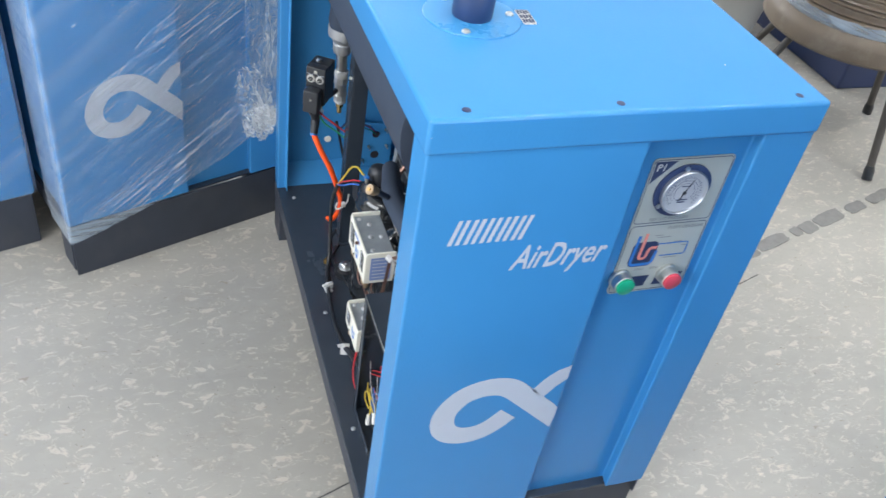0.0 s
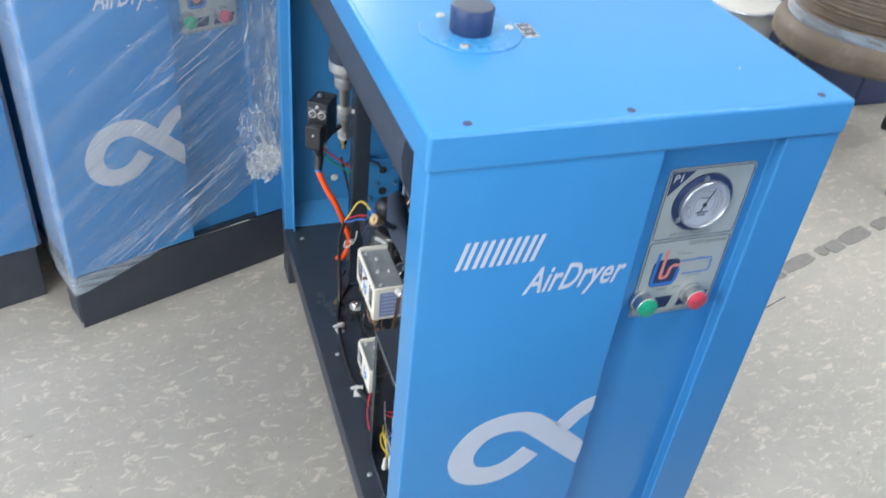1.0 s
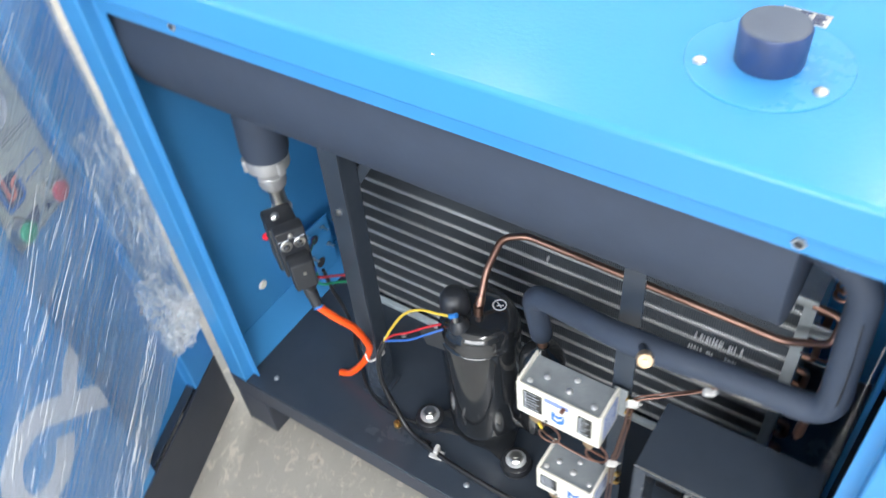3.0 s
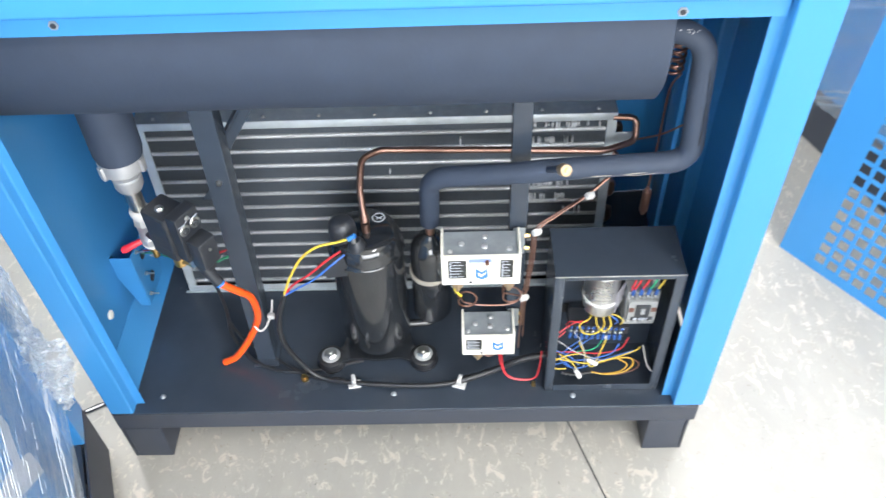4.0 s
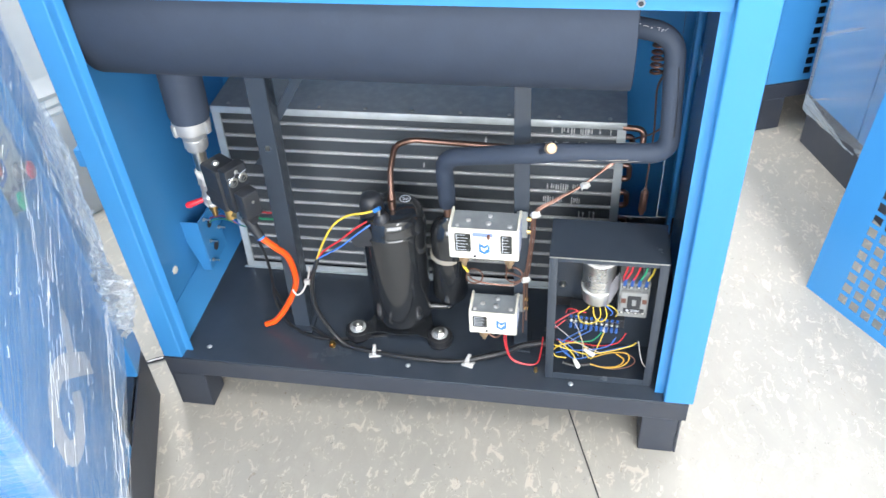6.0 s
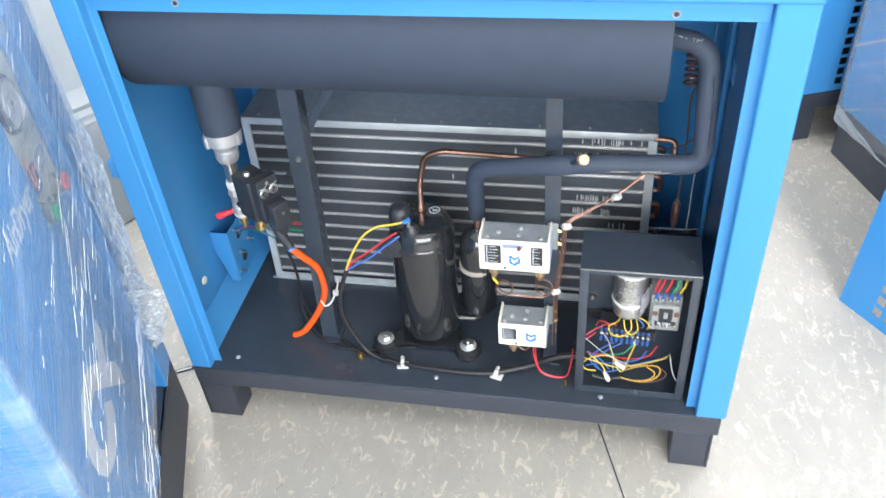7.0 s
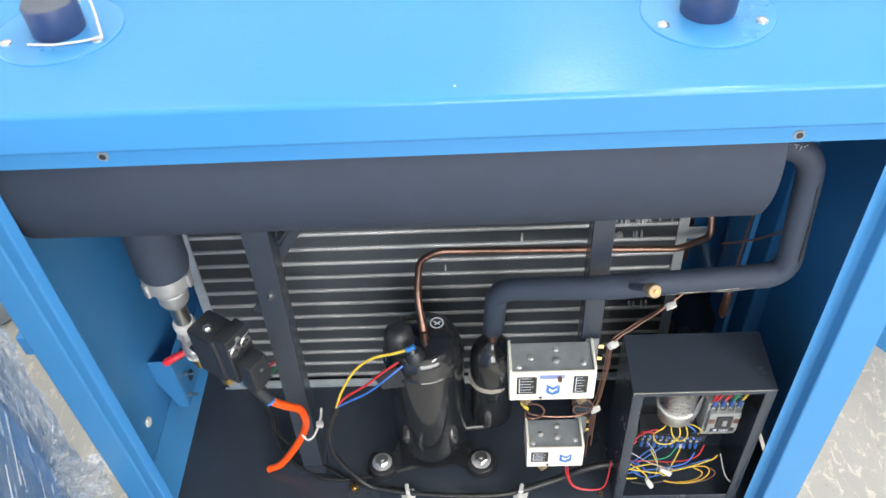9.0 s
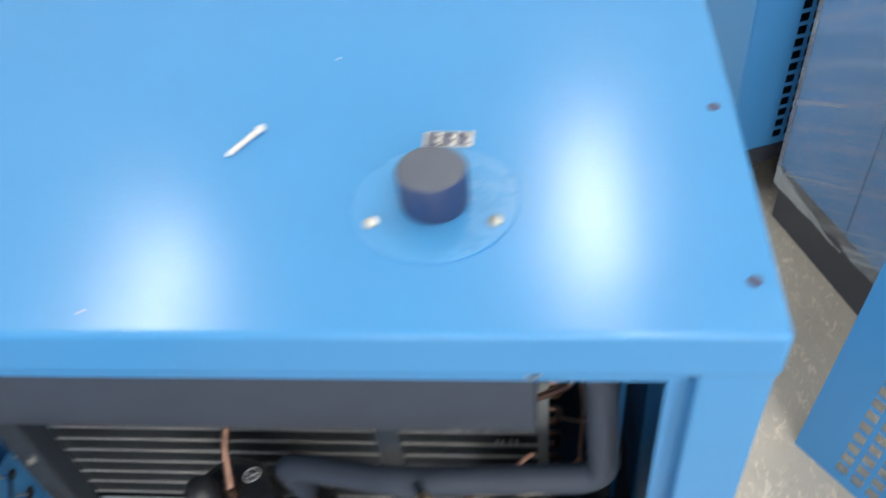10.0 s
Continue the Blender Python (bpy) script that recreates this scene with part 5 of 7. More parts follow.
def pressure_switch(x0, x1, z0, z1, yf, yb, windows, label):
    t = thing("pressure_switch", ((x0 + x1) / 2, yb, z0), label, "pressure switch", "white pressure switches")
    w = 0.0035
    body = box(BM(), (x0, yf, z0), (x1, yf + 0.004, z1), 0.0018)
    for a, b in ((x0, x0 + w), (x1 - w, x1)):
        box(body, (a, yf + 0.002, z0), (b, yb, z1 + 0.003), 0.0012)
    box(body, (x0 + w, yf + 0.003, z0), (x1 - w, yb, z0 + 0.003), 0.001)
    part("cover", body, WHITE, t, "cream-white wrap-around cover")
    part("mechanism", box(BM(), (x0 + w, yf + 0.004, z0 + 0.004), (x1 - w, yb - 0.001, z1 - 0.003), 0.001), MECH, t, "grey metal top plate")
    for fx, fy, r in ((0.12, 0.22, 0.0032), (0.26, 0.5, 0.0038), (0.55, 0.4, 0.0042), (0.56, 0.75, 0.0034), (0.86, 0.3, 0.0036)):
        x, y = x0 + (x1 - x0) * fx, yf + (yb - yf) * fy
        part("screw", turn(BM(), [(0, r), (0.6, r), (1, r * 0.6)], (x, y, z1 - 0.003), (x, y, z1 - 0.0006), 12), BRIGHT, t)
    for a, b in windows:
        fm = lambda u, v, w: Vector((u, yf - w, v))
        win = part("scale_window", slab(BM(), rounded(a, z0 + 0.0145, b, z1 - 0.0085, 0.0012, 2), 0.0005, fm), DARKGLASS, t, "dark pressure scale window")
        bm = BM()
        for k in range(6):
            v = z0 + 0.0175 + k * (z1 - z0 - 0.029) / 5
            slab(bm, [(a + 0.004, v), (b - 0.004 - 0.003 * (k % 2), v), (b - 0.004 - 0.003 * (k % 2), v + 0.0008), (a + 0.004, v + 0.0008)], 0.0007, fm)
        slab(bm, [(a + 0.0025, z0 + 0.0165), (a + 0.0036, z0 + 0.0165), (a + 0.0036, z1 - 0.0105), (a + 0.0025, z1 - 0.0105)], 0.0007, fm)
        part("scale_marks", bm, PRINT, win)
    mx = (x0 + x1) / 2 + (0.001 if len(windows) > 1 else 0.014)
    fm = lambda u, v, w: Vector((mx + u, yf - w, z0 + 0.0165 + v))
    bm = slab(BM(), [(-0.008, 0.0165), (-0.008, -0.0005), (0, -0.0055), (0, -0.0015), (-0.0048, 0.0025), (-0.0048, 0.0095), (0, 0.005), (0.0048, 0.0095), (0.008, 0.0165), (0, 0.0098)], 0.0004, fm)
    slab(bm, [(0.003, 0.004), (0.0, -0.0002), (0.0, -0.0055), (0.008, -0.0005), (0.008, 0.0145), (0.005, 0.0082), (0.005, 0.003)], 0.0004, fm)
    part("emblem", bm, LOGOBLUE, t, "blue printed emblem")
    part("front_screw", cyl(BM(), (x0 + 0.037 * (x1 - x0) / 0.1, yf, z0 + 0.006), (x0 + 0.037 * (x1 - x0) / 0.1, yf - 0.0006, z0 + 0.006), 0.0022, 10), INK, t)
    if len(windows) > 1:
        part("nameplate", slab(BM(), rounded(-0.017, 0.0285, 0.013, 0.0355, 0.0008, 2), 0.0004, fm), PAPERBLUE, t, "small pale name strip")
        part("reset_pin", cyl(BM(), (mx + 0.007, yf, z0 + 0.0475), (mx + 0.007, yf - 0.006, z0 + 0.0475), 0.0026, 10), W_BROWN, t, "brown reset pin")
    sm = lambda u, v, w: Vector((x1 + w, u, v))
    part("side_label", slab(BM(), rounded(yf + 0.009, z0 + 0.006, yb - 0.006, z1 - 0.006, 0.001, 2), 0.0004, sm), PAPERBLUE, t, "pale blue rating label")
    bm = BM()
    for k in range(6):
        v = z0 + 0.011 + k * (z1 - z0 - 0.022) / 5
        slab(bm, [(yf + 0.012, v), (yb - 0.009 - 0.004 * (k % 3), v), (yb - 0.009 - 0.004 * (k % 3), v + 0.0014), (yf + 0.012, v + 0.0014)], 0.0007, sm)
    part("label_print", bm, PRINT, t)
    bm = box(BM(), (x1 - 0.008, yb, z0 + 0.006), (x1 + 0.0085, yb + 0.0025, z1 - 0.001), 0.002)
    part("mounting_ear", bm, MECH, t, "grey mounting ear")
    for v in (0.2, 0.62):
        z = z0 + (z1 - z0) * v
        part("ear_nut", turn(BM(), [(0, 0.0045), (1, 0.004)], (x1 + 0.0085, yb + 0.001, z + 0.008), (x1 + 0.0145, yb, z + 0.008), 6), BRASS, t)
    for fx in ([0.2, 0.86] if len(windows) > 1 else [0.3]):
        x = x0 + (x1 - x0) * fx
        part("bellows_nut", turn(BM(), [(0, 0.0082), (0.4, 0.0082), (0.45, 0.0062), (1, 0.0026)], (x, yf + 0.008, z0), (x, yf + 0.009, z0 - 0.022), 8), DULLBRASS, t, "brass flare nut")
    return t


pressure_switch(-0.387, -0.283, 0.379, 0.4365, 0.0375, 0.0855, [(-0.378, -0.354), (-0.310, -0.293)], "cream-white dual pressure switch with two dark scale windows")
pressure_switch(-0.3625, -0.286, 0.2175, 0.2645, 0.0375, 0.0855, [(-0.3565, -0.3335)], "small cream-white pressure switch with one scale window")

# ---- compressor leads ----
lead = thing("compressor_cable", (-0.6, 0.06, DECK), "black sheathed cable with coloured cores clipped to the base", "cable")
path = [(-0.612, 0.07, 0.325), (-0.628, 0.066, 0.275), (-0.63, 0.066, 0.215), (-0.607, 0.062, 0.16), (-0.583, 0.054, 0.1405), (-0.547, 0.047, 0.139), (-0.485, 0.04, 0.139), (-0.417, 0.038, 0.139),
        (-0.372, 0.043, 0.14), (-0.315, 0.055, 0.152), (-0.275, 0.06, 0.172), (-0.232, 0.062, 0.182)]
part("sheath", sweep(BM(), path, 0.0037, 10, 7), RUBBER, lead)
part("sleeve", sweep(BM(), path[-4:], 0.0052, 10, 7), RUBBER, lead, "black shrink sleeve")
part("core", sweep(BM(), [path[0], (-0.603, 0.078, 0.348), (-0.582, 0.085, 0.384), (-0.557, 0.09, 0.403), (-0.527, 0.092, 0.41), (-0.509, 0.0935, 0.416)], 0.0018, 8, 6), W_YELLOW, lead, "yellow core")
part("core", sweep(BM(), [path[0], (-0.598, 0.074, 0.342), (-0.57, 0.076, 0.364), (-0.545, 0.082, 0.384), (-0.525, 0.088, 0.396)], 0.0015, 8, 6), W_RED, lead, "red core")
part("core", sweep(BM(), [path[0], (-0.594, 0.07, 0.338), (-0.566, 0.07, 0.358), (-0.54, 0.075, 0.38), (-0.52, 0.085, 0.392)], 0.0015, 8, 6), W_BLUE, lead, "blue core")
part("crimp", cyl(BM(), (-0.513, 0.0932, 0.4135), (-0.503, 0.0942, 0.42), 0.0036, 10), LOGOBLUE, lead, "blue crimp sleeve")
for x, y, a in ((-0.532, 0.0465, 10), (-0.368, 0.043, -15)):
    bm = box(BM(), (-0.01, -0.008, 0), (0.01, 0.006, 0.004), 0.001, pose(x, y, DECK - 0.0004, 0, 0, a))
    box(bm, (-0.003, -0.006, 0.003), (0.003, 0.008, 0.0175), 0.0015, pose(x, y, DECK, 0, 0, a))
    box(bm, (-0.006, -0.013, 0.011), (0.0, -0.005, 0.015), 0.001, pose(x, y, DECK, 0, 0, a + 20))
    part("cable_clip", bm, NYLON, lead, "white adhesive cable clip")
fl = thing("valve_cable", (-0.66, 0.08, DECK), "thin black valve cable lying on the base plate", "cable")
part("cable", sweep(BM(), [(-0.712, 0.085, 0.40), (-0.722, 0.1, 0.336), (-0.721, 0.11, 0.29), (-0.724, 0.119, 0.227), (-0.729, 0.12, 0.175), (-0.715, 0.108, 0.142), (-0.685, 0.085, 0.1355), (-0.64, 0.07, 0.1348),
                           (-0.58, 0.075, 0.1348), (-0.52, 0.09, 0.1348)], 0.0026, 8, 7), RUBBER, fl)
part("cable", sweep(BM(), [(-0.73, 0.128, 0.19), (-0.715, 0.125, 0.15), (-0.67, 0.1, 0.1355), (-0.60, 0.06, 0.135), (-0.55, 0.055, 0.135)], 0.0026, 8, 7), RUBBER, fl)
bs = thing("brass_stud", (-0.611, 0.058, DECK), "small brass stud on the black base plate", "stud")
part("stud_head", turn(BM(), [(0, 0.006), (0.5, 0.006), (0.55, 0.0042), (1, 0.004)], (-0.611, 0.058, DECK - 0.0004), (-0.611, 0.058, DECK + 0.009), 10), BRASS, bs)
vw = thing("valve_wires", (-0.8, 0.15, 0.36), "red, blue and green wires from the bracket to the timer valve", "wire")
for mat, dz, lab in ((W_RED, 0.006, "red"), (W_GREEN, 0.0, "green"), (W_BLUE, 0.009, "blue")):
    part("wire", sweep(BM(), [(-0.8685, 0.214, 0.262 + dz * 0.5), (-0.852, 0.195, 0.284 + dz), (-0.825, 0.17, 0.31 + dz), (-0.786, 0.13, 0.346 + dz), (-0.745, 0.1, 0.361), (-0.732, 0.09, 0.367)], 0.0013, 6, 6), mat, vw, lab + " wire")
for mat, dz, lab in ((W_RED, 0.0, "red"), (W_GREEN, -0.013, "green")):
    part("wire", sweep(BM(), [(-0.688, 0.04, 0.445 + dz * 0.3), (-0.684, 0.055, 0.43 + dz), (-0.684, 0.075, 0.413 + dz), (-0.684, 0.105, 0.386 + dz), (-0.69, 0.13, 0.36 + dz)], 0.0017, 6, 6), mat, vw, lab + " wire")

# ---- electrical box ----
eb = thing("electrical_box", (-0.15, 0.07, DECK), "open black sheet-steel electrical box with wiring", "electrical box")
EX0, EX1, EY0, EY1, EZ1 = -0.238, -0.0665, 0.029, 0.118, 0.4015
part("top", box(BM(), (EX0, EY0, EZ1 - 0.002), (EX1, EY1, EZ1), 0.0007), BLACK, eb, "black top sheet")
part("back", box(BM(), (EX0 + 0.002, EY1 - 0.002, DECK), (EX1 - 0.002, EY1, EZ1 - 0.002)), BLACK, eb)
for x in (EX0, EX1 - 0.002):
    part("side", box(BM(), (x, EY0, DECK), (x + 0.002, EY1, EZ1 - 0.002), 0.0005), BLACK, eb)
bm = box(BM(), (EX0 + 0.002, EY0, DECK), (EX0 + 0.013, EY0 + 0.002, EZ1 - 0.002), 0.0005)
box(bm, (EX1 - 0.013, EY0, DECK), (EX1 - 0.002, EY0 + 0.002, EZ1 - 0.002), 0.0005)
box(bm, (EX0 + 0.013, EY0, DECK), (EX1 - 0.013, EY0 + 0.002, DECK + 0.014), 0.0005)
box(bm, (EX0 + 0.013, EY0, EZ1 - 0.009), (EX1 - 0.013, EY0 + 0.002, EZ1 - 0.002), 0.0005)
part("front_frame", bm, BLACK, eb, "black folded front frame")
part("edge", box(BM(), (EX0, EY0 - 0.0006, EZ1 - 0.0016), (EX1, EY0 + 0.0002, EZ1 + 0.0004), 0.0003), STEEL, eb, "bare bright sheet edge")
part("box_screw", turn(BM(), [(0, 0.006), (0.6, 0.0055), (1, 0.003)], (-0.218, EY1 - 0.002, 0.267), (-0.218, EY1 - 0.009, 0.267), 8), STEEL, eb)
part("cable_slot", box(BM(), (-0.234, EY1 - 0.004, 0.219), (-0.2, EY1 - 0.002, 0.237), 0.0008), RUBBER, eb)

ct = thing("contactor", (-0.109, 0.08, 0.27), "grey power contactor with coloured leads", "contactor")
part("body", box(BM(), (-0.131, 0.056, 0.262), (-0.086, EY1 - 0.002, 0.334), 0.0015), CONTACT, ct, "grey moulded body")
part("face", box(BM(), (-0.1285, 0.0485, 0.2795), (-0.0885, 0.0565, 0.321), 0.0015), CONTACT, ct)
part("actuator", box(BM(), (-0.1185, 0.0462, 0.2905), (-0.0985, 0.0487, 0.3155), 0.001), PLASTIC, ct, "black actuator block")
part("slider", box(BM(), (-0.1115, 0.0446, 0.298), (-0.1055, 0.0464, 0.310), 0.0006), CONTACT, ct)
for x in (-0.1275, -0.0965):
    part("label_pad", box(BM(), (x, 0.0475, 0.3), (x + 0.007, 0.0487, 0.309), 0.0005), W_BROWN, ct)
part("nameplate", box(BM(), (-0.1235, 0.0478, 0.2808), (-0.0925, 0.0487, 0.2888), 0.0004), PLASTIC, ct, "dark name strip")
part("voltage_print", lettering("220V", 0.0062, Matrix(((1, 0, 0, -0.1125), (0, 0, -1, 0.0475), (0, 1, 0, 0.2826), (0, 0, 0, 1))), 0.0, 0.0001, 0.0002), PRINT, ct, "pale printed voltage")
part("round_print", cyl(BM(), (-0.117, 0.0479, 0.2848), (-0.117, 0.0474, 0.2848), 0.0024, 14), PRINT, ct, "pale printed disc")
for k in range(4):
    x = -0.1245 + k * 0.0106
    for z in (0.3275, 0.2735):
        part("terminal", cyl(BM(), (x, 0.0565, z), (x, 0.0549, z), 0.0037, 12), INK, ct)
        part("terminal_screw", cyl(BM(), (x, 0.0562, z), (x, 0.0538, z), 0.0021, 10), STEEL, ct)
    if k < 3:
        part("rib", box(BM(), (x + 0.0046, 0.0515, 0.3215), (x + 0.006, 0.0565, 0.3335), 0.0004), CONTACT, ct)
        part("rib", box(BM(), (x + 0.0046, 0.0515, 0.2685), (x + 0.006, 0.0565, 0.279), 0.0004), CONTACT, ct)
    mat, lab = ((W_RED, "red lead"), (W_RED, "red lead"), (W_GREEN, "green lead"), (W_YELLOW, "yellow lead"))[k]
    part("ferrule", cyl(BM(), (x, 0.0555, 0.3305), (x + 0.001, 0.0545, 0.3435), 0.0027, 8), LUGBLUE, ct, "blue ferrule")
    part("lead", sweep(BM(), [(x + 0.001, 0.0545, 0.342), (x + 0.0035, 0.054, 0.35), (x + 0.008, 0.056, 0.36), (x + 0.011, 0.066, 0.374), (x + 0.012, 0.09, 0.386)], 0.0016, 6, 5), mat, ct, lab)
part("lead", sweep(BM(), [(-0.1265, 0.0545, 0.342), (-0.127, 0.053, 0.35), (-0.124, 0.055, 0.36), (-0.118, 0.07, 0.378)], 0.0016, 6, 5), W_RED, ct, "red lead")
part("upper_block", box(BM(), (-0.0975, 0.064, 0.332), (-0.088, EY1 - 0.002, 0.352), 0.001), CONTACT, ct)
part("rating_label", slab(BM(), [(0, 0), (0.014, 0.022), (0.014, 0.06), (0, 0.045)], 0.0006, lambda u, v, w: Vector((-0.1455 + u, 0.058 + u, 0.283 + v))), PAPER, ct, "loose grey rating label")

ca = thing("capacitor", (-0.165, 0.078, 0.27), "round aluminium run capacitor hanging under the box top", "capacitor")
part("can", turn(BM(), [(0, 0.0238), (0.03, 0.0252), (0.2, 0.0252), (0.205, 0.0264), (0.235, 0.0264), (0.24, 0.0252), (0.8, 0.0252), (0.81, 0.026), (0.86, 0.026), (1, 0.0255)], (-0.1625, 0.08, 0.279), (-0.1625, 0.08, 0.39), 36),
     ALU, ca, "bright aluminium can")
for z in (0.302, 0.361):
    part("strap", turn(BM(), [(0, 0.0268), (0.5, 0.0272), (1, 0.0268)], (-0.1625, 0.08, z), (-0.1625, 0.08, z + 0.0045), 36), NYLON, ca, "white strap")
bm = BM()
for k, wdt in enumerate((38, 30, 44, 26, 36)):
    for a in range(-90 - wdt, -90 + wdt - 14, 16):
        z = 0.345 - k * 0.0075
        p = [Vector((-0.1625 + 0.0255 * math.cos(radians(q)), 0.08 + 0.0255 * math.sin(radians(q)), 0)) for q in (a, a + 11)]
        vs = [bm.verts.new((p[i].x, p[i].y, zz)) for i, zz in ((0, z), (1, z), (1, z + 0.0015), (0, z + 0.0015))]
        bm.faces.new(vs)
part("can_print", bm, CONTACT, ca, "dark printing on the can", smooth=False)

tb = thing("terminal_block", (-0.16, 0.09, 0.2), "black terminal strip with blue crimp lugs", "terminal block")
TB = pose(-0.158, 0.073, 0.236, 12, 0, -4)
part("strip", box(BM(), (-0.047, -0.006, -0.011), (0.041, 0.024, 0.011), 0.001, TB), PLASTIC, tb, "black moulded strip")
for k in range(11):
    x = -0.0425 + k * 0.0081
    part("barrier", box(BM(), (x - 0.0046, -0.0105, -0.011), (x - 0.0036, -0.006, 0.011), 0.0003, TB), PLASTIC, tb)
    if k == 10:
        continue
    for z, s in ((0.0052, 1), (-0.0052, -1)):
        part("screw", turn(BM(), [(0, 0.0031), (0.6, 0.003), (1, 0.0018)], TB @ Vector((x, -0.006, z)), TB @ Vector((x, -0.0088, z)), 8), STEEL, tb)
        end = (x, -0.011, z + 0.0105) if s > 0 else (x + 0.0006 * (k % 3 - 1), -0.0125, z - 0.0125)
        part("lug", turn(BM(), [(0, 0.0017), (0.3, 0.0024), (0.9, 0.0023), (1, 0.0019)], TB @ Vector((x, -0.0088, z + s * 0.003)), TB @ Vector(end), 8), LUGBLUE, tb, "blue crimp lug")


def wires(root, rows):
    for mat, lab, r, pts in rows:
        part("wire", sweep(BM(), pts, r * 0.66, 6, 6), mat, root, lab)


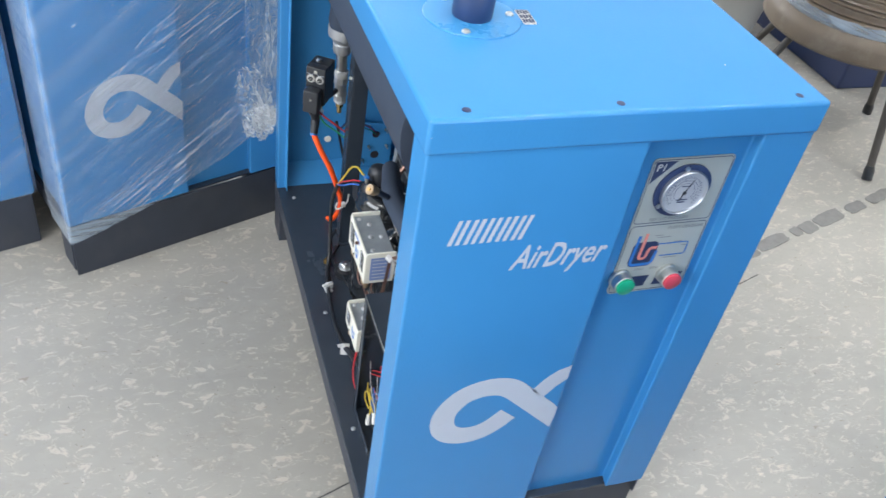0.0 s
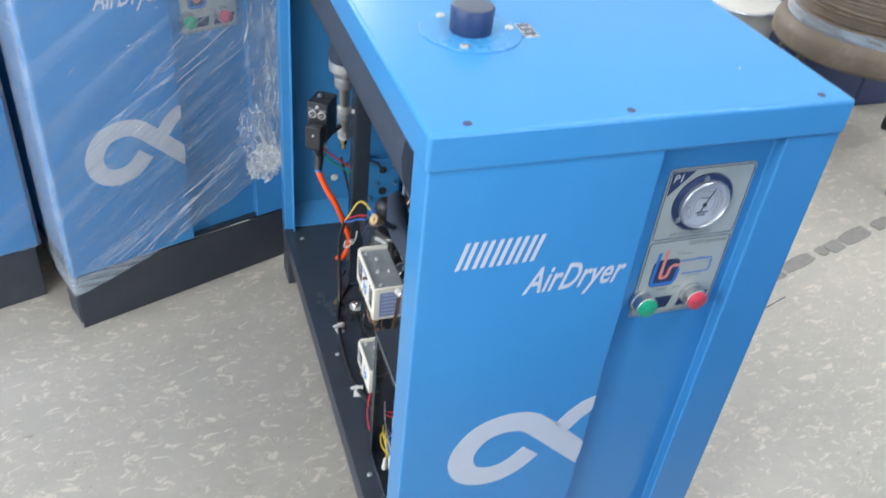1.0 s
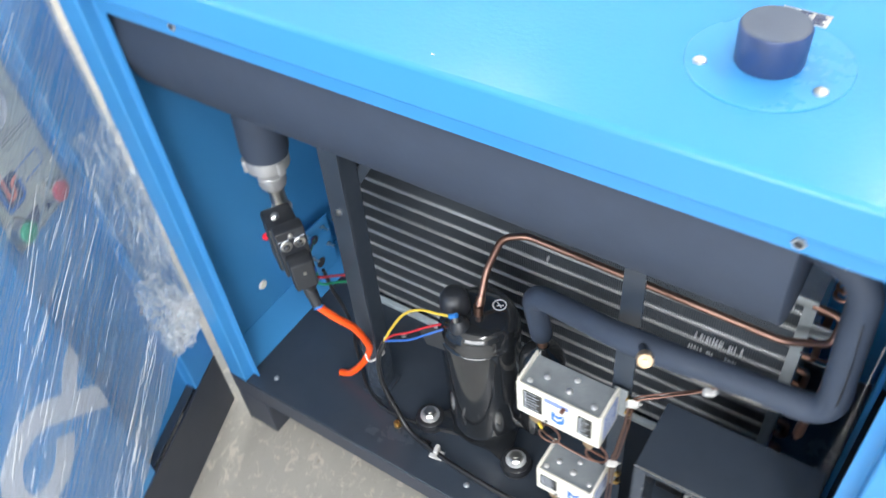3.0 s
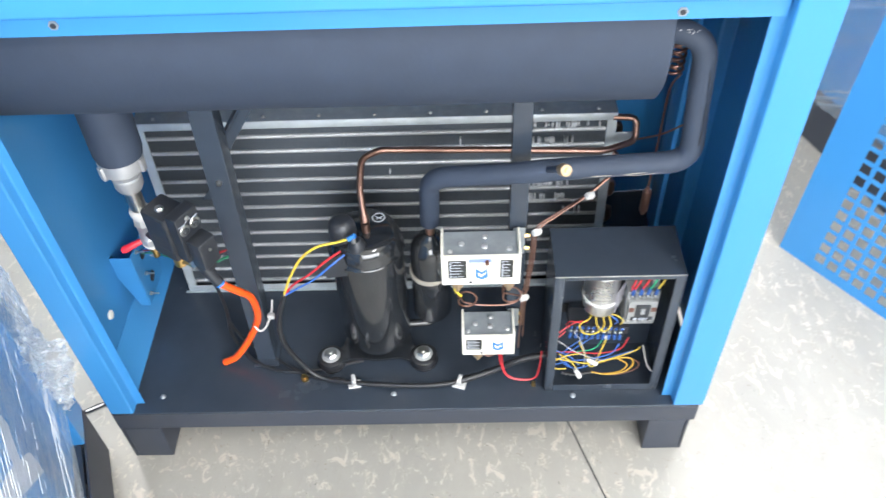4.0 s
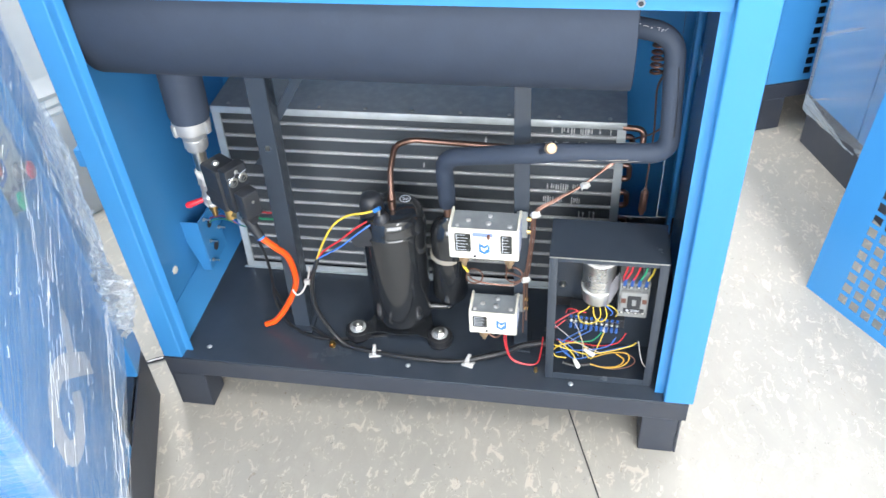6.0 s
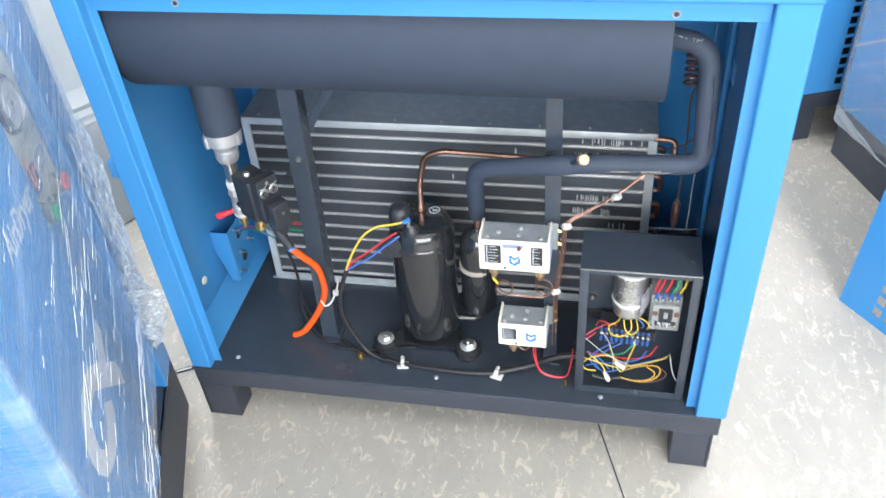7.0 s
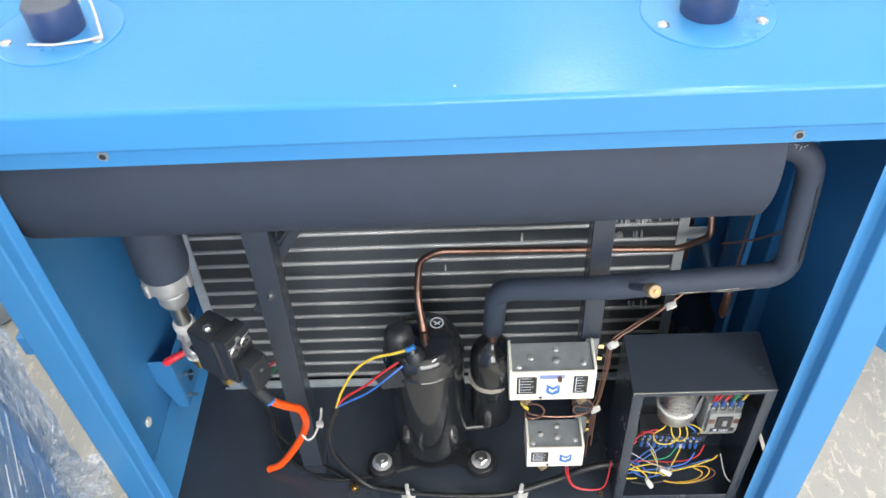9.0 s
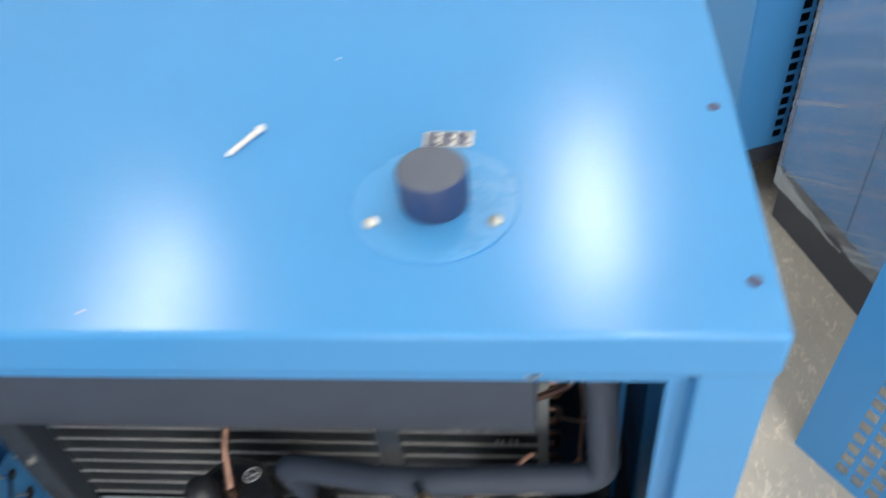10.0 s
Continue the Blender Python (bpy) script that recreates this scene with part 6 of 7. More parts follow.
wb = thing("wire_bundle", (-0.16, 0.06, DECK + 0.01), "loose loops of yellow, blue, red and brown wire in the box", "wire bundle")
wires(wb, [
    (W_YELLOW, "yellow wire", 0.00151, [(-0.236, 0.05, 0.194), (-0.215, 0.045, 0.192), (-0.185, 0.046, 0.181), (-0.17, 0.047, 0.178), (-0.14, 0.05, 0.184), (-0.105, 0.055, 0.196), (-0.095, 0.06, 0.2)]),
    (W_YELLOW, "yellow wire", 0.00151, [(-0.205, 0.046, 0.166), (-0.222, 0.044, 0.17), (-0.226, 0.044, 0.185), (-0.212, 0.044, 0.2), (-0.19, 0.046, 0.204), (-0.178, 0.048, 0.196), (-0.172, 0.05, 0.188)]),
    (W_YELLOW, "yellow wire", 0.00151, [(-0.218, 0.048, 0.202), (-0.204, 0.046, 0.19), (-0.194, 0.045, 0.176), (-0.19, 0.044, 0.166)]),
    (W_YELLOW, "yellow wire", 0.00151, [(-0.187, 0.068, 0.206), (-0.178, 0.055, 0.19), (-0.171, 0.05, 0.17), (-0.163, 0.05, 0.166), (-0.158, 0.055, 0.18), (-0.15, 0.062, 0.205), (-0.146, 0.068, 0.215)]),
    (W_AMBER, "amber wire", 0.00151, [(-0.165, 0.048, 0.152), (-0.14, 0.046, 0.149), (-0.115, 0.047, 0.155), (-0.104, 0.05, 0.17), (-0.11, 0.054, 0.18), (-0.135, 0.056, 0.175), (-0.16, 0.056, 0.162)]),
    (W_AMBER, "amber wire", 0.00151, [(-0.168, 0.051, 0.15), (-0.143, 0.049, 0.147), (-0.12, 0.05, 0.152), (-0.112, 0.053, 0.165), (-0.125, 0.058, 0.172)]),
    (W_BROWN, "brown wire", 0.00137, [(-0.16, 0.05, 0.15), (-0.13, 0.047, 0.146), (-0.1, 0.05, 0.155), (-0.096, 0.053, 0.17), (-0.12, 0.057, 0.178), (-0.15, 0.058, 0.168), (-0.165, 0.06, 0.185)]),
    (W_BLUE, "blue wire", 0.00144, [(-0.18, 0.072, 0.208), (-0.205, 0.058, 0.2), (-0.216, 0.053, 0.185), (-0.2, 0.05, 0.165), (-0.18, 0.05, 0.163), (-0.15, 0.053, 0.178), (-0.105, 0.058, 0.194)]),
    (W_BLUE, "blue wire", 0.00144, [(-0.168, 0.072, 0.208), (-0.195, 0.06, 0.196), (-0.21, 0.055, 0.18), (-0.198, 0.052, 0.162)]),
    (W_BLUE, "blue wire", 0.00144, [(-0.22, 0.055, 0.2), (-0.2, 0.052, 0.188), (-0.185, 0.052, 0.166)]),
    (W_RED, "red wire", 0.00144, [(-0.112, 0.072, 0.208), (-0.125, 0.06, 0.196), (-0.155, 0.058, 0.188), (-0.195, 0.058, 0.192), (-0.222, 0.055, 0.198)]),
    (W_RED, "red wire", 0.00158, [(-0.238, 0.055, 0.222), (-0.222, 0.058, 0.238), (-0.205, 0.066, 0.247), (-0.19, 0.07, 0.252), (-0.178, 0.072, 0.248)]),
    (W_RED, "red wire", 0.00158, [(-0.238, 0.052, 0.216), (-0.224, 0.055, 0.228), (-0.21, 0.064, 0.236)]),
    (W_YELLOW, "yellow wire", 0.00151, [(-0.158, 0.066, 0.272), (-0.156, 0.058, 0.256), (-0.168, 0.054, 0.243), (-0.185, 0.055, 0.244), (-0.19, 0.062, 0.254), (-0.178, 0.066, 0.262), (-0.172, 0.07, 0.27)]),
    (W_YELLOW, "yellow wire", 0.00151, [(-0.15, 0.066, 0.274), (-0.146, 0.058, 0.256), (-0.156, 0.055, 0.247), (-0.165, 0.06, 0.254), (-0.168, 0.066, 0.268)]),
    (W_BLUE, "blue wire", 0.00144, [(-0.14, 0.06, 0.258), (-0.138, 0.055, 0.27), (-0.146, 0.058, 0.278), (-0.156, 0.066, 0.276)]),
    (W_YELLOW, "yellow wire", 0.00144, [(-0.132, 0.06, 0.257), (-0.13, 0.056, 0.27), (-0.14, 0.058, 0.28), (-0.152, 0.066, 0.274)]),
    (W_RED, "red wire", 0.00144, [(-0.19, 0.06, 0.26), (-0.194, 0.055, 0.27), (-0.206, 0.058, 0.268), (-0.21, 0.064, 0.252)]),
    (W_BLUE, "blue wire", 0.00144, [(-0.128, 0.06, 0.208), (-0.14, 0.052, 0.195), (-0.17, 0.05, 0.185), (-0.2, 0.05, 0.18), (-0.222, 0.05, 0.172)]),
    (W_GREEN, "green wire", 0.00130, [(-0.15, 0.07, 0.208), (-0.165, 0.06, 0.197), (-0.19, 0.058, 0.193)]),
    (W_GREY, "grey wire", 0.00094, [(-0.238, 0.05, 0.25), (-0.215, 0.046, 0.23), (-0.195, 0.046, 0.21), (-0.165, 0.047, 0.19), (-0.15, 0.05, 0.18)]),
    (W_GREY, "grey wire", 0.00094, [(-0.2, 0.052, 0.252), (-0.188, 0.05, 0.23), (-0.18, 0.048, 0.2), (-0.178, 0.05, 0.165)]),
    (NYLON, "white wire", 0.00122, [(-0.092, 0.06, 0.204), (-0.086, 0.045, 0.18), (-0.078, 0.038, 0.168), (-0.07, 0.037, 0.17), (-0.0685, 0.04, 0.176)]),
    (RUBBER, "black sleeve", 0.00400, [(-0.21, 0.05, 0.15), (-0.19, 0.049, 0.146), (-0.165, 0.05, 0.151)]),
])
for a, b in (((-0.192, 0.043, 0.168), (-0.184, 0.04, 0.152)), ((-0.176, 0.046, 0.19), (-0.161, 0.043, 0.181)), ((-0.148, 0.066, 0.214), (-0.144, 0.069, 0.222))):
    part("wire_cap", turn(BM(), [(0, 0.0028), (0.7, 0.0042), (1, 0.0036)], a, b, 10), NYLON, wb, "white wire cap")
rw = thing("switch_wires", (-0.29, 0.05, DECK + 0.01), "red wires from the lower switch to the box", "wire")
for k in range(2):
    part("wire", sweep(BM(), [(-0.307 + 0.003 * k, 0.05, 0.218), (-0.306 + 0.003 * k, 0.045, 0.19), (-0.295, 0.04, 0.158 + 0.003 * k), (-0.272, 0.038, 0.149 + 0.002 * k), (-0.252, 0.04, 0.153), (-0.246, 0.045, 0.18), (-0.244, 0.052, 0.205)],
                       0.0011, 6, 6), W_RED, rw)
part("wire", sweep(BM(), [(-0.358, 0.06, 0.379), (-0.366, 0.056, 0.365), (-0.37, 0.054, 0.35), (-0.362, 0.052, 0.338)], 0.002, 6, 6), W_YELLOW, rw, "yellow wire")
part("wire_end", turn(BM(), [(0, 0.0035), (1, 0.0025)], (-0.254, 0.04, DECK), (-0.254, 0.04, DECK + 0.008), 8), BRASS, rw)

# ---- things on the cover ----
pg = thing("plastic_peg", (-0.364, 0.18, TOP), "small white plastic peg lying on the blue cover", "peg")
bm = turn(BM(), [(0, 0.0012), (0.06, 0.002), (0.8, 0.0021), (0.86, 0.0018), (0.9, 0.0033), (1, 0.0028)], (-0.3745, 0.165, TOP + 0.002), (-0.354, 0.1965, TOP + 0.0032), 14)
part("shaft", bm, NYLON, pg)
for x, y, a in ((-0.2085, 0.1795, -2), (-0.795, 0.199, -8)):
    tg = thing("name_tag", (x, y, TOP), "small silver printed tag stuck on the blue cover", "name tag", "name tags")
    GT = pose(x, y, TOP - 0.0002, 0, 0, a)
    part("tag_plate", box(BM(), (-0.0185, -0.0085, 0), (0.0185, 0.0085, 0.0009), 0.0003, GT), ALU, tg)
    bm = BM()
    for k in range(4):
        for j in range(3):
            box(bm, (-0.0165 + j * 0.0115, -0.0072 + k * 0.0038, 0.0009), (-0.0075 + j * 0.0115 - 0.002 * ((k + j) % 2), -0.0046 + k * 0.0038, 0.0012), 0, GT)
    part("tag_print", bm, NAVYINK, tg, "dark printed bars")

# ---- the wrapped machines round it ----


def closed_dryer(label):
    t = thing("air_dryer", (0, 0, 0), label, "air dryer", "wrapped air dryers")
    cabinet(t, False, -0.0045, 0.016)
    return t


def film_mesh(z0, z1, seed, hem, front=0.004, wrap=0.12):
    """Stretch film round the front corner: along the side, over the front face, and back along the far side."""
    bm = BM()
    line = [(-wrap, -front), (0.0, -front), (front, 0.0)] + [(front, WID * k / 26) for k in range(1, 26)] + [(front, WID), (0, WID + front), (-wrap, WID + front)]
    nz = 46
    grid = []
    for i, (x, y) in enumerate(line):
        col = []
        low = z0 + hem * min(1, max(0, y / WID)) ** 1.3
        for j in range(nz + 1):
            z = low + (z1 - low) * j / nz
            p = Vector((x * 6, y * 9 - z * 6, z * 16 + y * 10))
            d = noise.noise(p + Vector((seed, 0, 0))) * 0.0035 + noise.noise(p * 3.1 + Vector((0, seed, 0))) * 0.0012
            edge = noise.noise(Vector((i * 0.35, seed, j // nz))) * 0.012 if j in (0, nz) else 0
            col.append(bm.verts.new((x + max(d, -0.002) + 0.001, y, z + edge)))
        grid.append(col)
    for a, b in zip(grid, grid[1:]):
        for j in range(nz):
            bm.faces.new((a[j], b[j], b[j + 1], a[j + 1]))
    return bm


def crease_mesh(seed, count, knot=True):
    """Short bright folds in the film: most run up and across the front face, some lie tangled round the knot."""
    rng = random.Random(seed)
    bm = BM()
    def streak(p, q, share):
        """A long pulled line from p to q on the face, broken into bright lengths."""
        f = rng.uniform(0, 0.1)
        while f < 1:
            g = min(1, f + rng.uniform(0.04, 0.2))
            if rng.random() < share:
                pts = [Vector((0.0066 + rng.uniform(0, 0.001), p[0] + (q[0] - p[0]) * h, p[1] + (q[1] - p[1]) * h + 0.001 * math.sin(9 * h + p[1] * 40))) for h in (f, (f + g) / 2, g)]
                sweep(bm, pts, rng.uniform(0.00025, 0.0006), 5, 2, True, wobble=0.5)
            f = g + rng.uniform(0.01, 0.08)

    if knot:
        for k in range(18):
            streak((rng.uniform(0.0, 0.16), 0.105 + rng.uniform(0, 0.05)), (rng.uniform(0.36, 0.43), rng.gauss(0.315, 0.022)), 0.55)
        for k in range(14):
            z = rng.uniform(0.33, 0.43)
            streak((rng.uniform(0.0, 0.1), z), (rng.uniform(0.36, 0.46), z + rng.uniform(0.2, 0.27)), 0.4)
        for k in range(12):
            y, z = rng.uniform(0.0, 0.2), rng.uniform(0.2, 0.5)
            le = rng.uniform(0.1, 0.25)
            streak((y, z), (y + le, z + le * 0.6), 0.35)
    for k in range(count):
        y, z, a = rng.uniform(0.01, 0.44), rng.uniform(0.18, 0.8), radians(31 + rng.gauss(0, 4))
        le = rng.uniform(0.015, 0.09)
        if y + math.cos(a) * le < WID - 0.01 and z + math.sin(a) * le < TOP and z > 0.14 + 0.2 * (y / WID) ** 1.3:
            streak((y, z), (y + math.cos(a) * le, z + math.sin(a) * le), 0.6)
    if knot:
        for k in range(90):
            y, z, a = rng.gauss(0.425, 0.022), rng.gauss(0.4, 0.085), rng.uniform(0, 2 * math.pi)
            le = rng.uniform(0.006, 0.03)
            x = 0.0065 + rng.uniform(0, 0.006)
            b = a + rng.uniform(-0.9, 0.9)
            q = Vector((x, y, z))
            p = [q, q + Vector((0.002, math.cos(a), math.sin(a))) * le * 0.5, q + Vector((0, math.cos(a) + math.cos(b), math.sin(a) + math.sin(b))) * le * 0.5]
            sweep(bm, p, rng.uniform(0.0002, 0.0006), 5, 3, True, wobble=0.8)
    return bm


def hem_mesh(z0, hem, seed):
    """The gathered lower edge of the film, hanging over the base at the near corner."""
    bm = BM()
    line = [(-0.1, -0.0055), (-0.03, -0.006), (0.001, -0.0055), (0.0058, 0.0)] + [(0.006, WID * k / 22) for k in range(1, 11)]
    rows = []
    for i, (x, y) in enumerate(line):
        low = z0 + hem * min(1, max(0, y / WID)) ** 1.3
        tall = 0.045 * max(0.12, 1 - max(0, y) / 0.2)
        rows.append([bm.verts.new((x + 0.0012 * noise.noise(Vector((i * 0.7, j, seed))), y, low - 0.008 + tall * j / 4 + 0.004 * noise.noise(Vector((i * 0.5, seed, 0))))) for j in range(5)])
    for p, q in zip(rows, rows[1:]):
        for j in range(4):
            bm.faces.new((p[j], q[j], q[j + 1], p[j + 1]))
    return bm


def corner_mesh(z0, z1, seed):
    """Doubled film down the near upright edge."""
    bm = BM()
    rows = []
    for j in range(41):
        z = z0 + (z1 - z0) * j / 40
        w = 0.016 + 0.01 * noise.noise(Vector((z * 7, seed, 0)))
        rows.append([bm.verts.new(q) for q in ((-w, -0.0058, z), (0.0, -0.0062, z), (0.006, -0.0005, z), (0.0064, 0.3 * w, z))])
    for p, q in zip(rows, rows[1:]):
        for j in range(3):
            bm.faces.new((p[j], p[j + 1], q[j + 1], q[j]))
    return bm


def wrapped(root_m, seed, z0=0.1, hem=0.16, count=150, knot=False, film=FILM):
    f = thing("stretch_film", (0, 0, 0), "clear wrinkled stretch film wound round a blue cabinet", "plastic film", "stretch films")
    for name, bm, mat, lab in (("sheet", film_mesh(z0, TOP + 0.01, seed, hem), film, "clear film"), ("crease", crease_mesh(int(seed * 10), count, knot), CREASE, "bright sharp folds"),
                               ("hem", hem_mesh(z0, hem, seed), HEM, "milky gathered lower edge"), ("corner_fold", corner_mesh(z0 + 0.02, TOP, seed), FILM, "doubled film on the upright edge")):
        ob = part(name, bm, mat, f, lab, local=True)
        ob.visible_shadow = False
        if name == "crease":
            tagged(ob, kind="stuff")
    f.matrix_world = root_m
    return f


M2, M3 = pose(-0.787, -0.4256, 0, 0, 0, 20.84), pose(-0.755, -0.937, 0, 0, 0, 18.8)
M4, M5 = pose(0.317, 0.966, 0, 0, 0, 201.0), pose(0.222 + 0.905 * math.cos(radians(20)), 1.0 + 0.905 * math.sin(radians(20)), 0, 0, 0, 20)
second = closed_dryer("blue air dryer wrapped in clear film on a black base")
second.matrix_world = M2
wrapped(M2, 1.3, count=34, knot=True)
fourth = thing("machine_cabinet", (0, 0, 0), "blue machine cabinet in cloudy stretch film on a black base", "machine cabinet")
part("door", box(BM(), (-0.003, 0.2055, DECK + 0.001), (0, 0.75, 1.0), 0.003), BLUE, fourth, "blue sheet door", local=True)
part("body", box(BM(), (-0.7, 0.0, DECK), (0, 0.2035, 1.0), 0.004), BLUE, fourth, "blue sheet-metal body", local=True)
part("back", box(BM(), (-0.7, 0.205, DECK), (-0.005, 0.75, 1.0), 0.004), BLUE, fourth, local=True)
part("base", box(BM(), (-0.69, 0.004, 0), (-0.006, 0.745, DECK - 0.0005), 0.003), SKIRT, fourth, "black base", local=True)
fourth.matrix_world = M4
wrapped(M4, 7.7, 0.1, 0.02, 26, film=CLOUDY)

# crumpled tail of film on the second machine
wad = thing("film_wad", (-0.935, -0.035, 0.28), "crumpled knot of clear stretch film on the wrapped dryer", "plastic film")
for k, (w, h, y, z, a) in enumerate(((0.075, 0.16, 0.405, 0.33, 15), (0.085, 0.075, 0.415, 0.275, -25), (0.05, 0.06, 0.428, 0.285, 40), (0.06, 0.03, 0.465, 0.272, -30), (0.08, 0.34, 0.43, 0.47, 3), (0.05, 0.26, 0.455, 0.5, -5))):
    veil = 0.35 if h > 0.2 else 1.0
    bm = BM()
    bmesh.ops.create_grid(bm, x_segments=26, y_segments=26, size=0.5)
    for v in bm.verts:
        p = Vector((v.co.x * 5, v.co.y * 5, k * 7.3))
        fold = abs(noise.noise(p)) * 0.03 + abs(noise.noise(p * 2.7)) * 0.016 + noise.noise(p * 6) * 0.006
        pull = 1 - 0.45 * abs(v.co.y * 2) ** 2
        v.co = Vector((0.006 + veil * fold * (0.5 + pull * 0.6), v.co.x * w * pull + noise.noise(p * 1.7) * 0.012, v.co.y * h + noise.noise(p * 1.9 + Vector((5, 0, 0))) * 0.012))
    bm.transform(M2 @ pose(0.0, y, z, a, 0, 0))
    ob = part("crumple", bm, WAD if veil == 1.0 else FILM, wad, smooth=False)
    ob.visible_shadow = False

# third machine: a larger compressor cabinet with a plain front
third = thing("compressor_cabinet", (0, 0, 0), "larger blue machine cabinet in stretch film on a black base", "machine cabinet")
part("body", box(BM(), (-0.95, 0.0, DECK), (0, WID, 1.1), 0.006), BLUE, third, "blue sheet-metal body", local=True)
part("base", box(BM(), (-0.94, 0.006, 0), (-0.008, WID - 0.006, DECK - 0.0005), 0.003), SKIRT, third, "black base", local=True)
m = Matrix(((0, 0, 1, 0.0006), (1, 0, 0, 0.362), (0, 1, 0, 0.205), (0, 0, 0, 1)))
part("numeral", lettering("6", 0.075, m, 0.15, 0.004, 0.0003), PRINT, third, "pale grey printed numeral", local=True)
third.matrix_world = M3
wrapped(M3, 4.1, 0.11, 0.03, 16, film=TAUT)


def perforated(bm, u0, v0, u1, v1, pitch, hole, margin_u, margin_v, thick):
    """A sheet in the x-z plane with a field of square holes."""
    nu, nv = int((u1 - u0 - 2 * margin_u) / pitch), int((v1 - v0 - 2 * margin_v) / pitch)
    us, vs = [u0], [v0]
    for k in range(nu):
        a = u0 + margin_u + k * pitch
        us += [a, a + hole]
    for k in range(nv):
        a = v0 + margin_v + k * pitch
        vs += [a, a + hole]
    us.append(u1)
    vs.append(v1)
    grid = [[[bm.verts.new((u, y, v)) for v in vs] for u in us] for y in (0, thick)]
    solid = lambda i, j: 0 <= i < len(us) - 1 and 0 <= j < len(vs) - 1 and not (i % 2 == 1 and j % 2 == 1)
    f, b = grid
    for i in range(len(us) - 1):
        for j in range(len(vs) - 1):
            if not solid(i, j):
                continue
            bm.faces.new((f[i][j], f[i + 1][j], f[i + 1][j + 1], f[i][j + 1]))
            bm.faces.new((b[i][j + 1], b[i + 1][j + 1], b[i + 1][j], b[i][j]))
            for di, dj, p, q in ((-1, 0, (0, 1), (0, 0)), (1, 0, (1, 0), (1, 1)), (0, -1, (0, 0), (1, 0)), (0, 1, (1, 1), (0, 1))):
                if not solid(i + di, j + dj):
                    (a, c), (e, g) = p, q
                    bm.faces.new((f[i + a][j + c], b[i + a][j + c], b[i + e][j + g], f[i + e][j + g]))
    return bm


# fifth machine: its perforated side faces the gap
fifth = thing("air_dryer", (0, 0, 0), "blue air dryer with a perforated side panel", "air dryer", "wrapped air dryers")
bm = BM()
perforated(bm, -0.903, DECK + 0.002, -0.003, LID - 0.002, 0.0257, 0.0178, 0.09, 0.017, 0.0015)
bm.transform(Matrix.Translation((0, -0.003, 0)))
part("perforated_panel", bm, BLUE, fifth, "blue perforated side panel", local=True, smooth=False)
cabinet(fifth, True)
fifth.matrix_world = M5

# the loose side panel
PU = Vector((0.61, -0.79, 0)).normalized()
pan = thing("perforated_panel", (0.263, 0.437, 0), "loose blue side panel with square perforations standing on the floor", "panel")
bm = BM()
perforated(bm, 0, 0.0, 0.80, 0.655, 0.0268, 0.0188, 0.0705, 0.0215, 0.0015)
part("sheet", bm, BLUE, pan, "blue perforated sheet", local=True, smooth=False)
bm = box(BM(), (0.0, 0.0015, 0.0), (0.0015, 0.016, 0.655), 0.0004)
box(bm, (0.7985, 0.0015, 0.0), (0.80, 0.016, 0.655), 0.0004)
box(bm, (0.0015, 0.0015, 0.0), (0.7985, 0.016, 0.0015), 0.0004)
box(bm, (0.0015, 0.0015, 0.6535), (0.7985, 0.016, 0.655), 0.0004)
part("flange", bm, BLUE, pan, "blue folded edge", local=True)
on_panel = lambda u, v, w: Vector((LBU + u, -0.0005 - w, LBV + v))
LBU, LBV = 0.022, 0.588
lab = part("notice_label", slab(BM(), rounded(0, 0, 0.062, 0.062, 0.002, 2), 0.0004, on_panel), NYLON, pan, "white notice label with a navy band", local=True)
part("label_band", slab(BM(), [(0.002, 0.003), (0.06, 0.003), (0.06, 0.019), (0.002, 0.019)], 0.0003, lambda u, v, w: on_panel(u, v, w + 0.0004)), NAVYINK, lab, "navy band", local=True)
bm = BM()
for u0, u1, v in ((0.007, 0.03, 0.0125), (0.033, 0.056, 0.0125), (0.012, 0.036, 0.0055), (0.039, 0.052, 0.0055)):
    slab(bm, [(u0, v), (u1, v), (u1, v + 0.004), (u0, v + 0.004)], 0.0002, lambda u, w, h: on_panel(u, w, h + 0.0007))
part("label_writing", bm, NYLON, lab, "white bars of small writing", local=True)
part("label_triangle", slab(BM(), [(0.014, 0.024), (0.05, 0.024), (0.032, 0.056)], 0.0003, lambda u, v, w: on_panel(u, v, w + 0.0004)), NAVYINK, lab, "dark triangle", local=True)
pan.matrix_world = Matrix.Translation((0.263, 0.437, 0)) @ pose(0, 0, 0, 0, 0, math.degrees(math.atan2(PU.y, PU.x))) @ pose(0, 0, 0, -6.4, 0, 0)

# ---- drum behind the second machine ----
dr = thing("plastic_drum", (-1.46, 0.62, 0), "grey plastic drum with a ribbed collar on the floor", "drum")
part("body", turn(BM(), [(0, 0.15), (0.02, 0.158), (0.9, 0.158), (0.97, 0.15), (1, 0.146)], (-1.46, 0.62, 0), (-1.46, 0.62, 0.27), 48), DRUM, dr, "grey drum body")
part("collar", turn(BM(), [(0, 0.146), (0.1, 0.152), (0.2, 0.144), (0.32, 0.153), (0.45, 0.144), (0.6, 0.153), (0.75, 0.146), (1, 0.14)], (-1.46, 0.62, 0.27), (-1.46, 0.62, 0.36), 48), DRUMLIGHT, dr, "ribbed pale collar")
part("neck", turn(BM(), [(0, 0.14), (0.9, 0.136), (0.97, 0.13), (1, 0.12)], (-1.46, 0.62, 0.36), (-1.46, 0.62, 0.9), 48), DRUMLIGHT, dr, "pale upper tank")

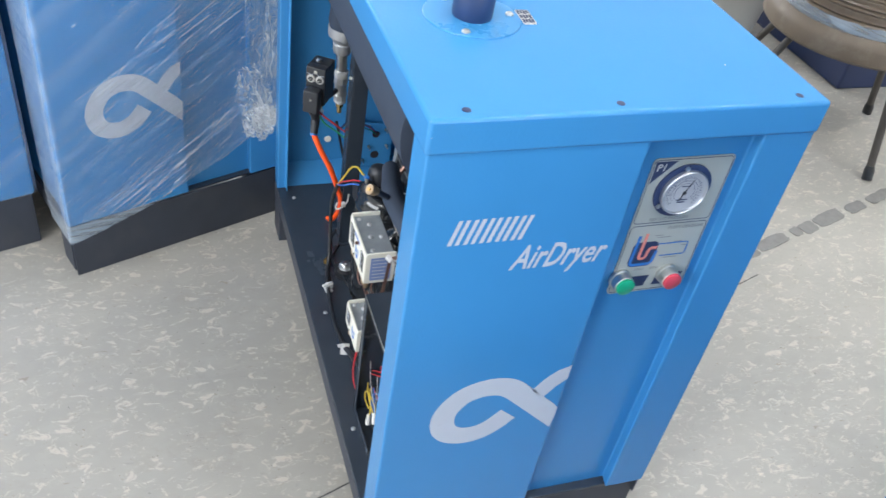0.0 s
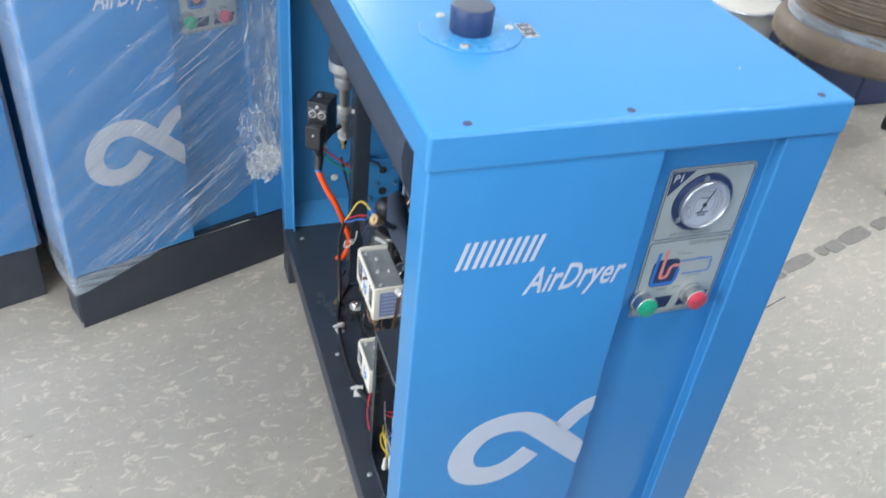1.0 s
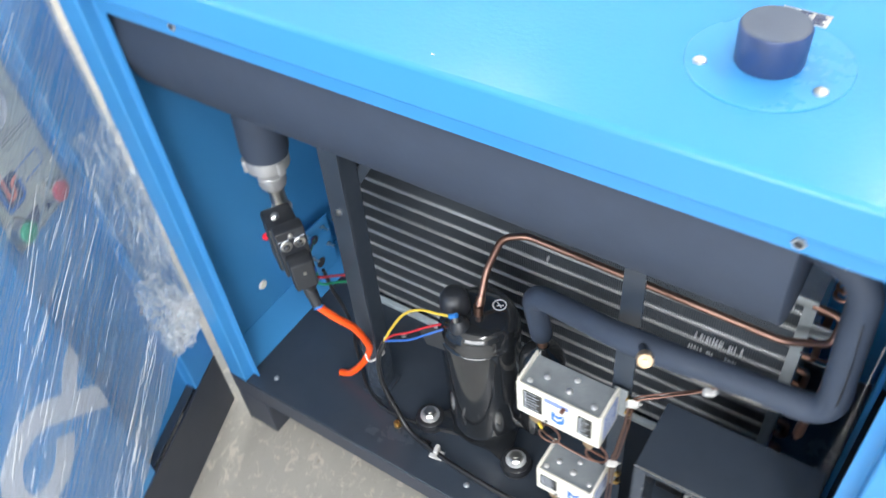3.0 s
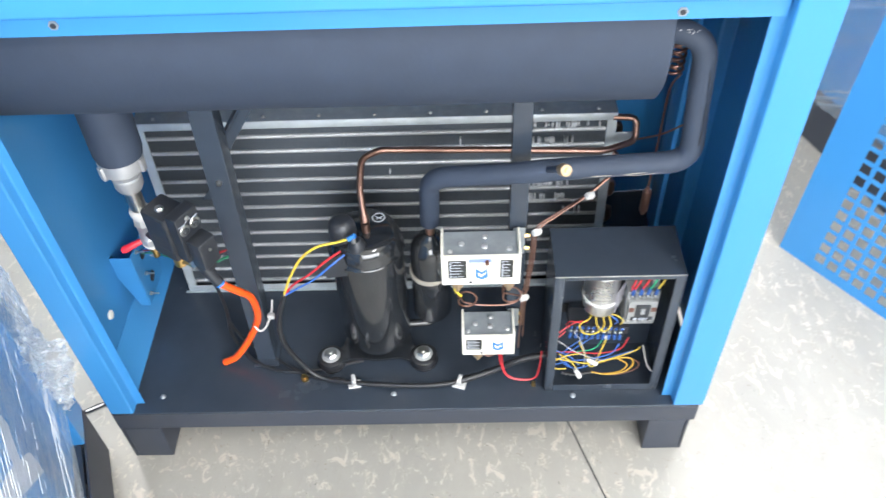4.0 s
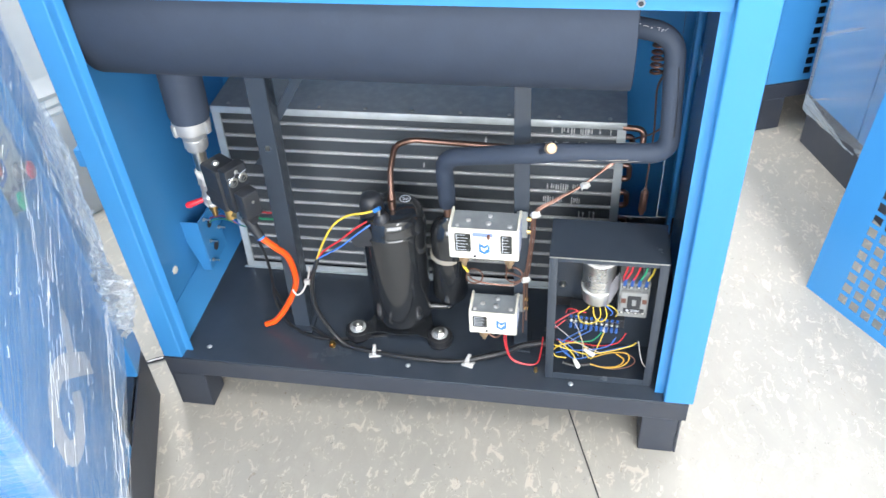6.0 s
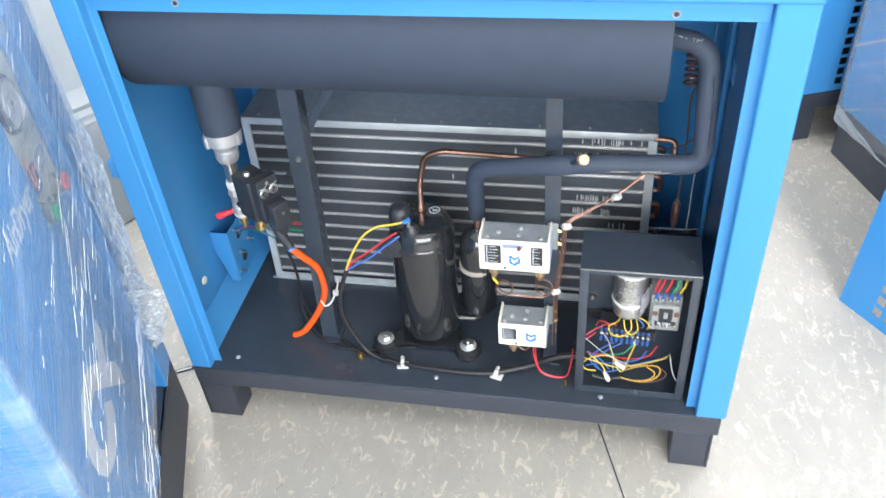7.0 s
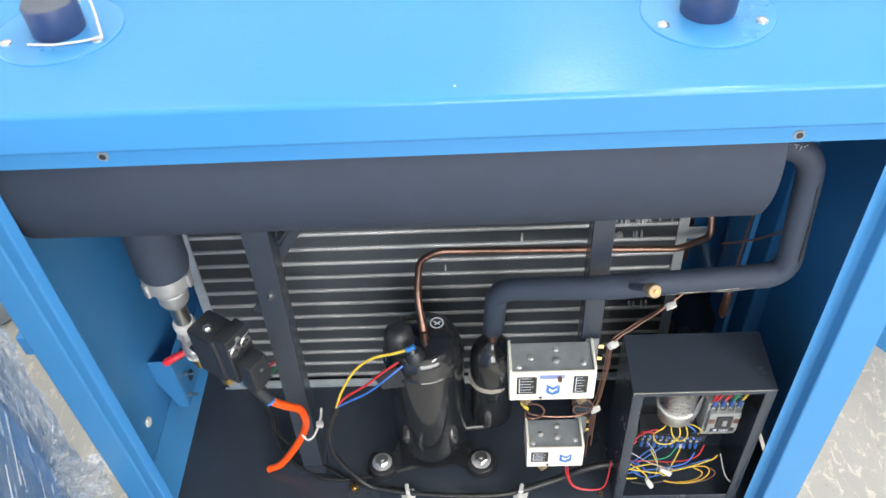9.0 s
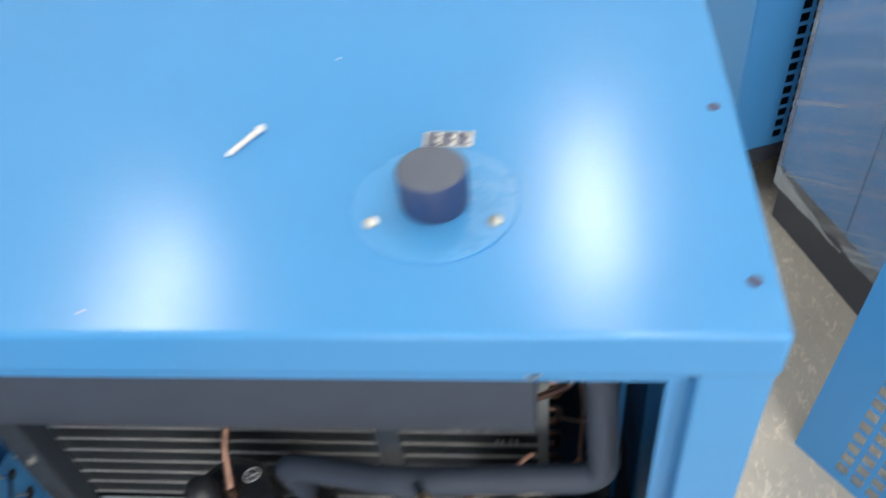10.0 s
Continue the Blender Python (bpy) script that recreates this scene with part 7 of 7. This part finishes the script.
sf = thing("floor_scrap", (-0.998, 0.094, 0), "dark scrap strip of foil on the floor", "scrap")
part("strip", slab(BM(), [(-0.026, -0.004), (0.024, -0.005), (0.027, 0.002), (0.004, 0.006), (-0.024, 0.004)], 0.0012, lambda u, v, w: pose(-0.998, 0.094, 0.001, 0, 0, 28) @ Vector((u, v, w))), INK, sf)
part("fold", slab(BM(), [(-0.018, -0.0015), (0.012, -0.002), (0.014, 0.001), (-0.016, 0.0015)], 0.0012, lambda u, v, w: pose(-0.998, 0.094, 0.0025, 0, 0, 28) @ Vector((u, v, w))), BRIGHT, sf, "bright fold")

# ---- round table ----
tc = Vector((-1.195, 1.75, 0))
tt = thing("round_table", tuple(tc), "low round brown table with thin dark legs", "table")
part("tabletop", turn(BM(), [(0, 0.25), (0.15, 0.262), (0.6, 0.262), (0.85, 0.252), (1, 0.24)], (tc.x, tc.y, 0.325), (tc.x, tc.y, 0.40), 64), WOOD, tt, "thick brown round top")
for a in (8, 93, 188, 273):
    c, d = math.cos(radians(a)), math.sin(radians(a))
    p, q = Vector((tc.x - 0.02 + 0.335 * c, tc.y - 0.045 + 0.335 * d, 0)), Vector((tc.x + 0.2 * c, tc.y + 0.2 * d, 0.335))
    leg = part("leg", sweep(BM(), [p, q], 0.0115, 12, 1, False), DARKLEG, tt, "thin dark leg")
    part("leg_foot", turn(BM(), [(0, 0.0155), (0.7, 0.0155), (1, 0.012)], p, p.lerp(q, 0.12), 14), RUBBER, leg)
fr = thing("film_roll", (tc.x, tc.y, 0.40), "broad brown ribbed roll standing upright on the round table", "roll")
rings = [(0, 0.214), (0.015, 0.222)]
for k in range(24):
    rings += [(0.03 + k * 0.04, 0.2225 + 0.0015 * math.sin(k * 2.3)), (0.05 + k * 0.04, 0.226 + 0.0015 * math.sin(k * 1.7))]
part("winding", turn(BM(), rings + [(1, 0.215)], (tc.x, tc.y, 0.4), (tc.x, tc.y, 0.70), 64), ROLL, fr, "brown ribbed winding")
bm = BM()
for k in range(64):
    a = 2 * math.pi * k / 64
    for q in (0, 1):
        bm.verts.new((tc.x + (0.23 + 0.006 * q) * math.cos(a), tc.y + (0.23 + 0.006 * q) * math.sin(a), 0.4005 + (0.028 + 0.008 * noise.noise(Vector((k * 0.6, 1, 0)))) * (1 - q)))
bm.verts.ensure_lookup_table()
for k in range(64):
    i, j = 2 * k, 2 * ((k + 1) % 64)
    bm.faces.new((bm.verts[i], bm.verts[j], bm.verts[j + 1], bm.verts[i + 1]))
part("film_skirt", bm, HEM, fr, "milky film edge round the foot")
dx, dy = -0.06, -0.998
part("grip_hole", turn(BM(), [(0, 0.02), (1, 0.02)], (tc.x + 0.224 * dx, tc.y + 0.224 * dy, 0.50), (tc.x + 0.228 * dx, tc.y + 0.228 * dy, 0.50), 20), INK, fr, "dark round hole")
basin = thing("round_basin", (-1.86, 1.83, 0), "white round plastic basin with a grey rim on the floor", "basin")
part("tub", turn(BM(), [(0, 0.11), (0.05, 0.12), (1, 0.146)], (-1.86, 1.83, 0), (-1.86, 1.83, 0.19), 40), DRUM, basin, "grey tub wall")
part("rim", turn(BM(), [(0, 0.146), (0.3, 0.156), (0.8, 0.156), (1, 0.15)], (-1.86, 1.83, 0.1902), (-1.86, 1.83, 0.206), 40), BEZEL, basin, "grey rim")
part("lid", turn(BM(), [(0, 0.146), (1, 0.138)], (-1.86, 1.83, 0.2062), (-1.86, 1.83, 0.212), 40), DRUMLIGHT, basin, "white lid")
nb = thing("navy_cap", (-1.88, 1.85, 0.212), "small navy plastic cap lying on the white basin lid", "cap")
part("body", turn(BM(), [(0, 0.05), (0.9, 0.046), (1, 0.04)], (-1.9, 1.86, 0.212), (-1.9, 1.86, 0.25), 24), NAVY, nb)
ck = thing("storage_case", (-1.88, 2.27, 0), "dark navy storage case standing behind the table", "case")
part("body", box(BM(), (-2.4, 2.03, 0), (-1.385, 2.5, 0.42), 0.008), NAVYINK, ck, "dark navy body")
part("lid", box(BM(), (-2.41, 2.02, 0.4205), (-1.375, 2.51, 0.46), 0.008), SKIRT, ck, "black lid")
tw = thing("tie_wire", (-0.787, 0.127, TOP), "thin pale wire looped round the pipe cap", "wire")
part("strand", sweep(BM(), [(-0.815, 0.099, TOP + 0.004), (-0.79, 0.0985, TOP + 0.003), (-0.765, 0.1015, TOP + 0.004), (-0.748, 0.103, TOP + 0.006)], 0.0012, 6, 5), PAPER, tw)
part("strand", sweep(BM(), [(-0.748, 0.103, TOP + 0.006), (-0.757, 0.125, TOP + 0.02), (-0.765, 0.14, TOP + 0.03)], 0.0012, 6, 5), PAPER, tw)
